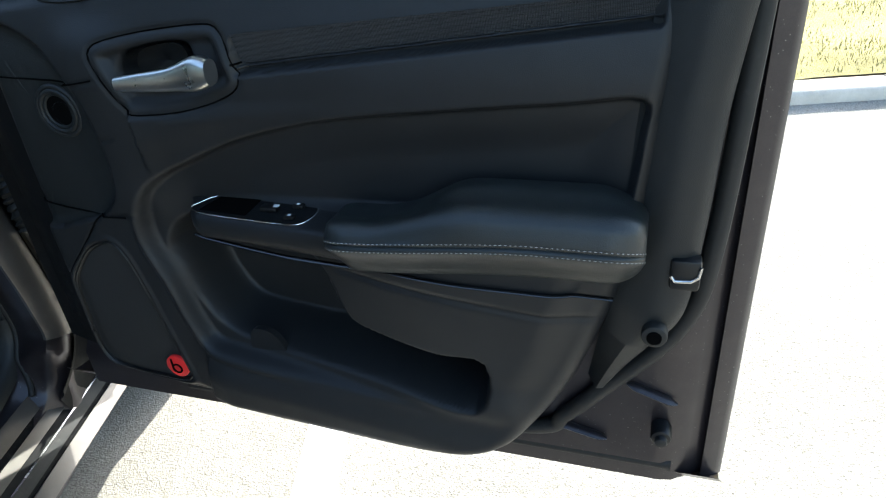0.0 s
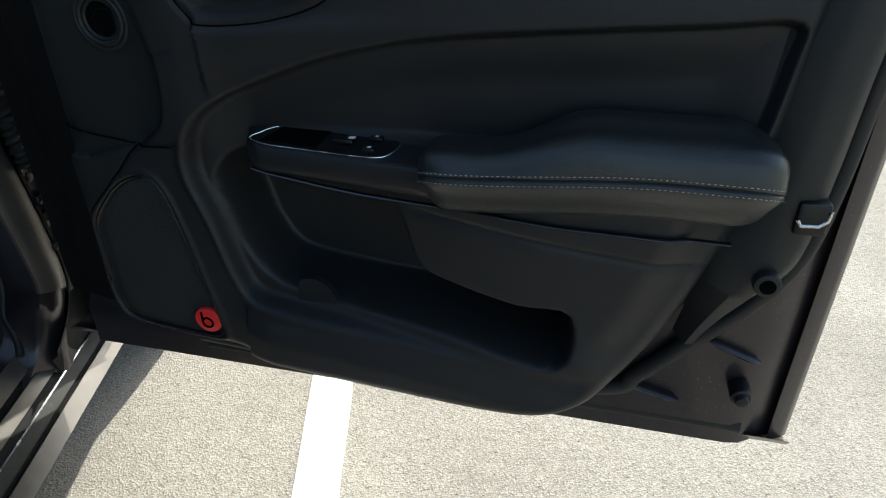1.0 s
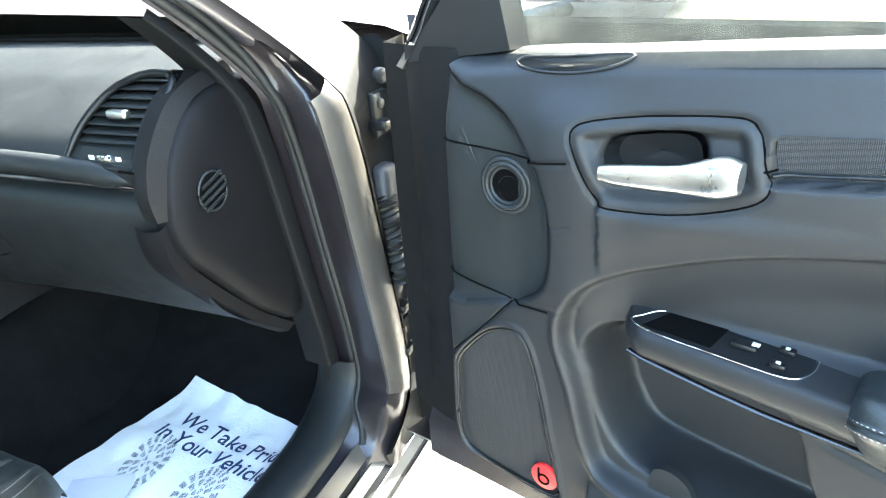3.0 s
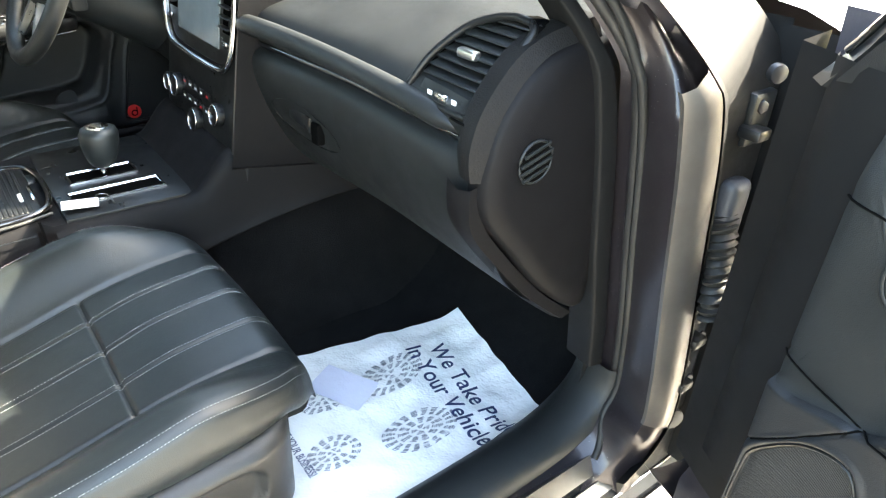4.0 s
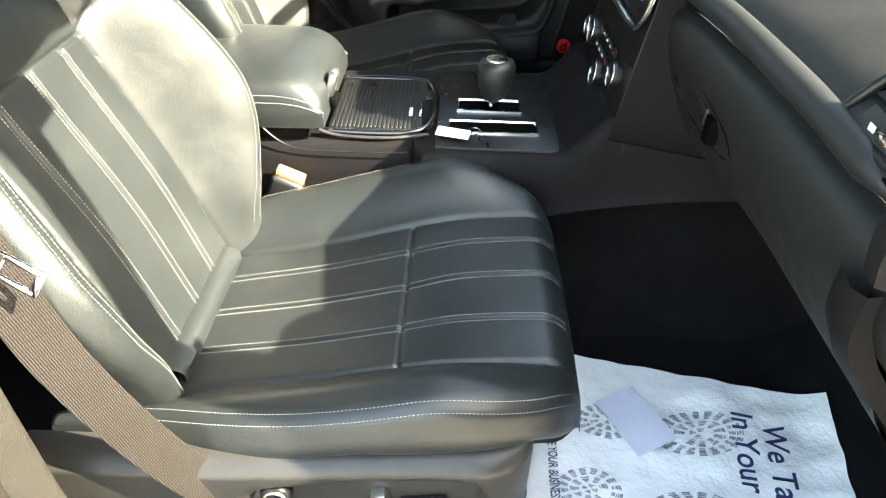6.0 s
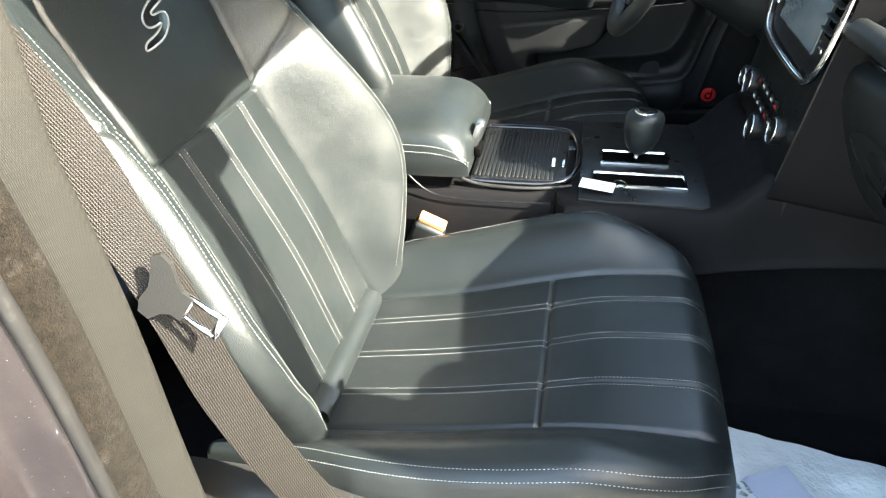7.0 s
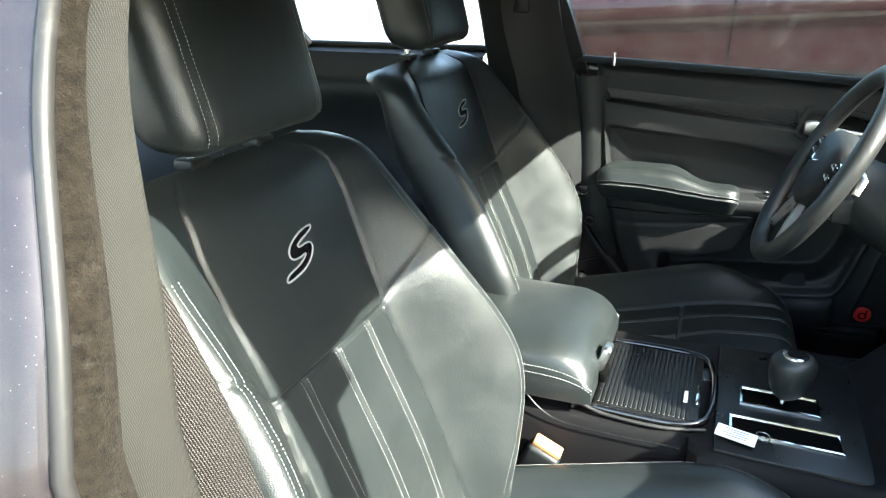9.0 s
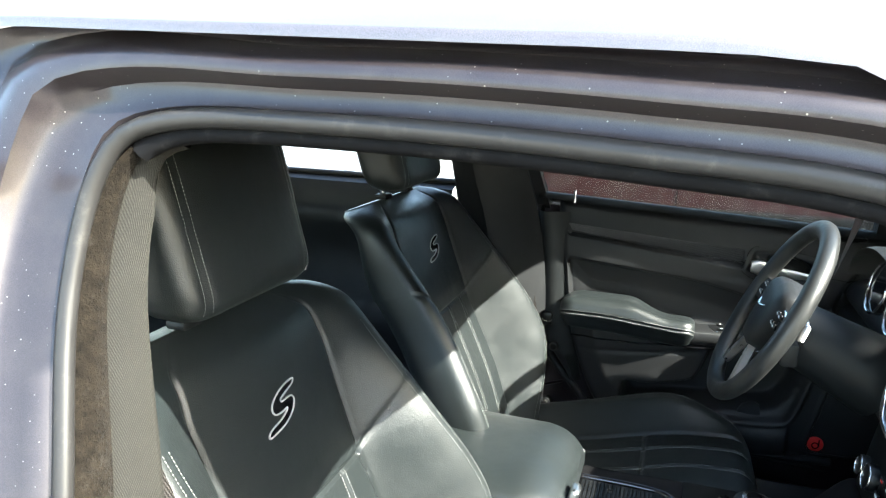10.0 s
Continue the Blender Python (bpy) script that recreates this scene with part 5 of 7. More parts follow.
    fr_ = [(0.10, 1.02), (0.17, 1.10), (0.27, 1.21), (0.38, 1.295), (0.52, 1.355), (0.70, 1.385), (0.92, 1.392), (1.05 + bk, 1.385), (1.088 + bk, 1.35), (1.095 + 0.6 * bk, 1.22), (1.10 + 0.2 * bk, 1.06)]
    fp = crv(fr_, 8)
    inn = crv([(0.16, 1.02), (0.215, 1.10), (0.31, 1.19), (0.41, 1.262), (0.53, 1.318), (0.70, 1.347), (0.90, 1.353), (1.02 + bk, 1.345), (1.048 + bk, 1.32), (1.05 + 0.6 * bk, 1.22), (1.05 + 0.2 * bk, 1.06)], 8)
    P = []
    for (u1, z1), (u2, z2) in zip(fp, inn):
        P.append([T(u1, lean(-0.10, z1), z1), T(u1, lean(-0.055, z1), z1), T(u1 * 0.6 + u2 * 0.4, lean(-0.04, z1), z1 * 0.6 + z2 * 0.4), T(u2, lean(-0.05, z2), z2), T(u2, lean(-0.09, z2), z2), T(u1 * 0.5 + u2 * 0.5, lean(-0.11, z1), z1 * 0.5 + z2 * 0.5)])
    grid("window_frame", P, SATIN_BLACK, d, "black window frame", loop_v=True, cap=True)
    tube("frame_strip", np.array([T(u, lean(-0.052, z), z) for u, z in fp[4:40]]), 0.004, CHROME, d, "thin bright frame strip", seg=6)
    sail = [(0.14, 1.03), (0.288, 1.05), (0.288, 1.155), (0.24, 1.13), (0.17, 1.07)]
    prism("mirror_sail", sail, -0.035, -0.075, VINYL, d, "black mirror sail panel", to=lambda a, b, c: T(a, lean(c, b), b))
    gp = [(0.285, 1.05), (0.285, 1.17), (0.41, 1.262), (0.53, 1.318), (0.70, 1.347), (0.90, 1.353), (1.02 + bk, 1.345), (1.048 + bk, 1.32), (1.05 + 0.2 * bk, 1.06)]
    pane = prism("window_pane", gp, -0.070, -0.074, GLASS, d, "clear side window", to=lambda a, b, c: T(a, lean(c, b), b))
    pane.visible_shadow = False
    # shallow grip slot in the top of the panel
    sq = [(0.304, 1.0415), (0.312, 1.0455), (0.36, 1.0485), (0.425, 1.0530), (0.431, 1.0500), (0.41, 1.0415), (0.38, 1.0360), (0.345, 1.0345), (0.315, 1.0370)]
    sq = even(crv(sq, 5, True), 50, True)
    sc_ = sq.mean(0)
    sw_ = panel_w(sq[:, 0], sq[:, 1])
    grid("top_slot", [[T(sc_[0] + (q[0] - sc_[0]) * k, w_ + 0.0022, sc_[1] + (q[1] - sc_[1]) * k) for q, w_ in zip(sq, sw_)] for k in (1.0, 0.6, 0.3)] + [[T(sc_[0], float(sw_.mean()) + 0.0022, sc_[1])] * len(sq)], BLACK_TRIM_SHADE, d, "shallow grip slot in the panel top", loop_v=True)
    tube("slot_rim", np.array([T(q[0], w_ + 0.002, q[1]) for q, w_ in zip(sq, sw_)]), 0.0016, VINYL, d, closed=True, seg=6)
    # lock pin
    tube("lock_pin", np.array([T(1.0, -0.020, 1.085), T(1.0, -0.021, 1.118)]), 0.0045, CHROME if not near else SATIN_BLACK, d, "lock pin", seg=10, up=(1, 0, 0))
    if near:
        P = []
        for t in np.linspace(0, 1, 12):
            r_ = math.sqrt(max(0.02, 1 - (2 * t - 1) ** 2)) ** 0.6
            P.append([T(0.285 + 0.118 * math.cos(a) * (0.7 + 0.3 * r_), -0.24 - 0.09 * t, 1.095 + 0.070 * math.sin(a) * r_) for a in np.linspace(0, 2 * math.pi, 26, endpoint=False)])
        grid("mirror_housing", P, PAINT, d, "grey door mirror housing", loop_v=True, cap=True)
        P = [[T(0.285 + 0.109 * k * math.cos(a), -0.2365, 1.095 + 0.060 * k * math.sin(a)) for a in np.linspace(0, 2 * math.pi, 30, endpoint=False)] for k in (1, 0.02)]
        grid("mirror_glass", P, plain("mirror_silver", (0.9, 0.9, 0.9), 0.02, 1.0), d, "mirror glass", loop_v=True)
        tube("mirror_arm", np.array([T(0.19, -0.10, 1.06), T(0.20, -0.25, 1.06)]), 0.02, SATIN_BLACK, d, seg=12, flat=0.6)


D_, N_ = Vector((0.963, -0.27, 0)), Vector((-0.27, -0.963, 0))
m_r = Matrix(((D_.x, -N_.x, 0, 0.888), (D_.y, -N_.y, 0, 1.178), (0, 0, 1, 0), (0, 0, 0, 1)))
m_l = Matrix(((0, 1, 0, -0.888), (-1, 0, 0, 1.178), (0, 0, 1, 0), (0, 0, 0, 1)))
dr, TR = build_door(-1, m_r, True)
door_shell(dr, TR, -1, True)
dl_, TL = build_door(1, m_l, False)
door_shell(dl_, TL, 1, False)

# ---- front seats ----
REC = radians(20)


def build_seat(m, out, label):
    """One bucket seat. Own frame: x across (out = +1 or -1 gives the door side), y forward, z up from the ground."""
    st = thing("bucket_seat", label, "seat", group="front seats", m=m, local=True)
    cb, sb = math.cos(REC), math.sin(REC)

    def BK(x, s, p):
        return (x, 0.15 - s * sb + p * cb, 0.45 + s * cb + p * sb)

    tw_, tb_ = crv([(-0.06, 0.20), (0.03, 0.225), (0.10, 0.255), (0.17, 0.288), (0.25, 0.303), (0.33, 0.292), (0.42, 0.270), (0.52, 0.257), (0.60, 0.251), (0.65, 0.240), (0.685, 0.212), (0.70, 0.17)], 12), crv([(-0.06, 0.045), (0.02, 0.065), (0.10, 0.098), (0.20, 0.126), (0.28, 0.126), (0.38, 0.108), (0.48, 0.080), (0.57, 0.048), (0.65, 0.020), (0.70, 0.0)], 12)

    def width(s):
        return np.interp(s, tw_[:, 0], tw_[:, 1])

    def bol(s):
        return np.interp(s, tb_[:, 0], tb_[:, 1])

    def front(x, s):
        """Height of the front face over the backrest plane."""
        W = width(s)
        ax = np.abs(x)
        edge = np.interp(s, [0, 0.2, 0.42, 0.6, 0.66, 0.7], [0.150, 0.150, 0.137, 0.150, 0.142, 0.10])
        k = ss(edge - 0.004, W - 0.012, ax) ** 0.8
        p = bol(s) * k
        # rounded outer rim
        e = np.clip((ax - (W - 0.042)) / 0.042, 0, 1)
        p = p - (0.022 + 0.12 * bol(s)) * (1 - np.sqrt(1 - e * e + 1e-9))
        # pillowy fields
        p = p + 0.010 * np.cos(np.clip(x / 0.15, -1, 1) * math.pi / 2) * ss(0.40, 0.46, s) * ss(0.70, 0.60, s)
        p = p - 0.035 * ss(0.62, 0.71, s) ** 2
        p = p + 0.012 * np.exp(-((s - 0.20) / 0.15) ** 2) * (ax < edge)
        return p

    def seams(x, s):
        edge_lo = np.interp(s, [0, 0.2, 0.42, 0.6, 0.66, 0.7], [0.150, 0.150, 0.137, 0.150, 0.142, 0.10])
        g = 0.0
        g = g + 0.0045 * np.exp(-((np.abs(x) - edge_lo) / 0.0036) ** 2) * ss(0.70, 0.66, s)
        g = g + 0.0055 * np.exp(-((s - 0.415) / 0.0036) ** 2) * (np.abs(x) < 0.139)
        for c in (-0.080, 0.0, 0.080):
            g = g + 0.0026 * np.exp(-((x - c) / 0.0028) ** 2) * ss(0.418, 0.41, s)
        # seam across each bolster
        sx = 0.417 + (np.abs(x) - 0.137) * 0.75 * (np.abs(x) > 0.137)
        g = g + 0.0042 * np.exp(-((s - sx) / 0.0036) ** 2) * (np.abs(x) > 0.136)
        return g

    stations = np.concatenate([np.linspace(-0.06, 0.40, 80), np.linspace(0.4033, 0.43, 12), np.linspace(0.435, 0.64, 44), 0.64 + 0.062 * np.sin(np.linspace(0.05, math.pi / 2, 14))])
    P = []
    for s in stations:
        W = float(width(s))
        xf = W * np.sin(np.linspace(-math.pi / 2, math.pi / 2, 221)) * 0.4 + 0.6 * np.linspace(-W, W, 221)
        pf = front(xf, np.full_like(xf, s)) - seams(xf, np.full_like(xf, s))
        row = [BK(x, s, p) for x, p in zip(xf, pf)]
        bt = np.linspace(math.pi * 0.06, math.pi * 0.94, 22)
        dep = 0.15 * (1 - 0.55 * float(ss(0.5, 0.7, s)))
        row += [BK(W * math.cos(a), s, float(pf[-1]) - dep * math.sin(a) ** 0.7) for a in bt]
        P.append(row)
    back = grid("backrest", P, LEATHER, st, "black leather backrest with pale stitching", loop_v=True, cap=True, sharp=75)

    def bpath(f, s0, s1, n=60, lift=0.0009):
        q = []
        for s in np.linspace(s0, s1, n):
            x = f(s)
            q.append(BK(x, s, float(front(np.array(x), np.array(s)) - seams(np.array(x), np.array(s))) + lift))
        return np.array(q)
    nb = (0, cb, sb)
    for c in (-0.080, 0.0, 0.080):
        for o in (-0.0062, 0.0062):
            stitches("stitching", bpath(lambda s: c + o, 0.01, 0.411), nb, THREAD, back, 0.0048, 0.0035, 0.00050)
    for sg in (-1, 1):
        for o in (0.026, 0.036):
            stitches("stitching", bpath(lambda s: sg * (float(width(s)) - o), 0.03, 0.60, 90, 0.0008), (sg * 0.5, cb, sb), THREAD, back, 0.0048, 0.0035, 0.00050)
    # raised letter on the upper field, black with a pale outline
    half = [(0.0375, 0.0255), (0.0171, 0.0249), (-0.0031, 0.0192), (-0.016, 0.0116), (-0.0196, 0.0034), (-0.0148, -0.0024), (-0.0021, -0.0036), (0.0084, -0.0029), (0.004, -0.0068), (-0.0105, -0.0115), (-0.0329, -0.0155)]
    half += [(-0.0392, -0.0225), (-0.0211, -0.0221), (-0.0004, -0.0186), (0.0162, -0.0109), (0.0257, -0.0017), (0.0256, 0.0056), (0.0174, 0.0081), (0.0032, 0.0078), (0.0007, 0.0105), (0.0078, 0.0135), (0.0253, 0.0178), (0.0345, 0.0205)]
    outl = 1.05 * crv(half, 4, True)
    S0, X0 = 0.554, 0.005 * out

    def lt(a, b, lift):
        x, s = X0 + a * -1, S0 + b
        return BK(x, s, float(front(np.array(x), np.array(s))) + lift)
    em = prism("emblem", [(a, b) for a, b in outl], 0.0, 0.0012, GLOSS, st, "embroidered black emblem with pale outline", to=lambda a, b, c: lt(a, b, c))
    tube("emblem_outline", np.array([lt(a, b, 0.0012) for a, b in outl]), 0.0013, THREAD, em, closed=True, seg=6)

    # cushion
    Y0, Y1 = 0.03, 0.716

    tc_ = crv([(0.03, 0.235), (0.15, 0.250), (0.27, 0.272), (0.38, 0.287), (0.48, 0.292), (0.57, 0.284), (0.635, 0.264), (0.68, 0.238), (0.716, 0.20)], 12)

    def cw(y):
        return np.interp(y, tc_[:, 0], tc_[:, 1])

    def ctop(x, y):
        W = cw(y)
        ax = np.abs(x)
        z = 0.443 + 0.23 * (y - 0.15) - 0.45 * np.maximum(0, y - 0.46) ** 2
        z = z + 0.062 * ss(0.150, 0.245, ax) * ss(0.73, 0.50, y)
        e = np.clip((ax - (W - 0.030)) / 0.030, 0, 1)
        z = z - 0.026 * (1 - np.sqrt(1 - e * e + 1e-9))
        f = np.clip((y - (Y1 - 0.055)) / 0.055, 0, 1)
        z = z - 0.070 * (1 - np.sqrt(1 - f * f + 1e-9))
        z = z + 0.010 * np.cos(np.clip(x / 0.17, -1, 1) * math.pi / 2) * ss(0.46, 0.56, y) - 0.006 * np.exp(-((y - 0.33) / 0.12) ** 2)
        return z

    def cseam(x, y):
        g = 0.0
        ed = np.interp(y, [0.1, 0.45, 0.66], [0.150, 0.160, 0.168])
        g = g + 0.0065 * np.exp(-((np.abs(x) - ed) / 0.0042) ** 2) * ss(0.70, 0.67, y)
        g = g + 0.0055 * np.exp(-((y - 0.472) / 0.0032) ** 2) * (np.abs(x) < ed)
        for c in (-0.088, 0.0, 0.088):
            cc = c * np.interp(y, [0.1, 0.45, 0.7], [0.92, 1.0, 1.02])
            g = g + 0.0028 * np.exp(-((x - cc) / 0.0028) ** 2)
        return g
    ysn = np.concatenate([np.linspace(Y0, 0.46, 60), np.linspace(0.463, 0.481, 9), np.linspace(0.49, 0.655, 30), Y1 - 0.055 + 0.055 * np.sin(np.linspace(0.06, math.pi / 2 - 0.02, 16))])
    P = []
    for y in ysn:
        W = float(cw(y))
        xf = np.linspace(-W, W, 281)
        zf = ctop(xf, np.full_like(xf, y)) - cseam(xf, np.full_like(xf, y))
        row = [(x, y, z) for x, z in zip(xf, zf)]
        zb = 0.395 + 0.091 * float(ss(0.16, 0.46, y)) - 0.03 * float(ss(0.64, 0.70, y))
        zl = float(zf[-1])
        for q in np.linspace(0.12, 0.98, 8):
            row.append((W + 0.008 * math.sin(q * math.pi) - 0.016 * q * q, y, zl + (zb - zl) * q))
        for q in np.linspace(0, 1, 6):
            row.append((W * (1 - 2 * q) * 0.96, y, zb - 0.004))
        for q in np.linspace(0.98, 0.12, 8):
            row.append((-W - 0.008 * math.sin(q * math.pi) + 0.016 * q * q, y, zl + (zb - zl) * q))
        P.append(row)
    cush = grid("cushion", P, LEATHER, st, "black leather seat cushion with pale stitching", loop_v=True, cap=True, sharp=75)

    fx = np.linspace(-0.142, 0.142, 40)
    flap = [[(x, y + 0.004 * noise.noise((x * 14, 3, k)), z + 0.003 * noise.noise((x * 11, 7, k))) for x in fx] for k, (y, z) in enumerate(((0.118, 0.470), (0.150, 0.474), (0.164, 0.470), (0.172, 0.462), (0.173, 0.446)))]
    grid("seat_flap", flap, LEATHER, st, "wrinkled leather flap at the cushion root", sharp=60)

    def cpath(f, y0, y1, n=70, lift=0.0009):
        q = []
        for y in np.linspace(y0, y1, n):
            x = f(y)
            q.append((x, y, float(ctop(np.array(x), np.array(y)) - cseam(np.array(x), np.array(y))) + lift))
        return np.array(q)
    for c in (-0.088, 0.0, 0.088):
        for o in (-0.0062, 0.0062):
            stitches("stitching", cpath(lambda y: c * float(np.interp(y, [0.1, 0.45, 0.7], [0.92, 1.0, 1.02])) + o, 0.17, 0.700, 80), (0, 0.1, 1), THREAD, cush, 0.0048, 0.0035, 0.00050)
    for sg in (-1, 1):
        for o in (0.005, 0.016):
            stitches("stitching", cpath(lambda y: sg * (float(cw(y)) - o), 0.14, 0.695, 90), (sg * 0.6, 0, 1), THREAD, cush, 0.0048, 0.0035, 0.00050)

    # headrest on two posts
    P = []
    for t in np.linspace(-1, 1, 34):
        hz = math.copysign(1 - (1 - abs(t)) ** 1.0, t)
        k = (1 - abs(t) ** 9) ** (1 / 3.6)
        row = []
        for a in np.linspace(0, 2 * math.pi, 64, endpoint=False):
            ca, sa = math.cos(a), math.sin(a)
            x = 0.141 * k * math.copysign(abs(ca) ** 0.42, ca) * (1 + 0.03 * t)
            y = 0.058 * k * math.copysign(abs(sa) ** 0.65, sa)
            g = 0.004 * math.exp(-((abs(x) - 0.106) / 0.003) ** 2)
            row.append((x, -0.125 + y * (1 - g / 0.058) - 0.03 * t, 1.237 + 0.113 * hz - 0.010 * ca * ca * (t < 0)))
        P.append(row)
    hr = grid("headrest", P, LEATHER, st, "black leather headrest", loop_v=True, cap=True, sharp=70)
    for sg in (-1, 1):
        for o in (-0.005, 0.005):
            q = []
            for t in np.linspace(-0.86, 0.86, 50):
                k = (1 - abs(t) ** 9) ** (1 / 3.6)
                x = sg * (0.106 + o)
                ca = min(1.0, (abs(x) / (0.141 * k * (1 + 0.03 * t))) ** (1 / 0.42))
                sa = math.sqrt(max(0, 1 - ca * ca))
                q.append((x, -0.125 + 0.058 * k * sa ** 0.65 - 0.03 * t + 0.0008, 1.237 + 0.113 * t - 0.010 * ca * ca * (t < 0)))
            stitches("stitching", q, (0, 1, 0), THREAD, hr, 0.0044, 0.0037, 0.00045)
        tube("headrest_post", np.array([(sg * 0.062, -0.130, 1.05), (sg * 0.062, -0.128, 1.13), (sg * 0.062, -0.125, 1.18)]), 0.0065, CHROME, st, "chrome headrest post", seg=12, up=(1, 0, 0))
        rbox("post_sleeve", (sg * 0.062, -0.128, 1.101), (0.036, 0.030, 0.012), 0.004, PLASTIC, st, "black post sleeve")
    # plastic base, side valance with controls, rails
    P = []
    rec = [(0.335, 0.345), (0.30, 0.375), (0.30, 0.425), (0.36, 0.446), (0.49, 0.466), (0.562, 0.468), (0.588, 0.450), (0.582, 0.405), (0.55, 0.378), (0.45, 0.362)]
    rec = crv(rec, 5, True)
    for y in np.concatenate([np.linspace(0.02, 0.06, 4), np.linspace(0.08, 0.575, 58), np.linspace(0.580, 0.647, 14)]):
        e = math.sqrt(max(0.01, 1 - max(0, (y - 0.575) / 0.075) ** 2))
        zt = 0.478 + 0.026 * float(ss(0.2, 0.60, y))
        zb = 0.345 - 0.01 * e
        row = [(out * (0.24 + (xx - 0.24) * e), y, zz) for xx, zz in ((0.255, zt), (0.280, zt - 0.001), (0.292, zt - 0.006), (0.300, zt - 0.016))]
        for q in np.linspace(0, 1, 26):
            zz = zt - 0.020 + (zb + 0.012 - zt + 0.020) * q
            dent = 0.016 * float(ss(0.005, -0.008, sd(np.array(y), np.array(zz), rec)))
            xx = 0.302 - 0.004 * q - dent
            row.append((out * (0.24 + (xx - 0.24) * e), y, zz))
        row += [(out * (0.24 + (xx - 0.24) * e), y, zz) for xx, zz in ((0.285, zb + 0.003), (0.25, zb))]
        P.append(row)
    grid("side_valance", P, PLASTIC_LO, st, "dark plastic seat valance with controls", sharp=45)
    P = [[(-out * (0.255 + dx), y, z) for y in np.linspace(0.02, 0.64, 10)] for dx, z in ((0, 0.49), (0.012, 0.44), (0.01, 0.33))]
    grid("inner_valance", P, PLASTIC_LO, st)
    kn = disc("lumbar_knob", (out * 0.292, 0.330, 0.418), (out, 0, 0), 0.020, 0.014, SATIN_BLACK, st, "round lumbar control", seg=24, bev=0.004)
    tube("knob_ring", torus_pts((out * 0.300, 0.330, 0.418), (out, 0, 0), 0.014, 24), 0.002, SATIN, kn, closed=True, seg=6)
    rbox("knob_grip", (out * 0.300, 0.330, 0.418), (0.006, 0.022, 0.006), 0.002, SATIN_BLACK, kn)
    rbox("recline_switch", (out * 0.290, 0.462, 0.415), (0.020, 0.022, 0.030), 0.005, SATIN, st, "seat recline switch", m=Matrix.Rotation(radians(20), 4, "X"))
    rbox("slide_switch", (out * 0.290, 0.515, 0.408), (0.018, 0.060, 0.018), 0.004, SATIN_BLACK, st, "seat slide switch", m=Matrix.Rotation(radians(8), 4, "X"))
    for sx in (-0.19, 0.19):
        rbox("seat_rail", (sx, 0.33, 0.275), (0.045, 0.66, 0.09), 0.006, SATIN_BLACK, st, "black seat rail")
    rbox("seat_pan", (0, 0.38, 0.375), (0.46, 0.50, 0.10), 0.012, SATIN_BLACK, st, "black seat pan")
    rbox("rail_cover", (out * 0.215, 0.57, 0.318), (0.05, 0.10, 0.018), 0.005, PLASTIC_LO, st)
    return st


NEAR = Matrix.Translation((1.03, 0.47, 1.25)) @ Matrix.Scale(0.95, 4) @ Matrix.Translation((-1.03, -0.47, -1.25))
seat_r = build_seat(NEAR @ pose(0.337, 0, 0), 1, "black leather passenger bucket seat, partly sunlit")
seat_l = build_seat(pose(-0.378, -0.055, 0.043), -1, "black leather driver's bucket seat behind the console")

# ---- centre console ----
con = thing("centre_console", "black centre console between the front seats with chrome trimmed gates", "console", (-0.055, 0.4, 0.27))
ysc = np.concatenate([np.linspace(-0.12, 0.44, 16), np.linspace(0.455, 0.72, 12), np.linspace(0.73, 0.80, 8), np.linspace(0.83, 1.36, 12)])
P = []
for y in ysc:
    rise = 0.075 * float(ss(0.70, 0.79, y))
    top = 0.628 + rise - 0.004 * float(ss(0.45, 0.40, y))
    xr = 0.080 + 0.034 * float(ss(0.462, 0.472, y)) + 0.04 * float(ss(0.72, 1.1, y))
    xl = -0.250
    zl = 0.505 + 0.085 * float(ss(0.55, 1.05, y))
    sec = [(xr + 0.004, zl - 0.006), (xr + 0.018, zl), (xr + 0.012, zl + 0.02), (xr + 0.004, top - 0.035), (xr - 0.004, top - 0.010), (xr - 0.016, top), (xr - 0.05, top - 0.002), (xl + 0.05, top - 0.002), (xl + 0.012, top), (xl, top - 0.03), (xl - 0.01, 0.52), (xl - 0.005, 0.50)]
    P.append([(x, y, z) for x, z in crv(sec, 3)])
grid("console_body", P, PLASTIC_DULL, con, "black grained console body", cap=True, loop_v=True, sharp=50)
tn = [[(x, y, z) for y in np.linspace(-0.3, 1.35, 30)] for x, z in ((-0.30, 0.28), (-0.26, 0.40), (-0.245, 0.52), (0.06, 0.54), (0.080, 0.52), (0.13, 0.40), (0.18, 0.28))]
grid("tunnel_carpet", tn, CARPET, con, "black carpeted tunnel")
# shaped seam along the flank, seen as a fine lighter line
tube("flank_seam", crv([(0.084, 0.20, 0.660), (0.086, 0.228, 0.632), (0.087, 0.262, 0.616), (0.088, 0.32, 0.612), (0.089, 0.452, 0.615)], 8), 0.0013, SATIN_BLACK, con, seg=6)
ribbon("flank_joint", crv([(0.081, 0.462, 0.634), (0.092, 0.463, 0.61), (0.100, 0.464, 0.57), (0.104, 0.465, 0.50)], 6), (0, 1, 0), 0.004, 0.003, DARK, con)
# armrest lid
P, e1, e2 = [], [], []
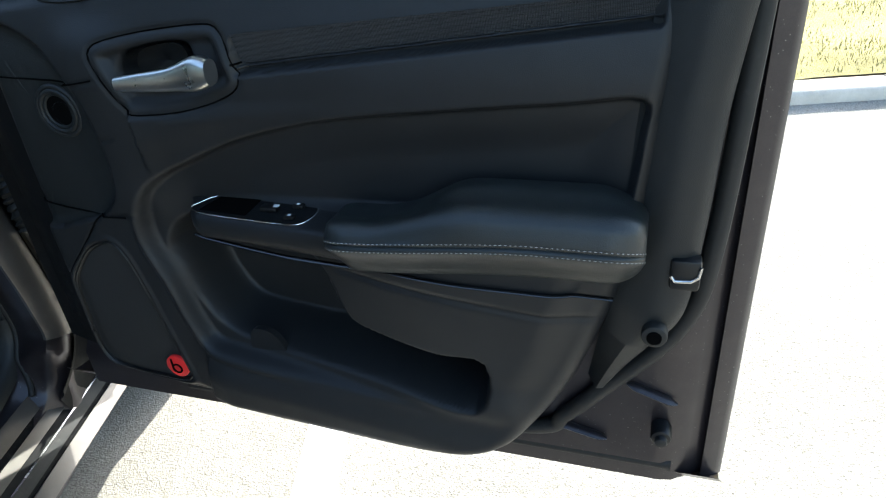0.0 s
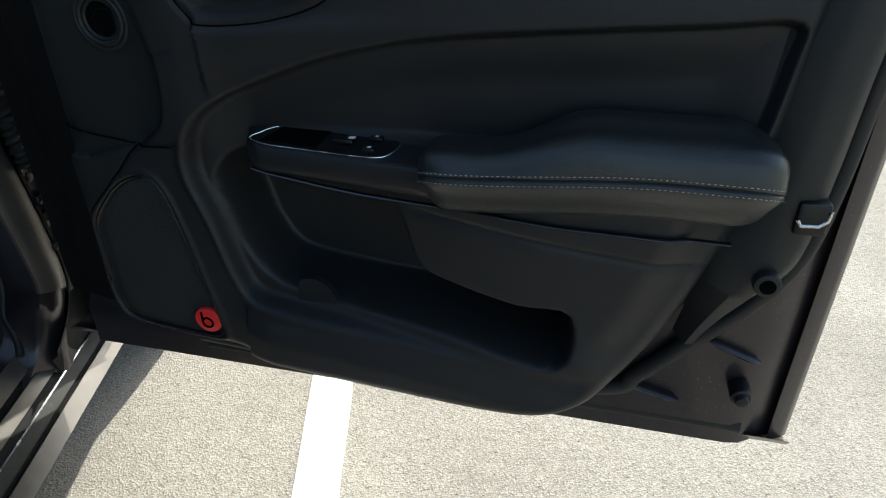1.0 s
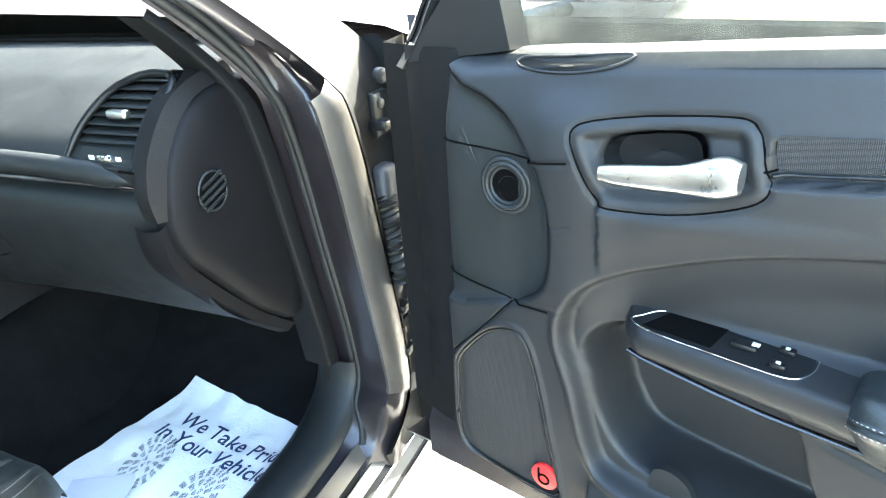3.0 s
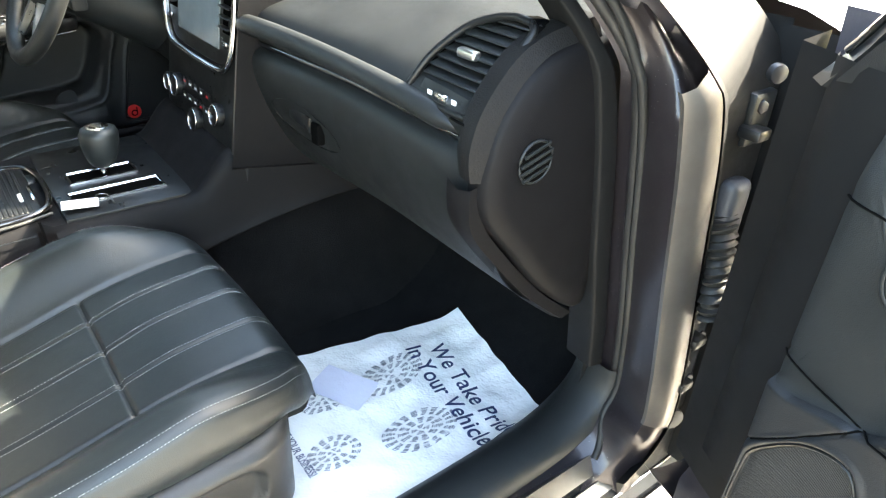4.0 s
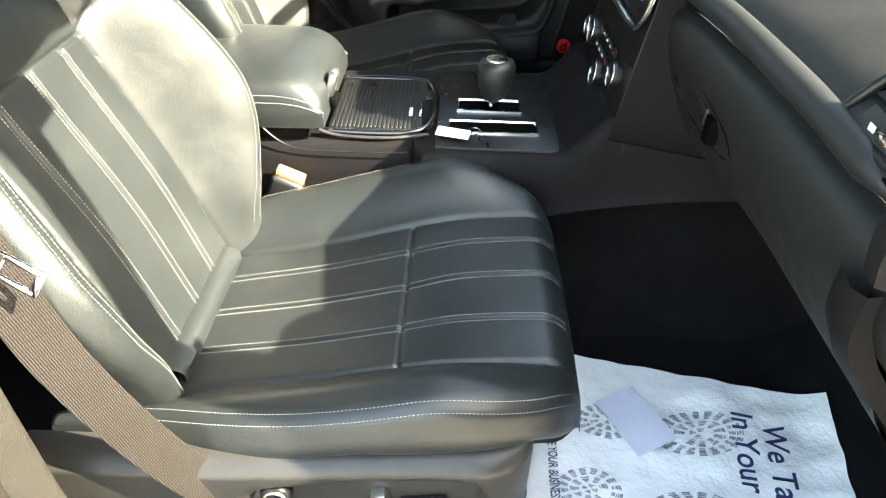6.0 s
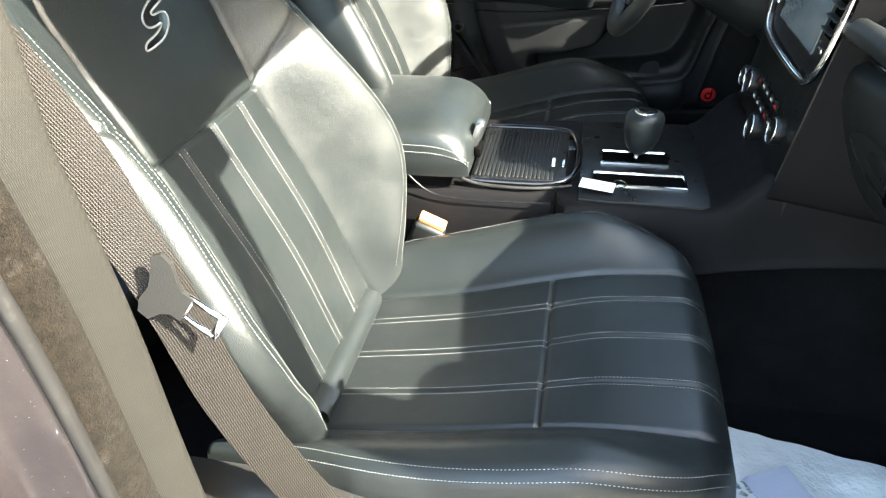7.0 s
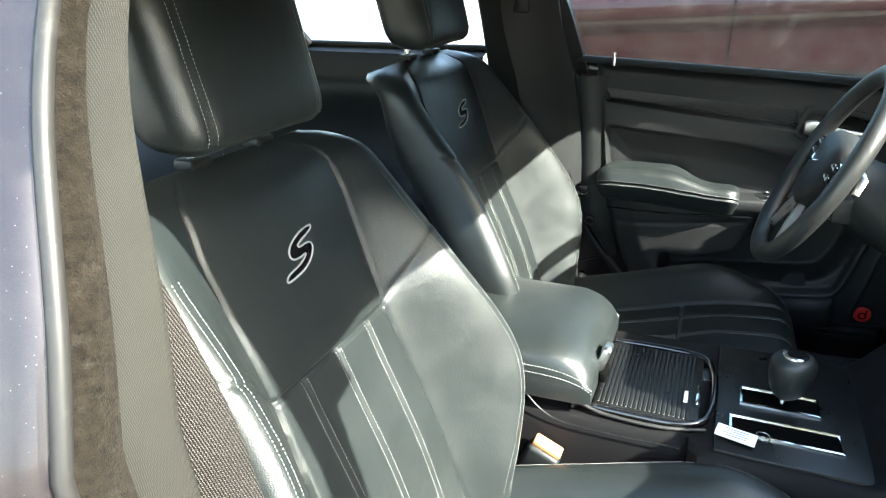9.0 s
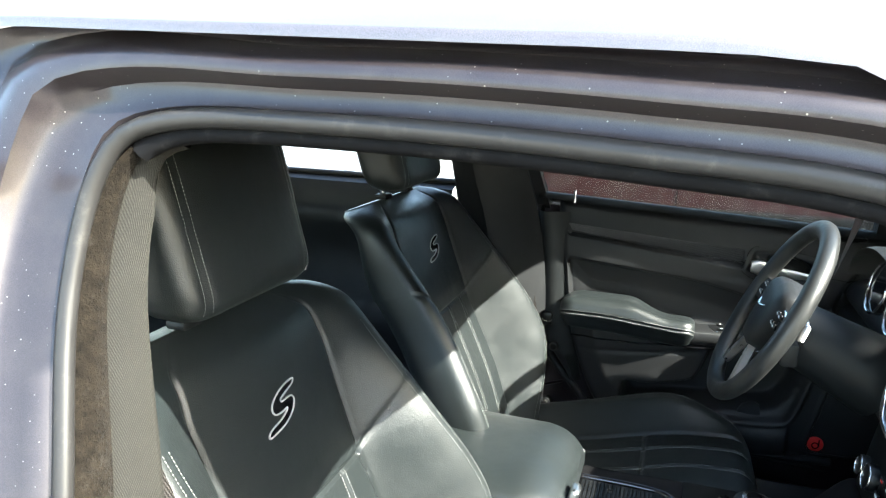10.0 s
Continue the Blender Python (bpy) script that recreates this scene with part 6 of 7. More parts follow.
for y in np.concatenate([np.linspace(-0.10, 0.22, 20), np.linspace(0.23, 0.311, 18)]):
    e = math.sqrt(max(0.0, 1 - max(0, (y - 0.23) / 0.084) ** 2))
    zt = 0.655 + 0.085 * (0.25 + 0.75 * e)
    hw = 0.146 - 0.010 * (1 - e)
    sec = [(-hw, 0.652), (-hw - 0.002, 0.68), (-hw + 0.004, zt - 0.022), (-hw + 0.022, zt - 0.006), (-hw * 0.5, zt + 0.002), (0, zt + 0.004), (hw * 0.5, zt + 0.002), (hw - 0.022, zt - 0.006), (hw - 0.004, zt - 0.022), (hw + 0.002, 0.68), (hw, 0.652)]
    P.append([(-0.060 + x, y, z) for x, z in crv(sec, 4)])
    e1.append((-0.060 + hw + 0.0015, y, 0.652 + (zt - 0.652) * 0.66))
    e2.append((-0.060 + hw + 0.0025, y, 0.652 + (zt - 0.652) * 0.52))
grid("armrest_lid", P, LEATHER, con, "black leather armrest lid with pale stitching", cap=True, loop_v=True, sharp=60)
for e in (e1, e2):
    stitches("stitching", e, (1, 0, 0.4), THREAD, con, 0.0058, 0.0042, 0.0006)
rbox("lid_latch", (0.0, 0.316, 0.700), (0.036, 0.016, 0.046), 0.006, SATIN, con, "grey lid latch", m=Matrix.Rotation(radians(-18), 4, "X"))
rbox("latch_gap", (0.0, 0.318, 0.668), (0.040, 0.012, 0.018), 0.003, DARK, con)
# tambour cover of the cup holder
cv = rbox("cup_cover", (-0.062, 0.392, 0.632), (0.215, 0.166, 0.008), 0.003, SATIN_BLACK, con, "ribbed sliding cup holder cover")
for y in np.arange(0.316, 0.460, 0.0075):
    rbox("rib", (-0.062, y, 0.6366), (0.205, 0.0060, 0.0018), 0.0007, SATIN_BLACK, cv, seg=1)
rim = crv([(-0.178, 0.30, 0.634), (-0.180, 0.42, 0.634), (-0.165, 0.475, 0.635), (-0.12, 0.492, 0.636), (-0.062, 0.496, 0.636), (0.0, 0.492, 0.636), (0.042, 0.475, 0.635), (0.056, 0.42, 0.634), (0.054, 0.30, 0.634)], 8)
tube("cover_rim", rim, 0.0065, GLOSS, con, "glossy black rim", seg=8)
tube("cover_edge", crv([(0.062, 0.285, 0.645), (0.066, 0.33, 0.632), (0.068, 0.42, 0.631), (0.052, 0.487, 0.632)], 8), 0.0032, PLASTIC_LO, con, "grey edge strip", seg=8)
rbox("cover_mark", (-0.02, 0.452, 0.6395), (0.034, 0.006, 0.0006), 0.0, WHITE_MARK, con)
rbox("cover_handle", (-0.03, 0.470, 0.640), (0.06, 0.006, 0.006), 0.002, CHROME, con)
# gear plate with its two gates
pl = prism("gear_plate", [(-0.235, 0.50), (0.094, 0.50), (0.098, 0.56), (0.098, 0.72), (0.080, 0.742), (-0.21, 0.742), (-0.238, 0.72)], 0.626, 0.6325, SATIN_BLACK, con, "satin black gear plate", bevel=0.002)


def gate(x0, x1, y0, y1, nm):
    pts = crv([(x0, y0, 0.634), (x1, y0, 0.634), (x1, y1, 0.634), (x0, y1, 0.634)], 1, True)
    c_ = np.array([(x0 + x1) / 2, (y0 + y1) / 2, 0.634])
    o = np.array([(x0, y0), (x1, y0), (x1, y1), (x0, y1)])
    P = []
    for ins, z in ((-0.001, 0.6325), (0.0005, 0.6365), (0.004, 0.637), (0.0055, 0.634), (0.006, 0.62)):
        P.append([(min(max(a, x0 + ins), x1 - ins) if ins > 0 else a, min(max(b, y0 + ins), y1 - ins) if ins > 0 else b, z) for a, b in o])
    grid(nm, P, CHROME, con, "chrome gate frame", loop_v=True, smooth=False)
    rbox("gate_floor", (c_[0], c_[1], 0.6335), (x1 - x0 - 0.011, y1 - y0 - 0.011, 0.0012), 0, DARK, con)


gate(-0.094, -0.040, 0.535, 0.655, "shift_gate")
gate(-0.004, 0.048, 0.520, 0.680, "tray_gate")
P = []
for z, r_, sx in ((0.648, 0.010, 1), (0.653, 0.017, 1), (0.661, 0.0235, 1.02), (0.674, 0.0280, 1.05), (0.696, 0.0318, 1.06), (0.714, 0.0325, 1.05), (0.7235, 0.0295, 1.02), (0.7268, 0.022, 1.0)):
    P.append([(-0.062 + r_ * math.cos(a), 0.600 + r_ * sx * math.sin(a) + (z - 0.63) * 0.06, z) for a in np.linspace(0, 2 * math.pi, 28, endpoint=False)])
kb = grid("shift_knob", P, LEATHER, con, "black leather shift knob", loop_v=True, cap=True, sharp=60)
disc("knob_cap", (-0.062, 0.605, 0.7275), (0, 0.06, 1), 0.0195, 0.004, CHROME, kb, "chrome knob cap", bev=0.001)
disc("knob_inlay", (-0.062, 0.605, 0.7297), (0, 0.06, 1), 0.013, 0.001, GLOSS, kb)
tube("shift_shaft", np.array([(-0.062, 0.598, 0.630), (-0.062, 0.602, 0.672)]), 0.008, CHROME, con, seg=12, up=(1, 0, 0))
rbox("plate_mark", (0.085, 0.745, 0.655), (0.012, 0.004, 0.006), 0, WHITE_MARK, con)

# key tag lying on the tray gate
tag = thing("key_tag", "small white paper key tag with a wire ring on the console", "tag", (0.06, 0.52, 0.639))
rbox("tag_card", (0.060, 0.530, 0.641), (0.026, 0.058, 0.0015), 0.0, PAPER, tag, m=Matrix.Rotation(radians(8), 4, "Y") @ Matrix.Rotation(radians(-12), 4, "Z"))
for k in range(4):
    rbox("tag_print", (0.052 + 0.005 * k, 0.528, 0.6432 - 0.0006 * k), (0.0016, 0.04 - 0.006 * (k % 2), 0.0004), 0, GREY_MARK, tag, m=Matrix.Rotation(radians(-12), 4, "Z"))
tube("tag_ring", torus_pts((0.050, 0.568, 0.641), (0.1, 0.1, 1), 0.010, 20), 0.0010, STEEL, tag, closed=True, seg=6)

# buckle stalk beside the passenger cushion
bk = thing("belt_buckle", "black seat belt buckle with an orange release button", "buckle", (0.10, 0.22, 0.45))
mb = Matrix.Rotation(radians(-24), 4, "X") @ Matrix.Rotation(radians(8), 4, "Y")
rbox("buckle_body", (0.103, 0.232, 0.530), (0.030, 0.058, 0.085), 0.008, PLASTIC, bk, m=mb, seg=3)
rbox("release_button", (0.106, 0.251, 0.573), (0.022, 0.050, 0.012), 0.003, ORANGE, bk, "orange release button", m=mb)
tube("buckle_stalk", np.array([(0.10, 0.17, 0.40), (0.102, 0.20, 0.46), (0.103, 0.22, 0.50)]), 0.014, RUBBER, bk, seg=10, flat=0.5)

# ---- dashboard ----
dash = thing("dashboard", "black soft dashboard with round-cornered air vents and glove box", "dashboard", (0, 1.0, 0.7))


def dash_profile(x):
    """(y, z) outline from under the dash to the windscreen at one x."""
    r = float(ss(0.50, 0.71, x))          # right end sweeps into the end cap
    b = 0.03 * float(ss(0.45, 0.0, x))
    pr = [(1.16, 0.60 + 0.0 * r), (1.07, 0.610), (0.985, 0.640), (0.925, 0.690), (0.888, 0.755), (0.866, 0.815), (0.858, 0.852), (0.862, 0.878), (0.876, 0.888), (0.880, 0.893), (0.872, 0.900), (0.866, 0.912), (0.870, 0.930), (0.890, 0.950), (0.925, 0.968), (0.975, 0.988), (1.05, 1.012), (1.2, 1.03), (1.46, 1.02)]
    out = []
    for i, (y, z) in enumerate(pr):
        y -= b * (1 if z < 0.96 else 0.3) * 0.9
        out.append((y, z))
    return np.array(out)


xs = np.concatenate([np.linspace(-0.74, 0.55, 60), np.linspace(0.56, 0.715, 20)])
P = []
for x in xs:
    p = even(crv(dash_profile(x), 6), 110)
    P.append([(x, y, z) for y, z in p])
grid("dash_pad", P, PLASTIC, dash, "black grained dash pad", sharp=45)
gl = np.linspace(0.10, 0.655, 50)
tube("gloss_strip", np.array([(x, dash_profile(x)[9][0] - 0.004, 0.8915 + 0.004 * math.sin(x * 3)) for x in gl]), 0.0062, GLOSS, dash, "glossy black trim strip", seg=10, taper=[(0, 0.35), (0.08, 1), (0.92, 1), (1, 0.3)])
# glove box pull
q0 = []
for a in np.linspace(0, 2 * math.pi, 40, endpoint=False):
    x, z = 0.262 + 0.098 * math.cos(a) + 0.014 * math.sin(a), 0.785 + 0.036 * math.sin(a) - 0.10 * (0.098 * math.cos(a))
    pr = even(crv(dash_profile(x), 6), 110)
    i = int(np.argmin(np.abs(pr[:60, 1] - z)))
    q0.append((x, pr[i, 0], z))
q0 = np.array(q0)
c0 = q0.mean(0)
grid("pull_recess", [[tuple(c0 + (q - c0) * k + np.array([0, -0.001 + dy, 0])) for q in q0] for k, dy in ((1.0, -0.001), (0.92, 0.004), (0.6, 0.006), (0.0005, 0.006))], SATIN_BLACK, dash, "shallow glove box pull recess", loop_v=True)
rbox("glove_handle", (0.255, c0[1] - 0.004, 0.797), (0.075, 0.012, 0.030), 0.006, SATIN_BLACK, dash, "glove box handle", m=Matrix.Rotation(radians(6), 4, "Y"))
rbox("handle_gap", (0.308, c0[1] - 0.002, 0.785), (0.024, 0.014, 0.036), 0.003, DARK, dash)
# end cap facing the doorway
CAP = [(1.072, 0.604), (0.985, 0.665), (0.905, 0.760), (0.868, 0.805), (0.856, 0.845), (0.862, 0.895), (0.882, 0.945), (0.925, 0.990), (0.985, 1.010), (1.060, 1.008), (1.078, 0.95), (1.085, 0.85), (1.078, 0.72)]
cp = even(crv(CAP, 6, True), 90, True)
cc_ = cp.mean(0)
P = []
for k, x in ((1.0, 0.700), (1.0, 0.716), (0.985, 0.726), (0.95, 0.732), (0.75, 0.735), (0.4, 0.736), (0.0005, 0.736)):
    P.append([(x, cc_[0] + (a - cc_[0]) * k, cc_[1] + (b - cc_[1]) * k) for a, b in cp])
grid("end_cap", P, PLASTIC_DULL, dash, "black dash end cap with a round grille", loop_v=True, sharp=60)
# coarse strip between vent and cap
CS = crv([(0.850, 0.862), (0.846, 0.90), (0.862, 0.948), (0.905, 0.998), (0.955, 1.022), (1.03, 1.034)], 8)
CI = crv([(0.862, 0.862), (0.866, 0.90), (0.884, 0.945), (0.925, 0.988), (0.965, 1.006), (1.03, 1.012)], 8)
grid("cap_border", [[(0.684, a + 0.004, b + 0.002) for a, b in CS], [(0.696, a - 0.003, b + 0.002) for a, b in CS], [(0.714, a - 0.003, b) for a, b in CS], [(0.724, a, b) for a, b in CI]], PEBBLE, dash, "pebble-grained border")
ribbon("border_joint", np.array([(0.665, 0.852, 0.926), (0.69, 0.850, 0.926), (0.714, 0.856, 0.924)]), (0, 0, 1), 0.002, 0.003, DARK, dash)
LP = crv([(0.846, 0.855), (0.852, 0.80), (0.890, 0.745), (0.97, 0.655), (1.05, 0.585)], 8)
grid("lower_border", [[(0.672, a, b) for a, b in LP], [(0.700, a - 0.006, b - 0.004) for a, b in LP], [(0.716, a, b - 0.002) for a, b in LP], [(0.718, a + 0.018, b + 0.004) for a, b in LP]], PLASTIC_DULL, dash, "black lower border")
gc = Vector((0.737, 0.927, 0.880))
disc("grille_hole", gc, (1, 0, 0), 0.026, 0.004, DARK, dash, "round demister grille")
tube("grille_rim", torus_pts(gc + Vector((0.001, 0, 0)), (1, 0, 0), 0.0265, 32), 0.002, PLASTIC, dash, closed=True, seg=6)
for k in (-0.016, -0.0055, 0.005, 0.0155):
    h_ = math.sqrt(0.0255 ** 2 - k * k)
    tube("grille_bar", np.array([(0.7395, gc.y - h_, gc.z + k - h_ * 0.30), (0.7395, gc.y + h_, gc.z + k + h_ * 0.30)]), 0.0026, PLASTIC, dash, seg=6)
# side air vent
vt = thing("air_vent", "black side air vent with horizontal slats and bright tab", "air vent", (0.62, 0.93, 0.97))


def VF(x, k):
    """A point on the vent face: x across, k = 0 at its foot, 1 at its top."""
    return np.array((x, 0.872 + 0.070 * k ** 1.3, 0.922 + 0.105 * k))


VO = [(0.556, 0.02), (0.60, -0.02), (0.672, -0.02), (0.684, 0.12), (0.692, 0.35), (0.698, 0.62), (0.704, 0.85), (0.702, 0.97), (0.686, 1.03), (0.650, 1.01), (0.605, 0.84), (0.573, 0.52), (0.558, 0.22)]
vo = even(crv(VO, 6, True), 70, True)
V3 = np.array([VF(a, max(0, b)) for a, b in vo])
tube("vent_rim", V3 + np.array([0, -0.003, 0.001]), 0.0050, SATIN_BLACK, vt, "satin black vent surround", closed=True, seg=8)
vc = V3.mean(0)
grid("vent_box", [[tuple(vc + (q - vc) * k + np.array([0, dy, 0])) for q in V3] for k, dy in ((1.0, -0.001), (0.97, 0.035), (0.02, 0.04))], DARK, vt, loop_v=True)
for i, k in enumerate(np.linspace(0.30, 0.97, 8)):
    row = [a for a, b in vo if abs(b - k) < 0.05]
    x0_, x1_ = min(row) + 0.006, max(row) - 0.006
    p0, p1 = VF(x0_, k), VF(x1_, k)
    rbox("slat", tuple((p0 + p1) / 2 + np.array([0, 0.006, 0])), (x1_ - x0_, 0.018, 0.0032), 0.0012, PLASTIC, vt, seg=1, m=Matrix.Rotation(radians(14), 4, "X"))
for xx in (0.606, 0.640, 0.668):
    rbox("vane", tuple(VF(xx, 0.6) + np.array([0, 0.022, 0])), (0.003, 0.004, 0.075), 0, SATIN_BLACK, vt, m=Matrix.Rotation(radians(-32), 4, "X"))
rbox("vent_tab", tuple(VF(0.630, 0.60) + np.array([0, -0.004, 0])), (0.034, 0.014, 0.012), 0.004, SATIN, vt, "bright vent tab", seg=3)
ft = [VF(0.572, 0.03), VF(0.660, 0.02), VF(0.668, 0.20), VF(0.578, 0.24)]
grid("vent_foot", [[tuple(q + np.array([0, -0.0035, 0.0])) for q in (ft[0], ft[1])], [tuple(q + np.array([0, -0.0035, 0.0])) for q in (ft[3], ft[2])]], SATIN_BLACK, vt)
rbox("vent_wheel", tuple(VF(0.622, 0.12) + np.array([0, -0.005, 0])), (0.026, 0.008, 0.010), 0.003, CHROME, vt, "bright vent wheel")
for dx in (-0.024, 0.024):
    rbox("vent_mark", tuple(VF(0.622 + dx, 0.12) + np.array([0, -0.0045, 0])), (0.009, 0.001, 0.006), 0, WHITE_MARK, vt)
# upper face between the strip and the windscreen, with the raised nose over the strip
tube("dash_nose", crv([(0.085, 0.838, 0.905), (0.12, 0.835, 0.925), (0.30, 0.850, 0.928), (0.50, 0.862, 0.922), (0.60, 0.868, 0.914), (0.655, 0.874, 0.905)], 8), 0.017, PLASTIC, dash, "rounded dash nose", seg=14, taper=[(0, 0.4), (0.08, 1), (0.85, 0.9), (1, 0.3)])

# centre stack: screen, vents, climate knobs
stk = thing("centre_stack", "black centre stack with touch screen and round climate knobs", "car console", (-0.06, 0.82, 0.75))


def SK(x, z, lift=0.0):
    """Face of the stack, leaning forward as it rises."""
    return np.array((x, 0.775 + (z - 0.62) * 0.16 - lift, z))


P = [[tuple(SK(x, z) + np.array([0, 0.10 * max(0, (abs(x + 0.06) - 0.17) / 0.03) ** 2, 0])) for x in np.linspace(-0.26, 0.126, 30)] for z in np.linspace(0.60, 1.03, 40)]
grid("stack_face", P, SATIN_BLACK, stk, "satin black stack face")
P = [[(0.126 + 0.042 * float(ss(0.72, 1.1, 0.785 + 0.42 * k)) - dx, 0.778 + 0.42 * k + max(0, z - 0.66) * 0.16 * (1 - k), z - 0.045 * k) for k in np.linspace(0, 1, 16)] for z, dx in ((0.668, 0.014), (0.671, 0.003), (0.677, 0.0), (0.72, 0.0), (0.78, 0.0), (0.84, 0.0), (0.90, 0.0), (0.96, 0.0), (1.0, 0.0))]
grid("stack_flank", P, PLASTIC_DULL, stk, "black stack flank")
SO = [(-0.235, 0.99), (-0.235, 0.90), (-0.215, 0.850), (-0.16, 0.832), (0.04, 0.832), (0.095, 0.850), (0.115, 0.90), (0.115, 0.99), (0.10, 1.03), (-0.22, 1.03)]
so = even(crv(SO, 5, True), 80, True)
tube("screen_bezel", np.array([SK(a, b, 0.006) for a, b in so]), 0.0055, CHROME, stk, "chrome screen surround", closed=True, seg=8)
cs = so.mean(0)
grid("screen_surround", [[tuple(SK(cs[0] + (a - cs[0]) * k, cs[1] + (b - cs[1]) * k, 0.004 - dy)) for a, b in so] for k, dy in ((0.99, 0), (0.85, 0.008), (0.02, 0.009))], GLOSS, stk, loop_v=True)
prism("display", [(-0.165, 0.868), (0.045, 0.868), (0.045, 1.005), (-0.165, 1.005)], 0.001, 0.0035, SCREEN, stk, "dark glossy touch screen", to=lambda a, b, c: tuple(SK(a, b, c)))
for sx, w_ in ((-0.198, 0.045), (0.082, 0.045)):
    prism("vent_panel", [(sx - w_ / 2, 0.90), (sx + w_ / 2, 0.90), (sx + w_ / 2, 1.005), (sx - w_ / 2, 1.005)], 0.0, 0.002, DARK, stk, to=lambda a, b, c: tuple(SK(a, b, c)))
    for z in np.linspace(0.912, 0.998, 6):
        rbox("slat", tuple(SK(sx, z, 0.006)), (w_, 0.014, 0.003), 0.001, PLASTIC, stk, seg=1)
    rbox("vent_wheel", tuple(SK(sx, 0.885, 0.006)), (0.020, 0.006, 0.007), 0.002, CHROME, stk)
nk = (0, -1, 0.16)
for x, z, r_ in ((-0.205, 0.748, 0.019), (-0.160, 0.752, 0.024), (-0.052, 0.712, 0.024), (0.055, 0.752, 0.022)):
    k_ = disc("climate_knob", SK(x, z, 0.007), nk, r_, 0.014, SATIN_BLACK, stk, "round black climate knob", bev=0.003)
    tube("knob_ring", torus_pts(SK(x, z, 0.0142), nk, r_ * 0.88, 28), 0.0014, CHROME, k_, closed=True, seg=6)
for i in range(5):
    for j in range(2):
        rbox("button", tuple(SK(-0.118 + 0.030 * i, 0.770 - 0.028 * j, 0.003)), (0.022, 0.005, 0.015), 0.002, SATIN_BLACK, stk, seg=1)
        rbox("button_mark", tuple(SK(-0.118 + 0.030 * i, 0.770 - 0.028 * j, 0.006)), (0.009, 0.001, 0.004), 0, WHITE_MARK if (i + j) % 4 else RED, stk)
rbox("trim_line", tuple(SK(-0.06, 0.660, 0.005)), (0.28, 0.006, 0.005), 0.002, CHROME, stk)
rbox("lower_slot", tuple(SK(-0.06, 0.638, 0.002)), (0.24, 0.01, 0.022), 0.004, DARK, stk)

# ---- steering wheel ----
SWC, SWN = Vector((-0.375, 0.640, 0.955)), Vector((0, -0.90, 0.436))
sw = thing("steering_wheel", "black leather steering wheel with silver spokes and buttons", "steering wheel", tuple(SWC))
Xw = Vector((1, 0, 0))
Yw = SWN.cross(Xw).normalized()


def WH(a, b, c=0.0):
    return np.array(SWC + Xw * a + Yw * b + SWN * c)


if Yw.z < 0:
    Yw = -Yw
ang = np.linspace(0, 2 * math.pi, 72, endpoint=False)
P = []
for a in ang:
    cr = WH(0.186 * math.cos(a), 0.186 * math.sin(a), 0.012)
    er, en = Vector(WH(math.cos(a), math.sin(a))) - SWC, SWN
    P.append([tuple(Vector(cr) + er * (0.0185 * math.cos(t)) + en * (0.0165 * math.sin(t))) for t in np.linspace(0, 2 * math.pi, 16, endpoint=False)])
grid("rim", P, LEATHER_SIDE, sw, "black leather rim", loop_u=True, loop_v=True)
hb = even(crv([(-0.085, 0.03), (-0.07, 0.062), (0, 0.072), (0.07, 0.062), (0.085, 0.03), (0.07, -0.03), (0.04, -0.07), (0, -0.078), (-0.04, -0.07), (-0.07, -0.03)], 6, True), 60, True)
grid("hub", [[tuple(WH(a * k, b * k, c)) for a, b in hb] for k, c in ((1.0, -0.03), (1.0, 0.0), (0.97, 0.014), (0.85, 0.024), (0.5, 0.030), (0.0005, 0.031))], VINYL, sw, "black airbag hub", loop_v=True, sharp=60)
for sg in (-1, 1):
    P = []
    for k in np.linspace(0, 1, 8):
        x = sg * (0.070 + 0.100 * k)
        P.append([tuple(WH(x, 0.012 + dz - 0.008 * k, dc - 0.01 * (1 - k))) for dz, dc in ((0.026, 0.002), (0.022, 0.012), (0, 0.015), (-0.022, 0.012), (-0.026, 0.002), (0, -0.004))])
    grid("spoke", P, SATIN_BLACK, sw, "black spoke with buttons", loop_v=True, cap=True)
    for dx in (0.098, 0.118):
        for dz in (0.012, -0.008):
            b_ = WH(sg * dx, 0.012 + dz, 0.017)
            rbox("button", tuple(b_), (0.016, 0.006, 0.014), 0.002, GLOSS, sw, seg=1)
            rbox("button_mark", tuple(WH(sg * dx, 0.012 + dz, 0.0212)), (0.008, 0.001, 0.004), 0, WHITE_MARK, sw)
    tube("spoke_edge", np.array([WH(sg * 0.085, 0.036, 0.010), WH(sg * 0.13, 0.032, 0.013), WH(sg * 0.160, 0.028, 0.012)]), 0.003, CHROME, sw, seg=6)
    P = []
    for k in np.linspace(0, 1, 8):
        P.append([tuple(WH(sg * (0.022 + 0.055 * k) + da, -0.06 - 0.095 * k, dc)) for da, dc in ((-0.014, 0.0), (-0.008, 0.012), (0.008, 0.012), (0.014, 0.0), (0, -0.006))])
    grid("lower_spoke", P, SATIN, sw, "silver lower spoke", loop_v=True, cap=True)
# winged emblem as a plain bright bar
tube("hub_emblem", np.array([WH(-0.030, 0.012, 0.030), WH(-0.012, 0.006, 0.033), WH(0, 0.004, 0.034), WH(0.012, 0.006, 0.033), WH(0.030, 0.012, 0.030)]), 0.004, CHROME, sw, "small chrome emblem bar", seg=8, flat=0.5, taper=[(0, .3), (.4, 1), (.6, 1), (1, .3)])
col = thing("steering_column", "black steering column shroud with stalk and paddle", "steering column", (-0.375, 0.75, 0.9))
P = []
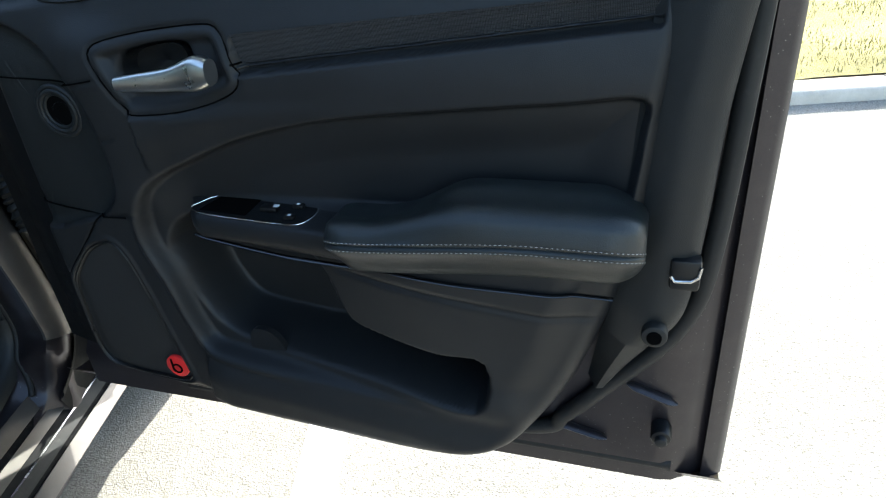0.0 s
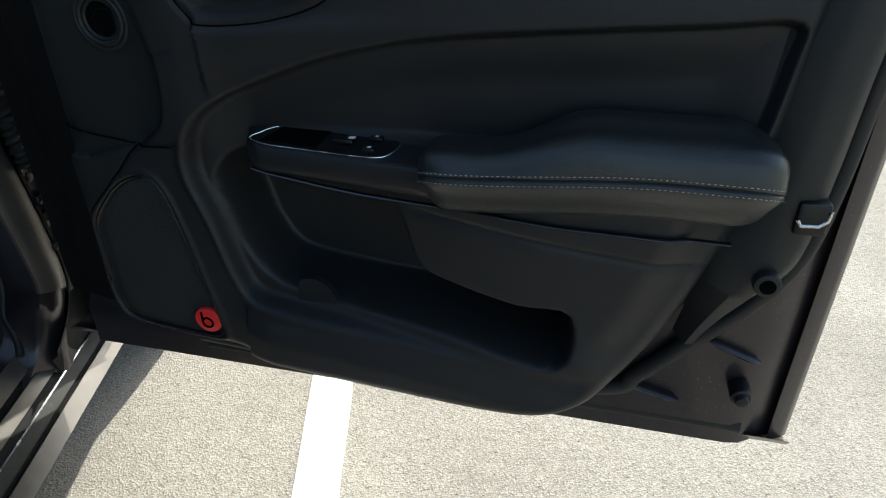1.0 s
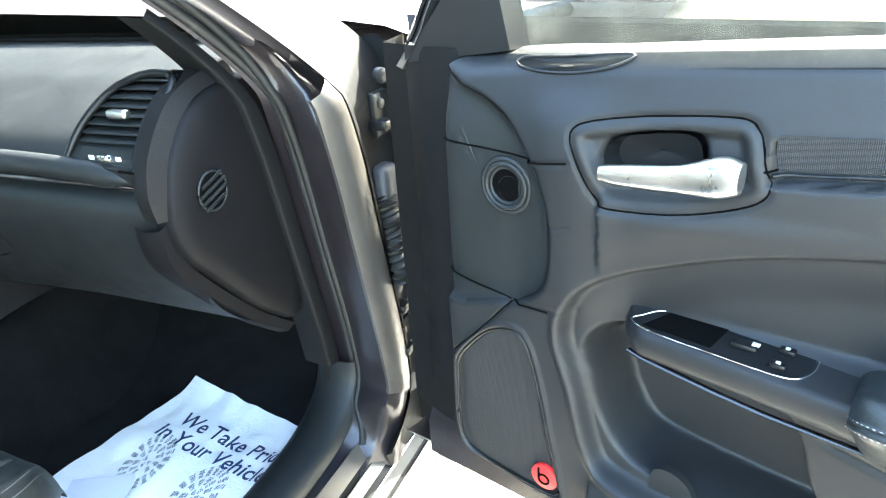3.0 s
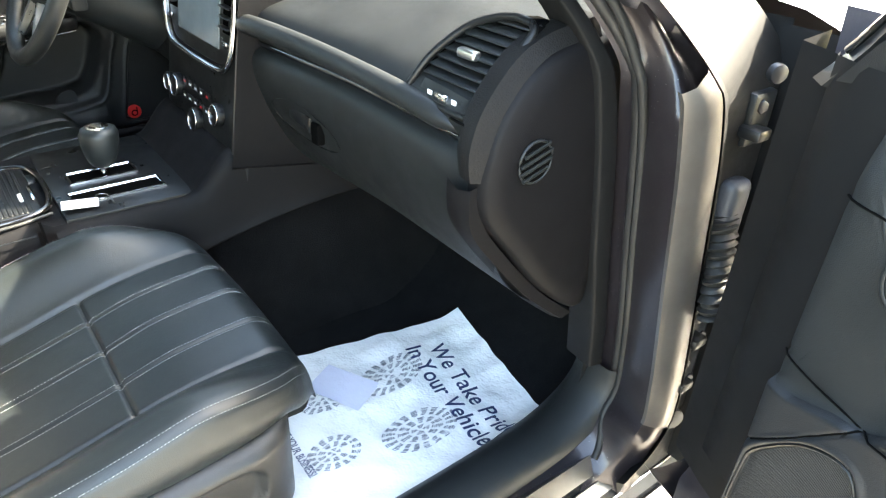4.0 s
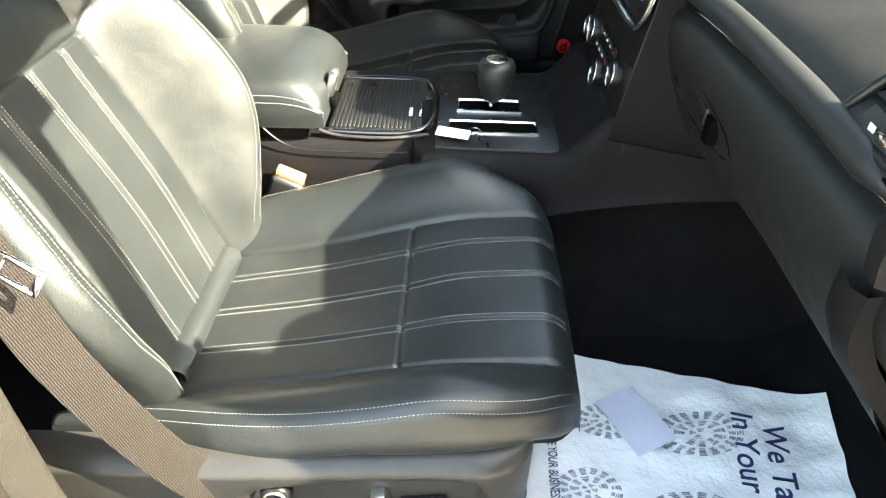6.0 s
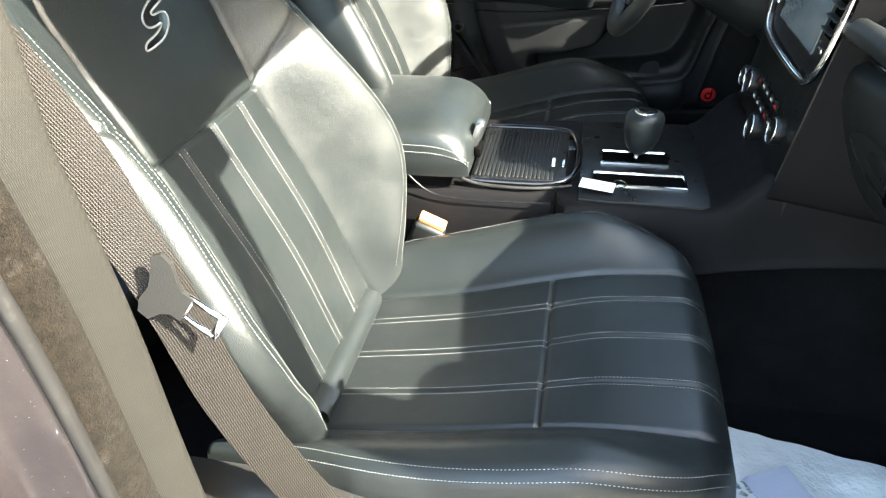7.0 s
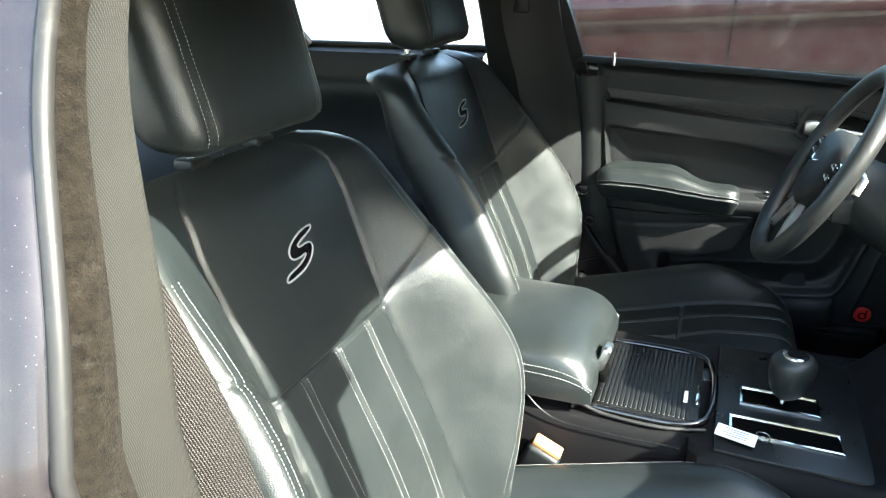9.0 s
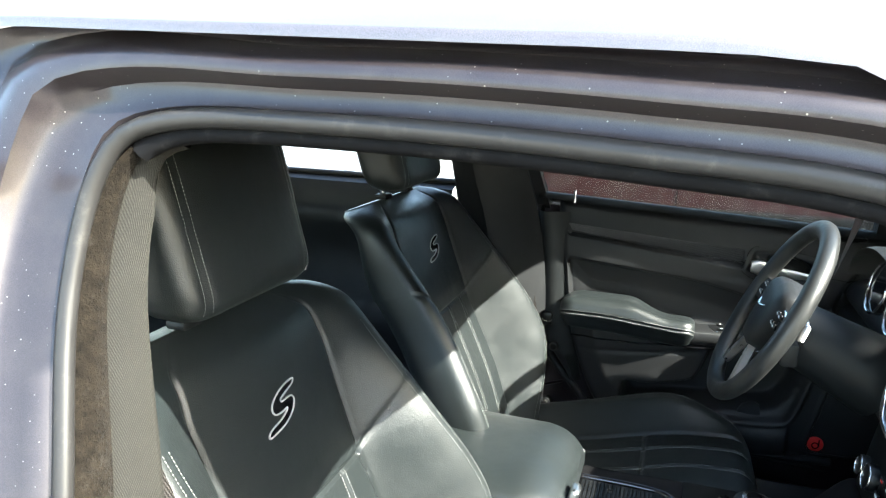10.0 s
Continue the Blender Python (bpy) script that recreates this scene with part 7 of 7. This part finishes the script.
for k in np.linspace(0, 1, 8):
    c_ = SWC - SWN * (0.03 + 0.20 * k)
    P.append([tuple(c_ + Xw * ((0.058 + 0.02 * k) * math.cos(a)) + Yw * ((0.06 + 0.02 * k) * math.sin(a) - 0.01)) for a in np.linspace(0, 2 * math.pi, 28, endpoint=False)])
grid("shroud", P, PLASTIC, col, "black column shroud", loop_v=True, cap=True)
tube("stalk", np.array([SWC - SWN * 0.055 - Xw * 0.05, SWC - SWN * 0.05 - Xw * 0.17]), 0.008, SATIN_BLACK, col, seg=10)
tube("paddle", np.array([WH(0.085, 0.035, -0.028), WH(0.115, 0.03, -0.030), WH(0.128, 0.005, -0.030)]), 0.007, SATIN, col, "silver shift paddle", seg=8, flat=0.5)
rbox("control_pod", tuple(WH(0.095, -0.03, -0.035)), (0.05, 0.03, 0.045), 0.006, PLASTIC, col)

# instrument hood in front of the wheel
hood = [[(-0.375 + 0.20 * math.cos(a) * k, 0.80 + 0.16 * dy, 0.98 + 0.095 * math.sin(a) * k + 0.02) for a in np.linspace(0.02, math.pi - 0.02, 24)] for k, dy in ((1.0, 0), (1.04, 0.1), (1.06, 0.6), (1.0, 1.5))]
grid("instrument_hood", hood, PLASTIC, dash, "black instrument hood")
for sx in (-0.445, -0.305):
    g_ = disc("gauge", (sx, 0.835, 1.01), (0, -1, 0.2), 0.055, 0.012, GLOSS, dash, "round instrument gauge")
    tube("gauge_ring", torus_pts((sx, 0.826, 1.011), (0, -1, 0.2), 0.053, 36), 0.003, CHROME, g_, closed=True, seg=6)
va = thing("air_vent", "black driver's side air vent with slats", "air vent", (-0.64, 0.90, 0.96))
tube("vent_rim", torus_pts((-0.63, 0.875, 0.965), (0, -1, 0.3), 0.05, 36), 0.005, GLOSS, va, closed=True, seg=8)
disc("vent_box", (-0.63, 0.885, 0.965), (0, -1, 0.3), 0.048, 0.01, DARK, va)
for z in np.linspace(-0.036, 0.036, 6):
    rbox("slat", (-0.63, 0.872, 0.965 + z), (2 * math.sqrt(0.048 ** 2 - z * z), 0.012, 0.003), 0.001, PLASTIC, va, seg=1)

# ---- belt on the door side of the passenger seat ----
belt = thing("seat_belt", "brown-grey woven seat belt with latch tongue hanging by the pillar", "seat belt", (0.65, 0.12, 0.75))
bp_ = crv([(0.64, -0.075, 1.2), (0.64, -0.005, 1.1), (0.650, 0.054, 1.008), (0.657, 0.090, 0.943), (0.664, 0.108, 0.899), (0.67, 0.130, 0.851), (0.674, 0.147, 0.8), (0.676, 0.172, 0.702), (0.668, 0.215, 0.58), (0.655, 0.262, 0.48), (0.64, 0.29, 0.44)], 8)
tw = np.linspace(0, 1, len(bp_))
side = np.stack([-0.62 - 0.10 * tw, 0.62 - 0.06 * tw, 0.26 + 0.20 * tw], 1)
ribbon("webbing", bp_, side, 0.047, 0.0016, BELT, belt, "woven brown-grey webbing")
ta, tb2 = Vector((-0.10, 0.58, 0.80)).normalized(), Vector((0.05, 0.55, -0.83)).normalized()
tn = ta.cross(tb2).normalized()
tc0 = Vector((0.688, 0.146, 0.846))
t2 = tn.cross(ta)
tg = Matrix(((tn.x, ta.x, t2.x, tc0.x), (tn.y, ta.y, t2.y, tc0.y), (tn.z, ta.z, t2.z, tc0.z), (0, 0, 0, 1)))
hull_ = [(-0.031, 0.008), (-0.033, -0.003), (-0.020, -0.010), (-0.0145, -0.017), (-0.0145, -0.028), (0.0145, -0.028), (0.0145, -0.017), (0.021, -0.009), (0.034, 0.002), (0.038, 0.014), (0.030, 0.020), (0.018, 0.015), (0.0, 0.010), (-0.018, 0.012)]
sgn_ = 1 if t2.dot(tb2) < 0 else -1
tongue = prism("tongue_body", hull_, -0.003, 0.003, PLASTIC_LO, belt, "dark grey tongue body", to=lambda a, b, c: tuple(tg @ Vector((c, a, sgn_ * b))), bevel=0.0015)
rbox("tongue_slot", tuple(tg @ Vector((0.0036, 0.002, sgn_ * 0.002))), (0.002, 0.034, 0.004), 0.0, DARK, tongue, m=tg.to_3x3().to_4x4())
bars = [((-0.0115, -0.026), (-0.0115, -0.060), 0.0035), ((0.0115, -0.026), (0.0115, -0.060), 0.0035), ((-0.015, -0.0585), (0.015, -0.0585), 0.0042), ((-0.015, -0.0265), (0.015, -0.0265), 0.0035)]
for (a0_, b0_), (a1_, b1_), w_ in bars:
    mid = tg @ Vector((0, (a0_ + a1_) / 2, sgn_ * (b0_ + b1_) / 2))
    rbox("tongue_plate", tuple(mid), (0.003, max(abs(a1_ - a0_), 2 * w_), max(abs(b1_ - b0_), 2 * w_)), 0.0012, CHROME, belt, "chrome latch plate", m=tg.to_3x3().to_4x4())
grid("belt_lug", [[(0.615, 0.20, 0.448), (0.615, 0.32, 0.478)], [(0.640, 0.20, 0.444), (0.640, 0.32, 0.472)], [(0.650, 0.20, 0.41), (0.650, 0.32, 0.43)]], PLASTIC_LO, belt, "plastic belt anchor cover")
rbox("anchor_slot", (0.628, 0.285, 0.4705), (0.016, 0.06, 0.004), 0.001, DARK, belt)
belt2 = thing("seat_belt", "dark woven driver's belt along the far pillar", "seat belt", (-0.70, 0.03, 1.0))
ribbon("webbing", crv([(-0.625, -0.02, 1.30), (-0.66, 0.0, 1.15), (-0.69, 0.03, 0.98), (-0.70, 0.075, 0.80), (-0.695, 0.10, 0.62)], 8), (0, 1, -0.2), 0.048, 0.002, BELT, belt2)
rbox("height_slider", (-0.635, -0.03, 1.26), (0.03, 0.045, 0.09), 0.01, PLASTIC, belt2)

# ---- paper floor mat, note ----
mat_ = thing("paper_mat", "white printed paper floor mat with tread prints", "floor mat", (0.46, 0.9, 0.3))
A_, B_, C_, E_ = np.array((0.205, 0.60)), np.array((0.331, 1.172)), np.array((0.661, 1.120)), np.array((0.672, 0.672))


def mat_pt(a, b, lift=0.0):
    p = (A_ * (1 - a) + E_ * a) * (1 - b) + (B_ * (1 - a) + C_ * a) * b
    z = 0.2965 + 0.007 * noise.noise((p[0] * 9, p[1] * 9, 1.5)) + 0.005 * noise.noise((p[0] * 23, p[1] * 23, 4)) - 0.006 * abs(noise.noise((p[0] * 14 + p[1] * 5, p[1] * 7, 8))) + 0.016 * max(0, (a - 0.88) / 0.12) ** 2 + 0.02 * max(0, (b - 0.90) / 0.1) ** 2 * (1 - a) + 0.003
    return (p[0], p[1], z + lift)


grid("sheet", [[mat_pt(a, b) for a in np.linspace(0, 1, 100)] for b in np.linspace(0, 1, 110)], PAPER, mat_, "creased white paper")


def mat_xy(x, y):
    """Inverse of mat_pt for a plan point, near enough for the print."""
    b = (y - 0.61) / (1.146 - 0.61)
    for _ in range(6):
        l_, r_ = A_ * (1 - b) + B_ * b, E_ * (1 - b) + C_ * b
        a = (x - l_[0]) / (r_[0] - l_[0])
        yy = l_[1] * (1 - a) + r_[1] * a
        b += (y - yy) / 0.54
    return a, b


def print_text(name, body, x, y, size, turn, squeeze=1.0):
    m = pose(x, y, 0, 0, 0, turn)
    ob = lettering(name, body, size, m, NAVY, mat_, depth=0.0, squeeze=squeeze)
    for v in ob.data.vertices:
        a, b = mat_xy(v.co.x, v.co.y)
        v.co = Vector(mat_pt(a, b, 0.0022))
    return ob


print_text("print_line", "We Take Pride", 0.385, 1.052, 0.050, -9.5, 0.98)
print_text("print_line", "In Your Vehicle!", 0.362, 1.008, 0.050, -9.5, 0.98)
print_text("print_line", "WE APPRECIATE YOUR BUSINESS!", 0.352, 0.700, 0.020, -2.0, 0.64)


def tread(cx, cy, rx, ry, turn, rings):
    """A sole of printed blocks in rings."""
    V, Fc = [], []
    random.seed(int(cx * 1000))
    ct, s_t = math.cos(turn), math.sin(turn)
    for r0, r1, n, off in ((0.64, 1.0, 4 * rings, 0.0), (0.30, 0.60, 2 * rings + 1, 0.2), (0.05, 0.26, 4, 0.5)):
        for i in range(n):
            a0, a1 = 2 * math.pi * (i + 0.10) / n + off, 2 * math.pi * (i + 0.80) / n + off
            c0_, c1_ = random.uniform(0, 0.10), random.uniform(0.9, 1.0)
            if random.random() < 0.07:
                continue
            for j in range(6):
                f0, f1 = c0_ + (c1_ - c0_) * (j + random.uniform(0, 0.2)) / 6, c0_ + (c1_ - c0_) * (j + random.uniform(0.62, 0.95)) / 6
                h0, h1 = random.uniform(0, 0.22), random.uniform(0.78, 1.0)
                o = len(V)
                for aa, ff in ((h0, f0), (h1, f0 + random.uniform(-0.06, 0.06)), (h1, f1), (h0, f1)):
                    rr_, an_ = r0 + (r1 - r0) * ff, a0 + (a1 - a0) * aa
                    x, y = rx * rr_ * math.cos(an_), ry * rr_ * math.sin(an_)
                    p = (cx + x * ct - y * s_t, cy + x * s_t + y * ct)
                    a_, b_ = mat_xy(*p)
                    V.append(mat_pt(a_, b_, 0.0018))
                Fc.append((o, o + 1, o + 2, o + 3))
    ob = obj("tread_print", V, Fc, GREY_MARK, mat_, smooth=False)
    return ob


tread(0.408, 0.945, 0.045, 0.075, 0.15, 5)
tread(0.390, 0.800, 0.038, 0.050, 0.15, 4)
tread(0.560, 0.905, 0.047, 0.078, -0.05, 5)
tread(0.520, 0.752, 0.038, 0.050, -0.05, 4)
note = thing("folded_note", "folded pale lilac note lying on the paper mat", "paper", (0.4, 0.84, 0.305))
N0 = [(0.326, 0.848), (0.357, 0.783), (0.462, 0.835), (0.433, 0.897)]
zz = 0.3045
q = np.array(N0)
P = [[(*(q[0] * (1 - a) + q[3] * a), zz + 0.006 * a), (*(q[1] * (1 - a) + q[2] * a), zz + 0.002 * math.sin(a * 3))] for a in np.linspace(0, 1, 12)]
ob = grid("note_leaf", P, NOTE, note)
P2 = [[(a[0] - 0.003, a[1] + 0.004, a[2] + 0.004), (b[0] + 0.002, b[1] + 0.003, b[2] + 0.006)] for a, b in P]
grid("note_leaf", P2, NOTE, note)
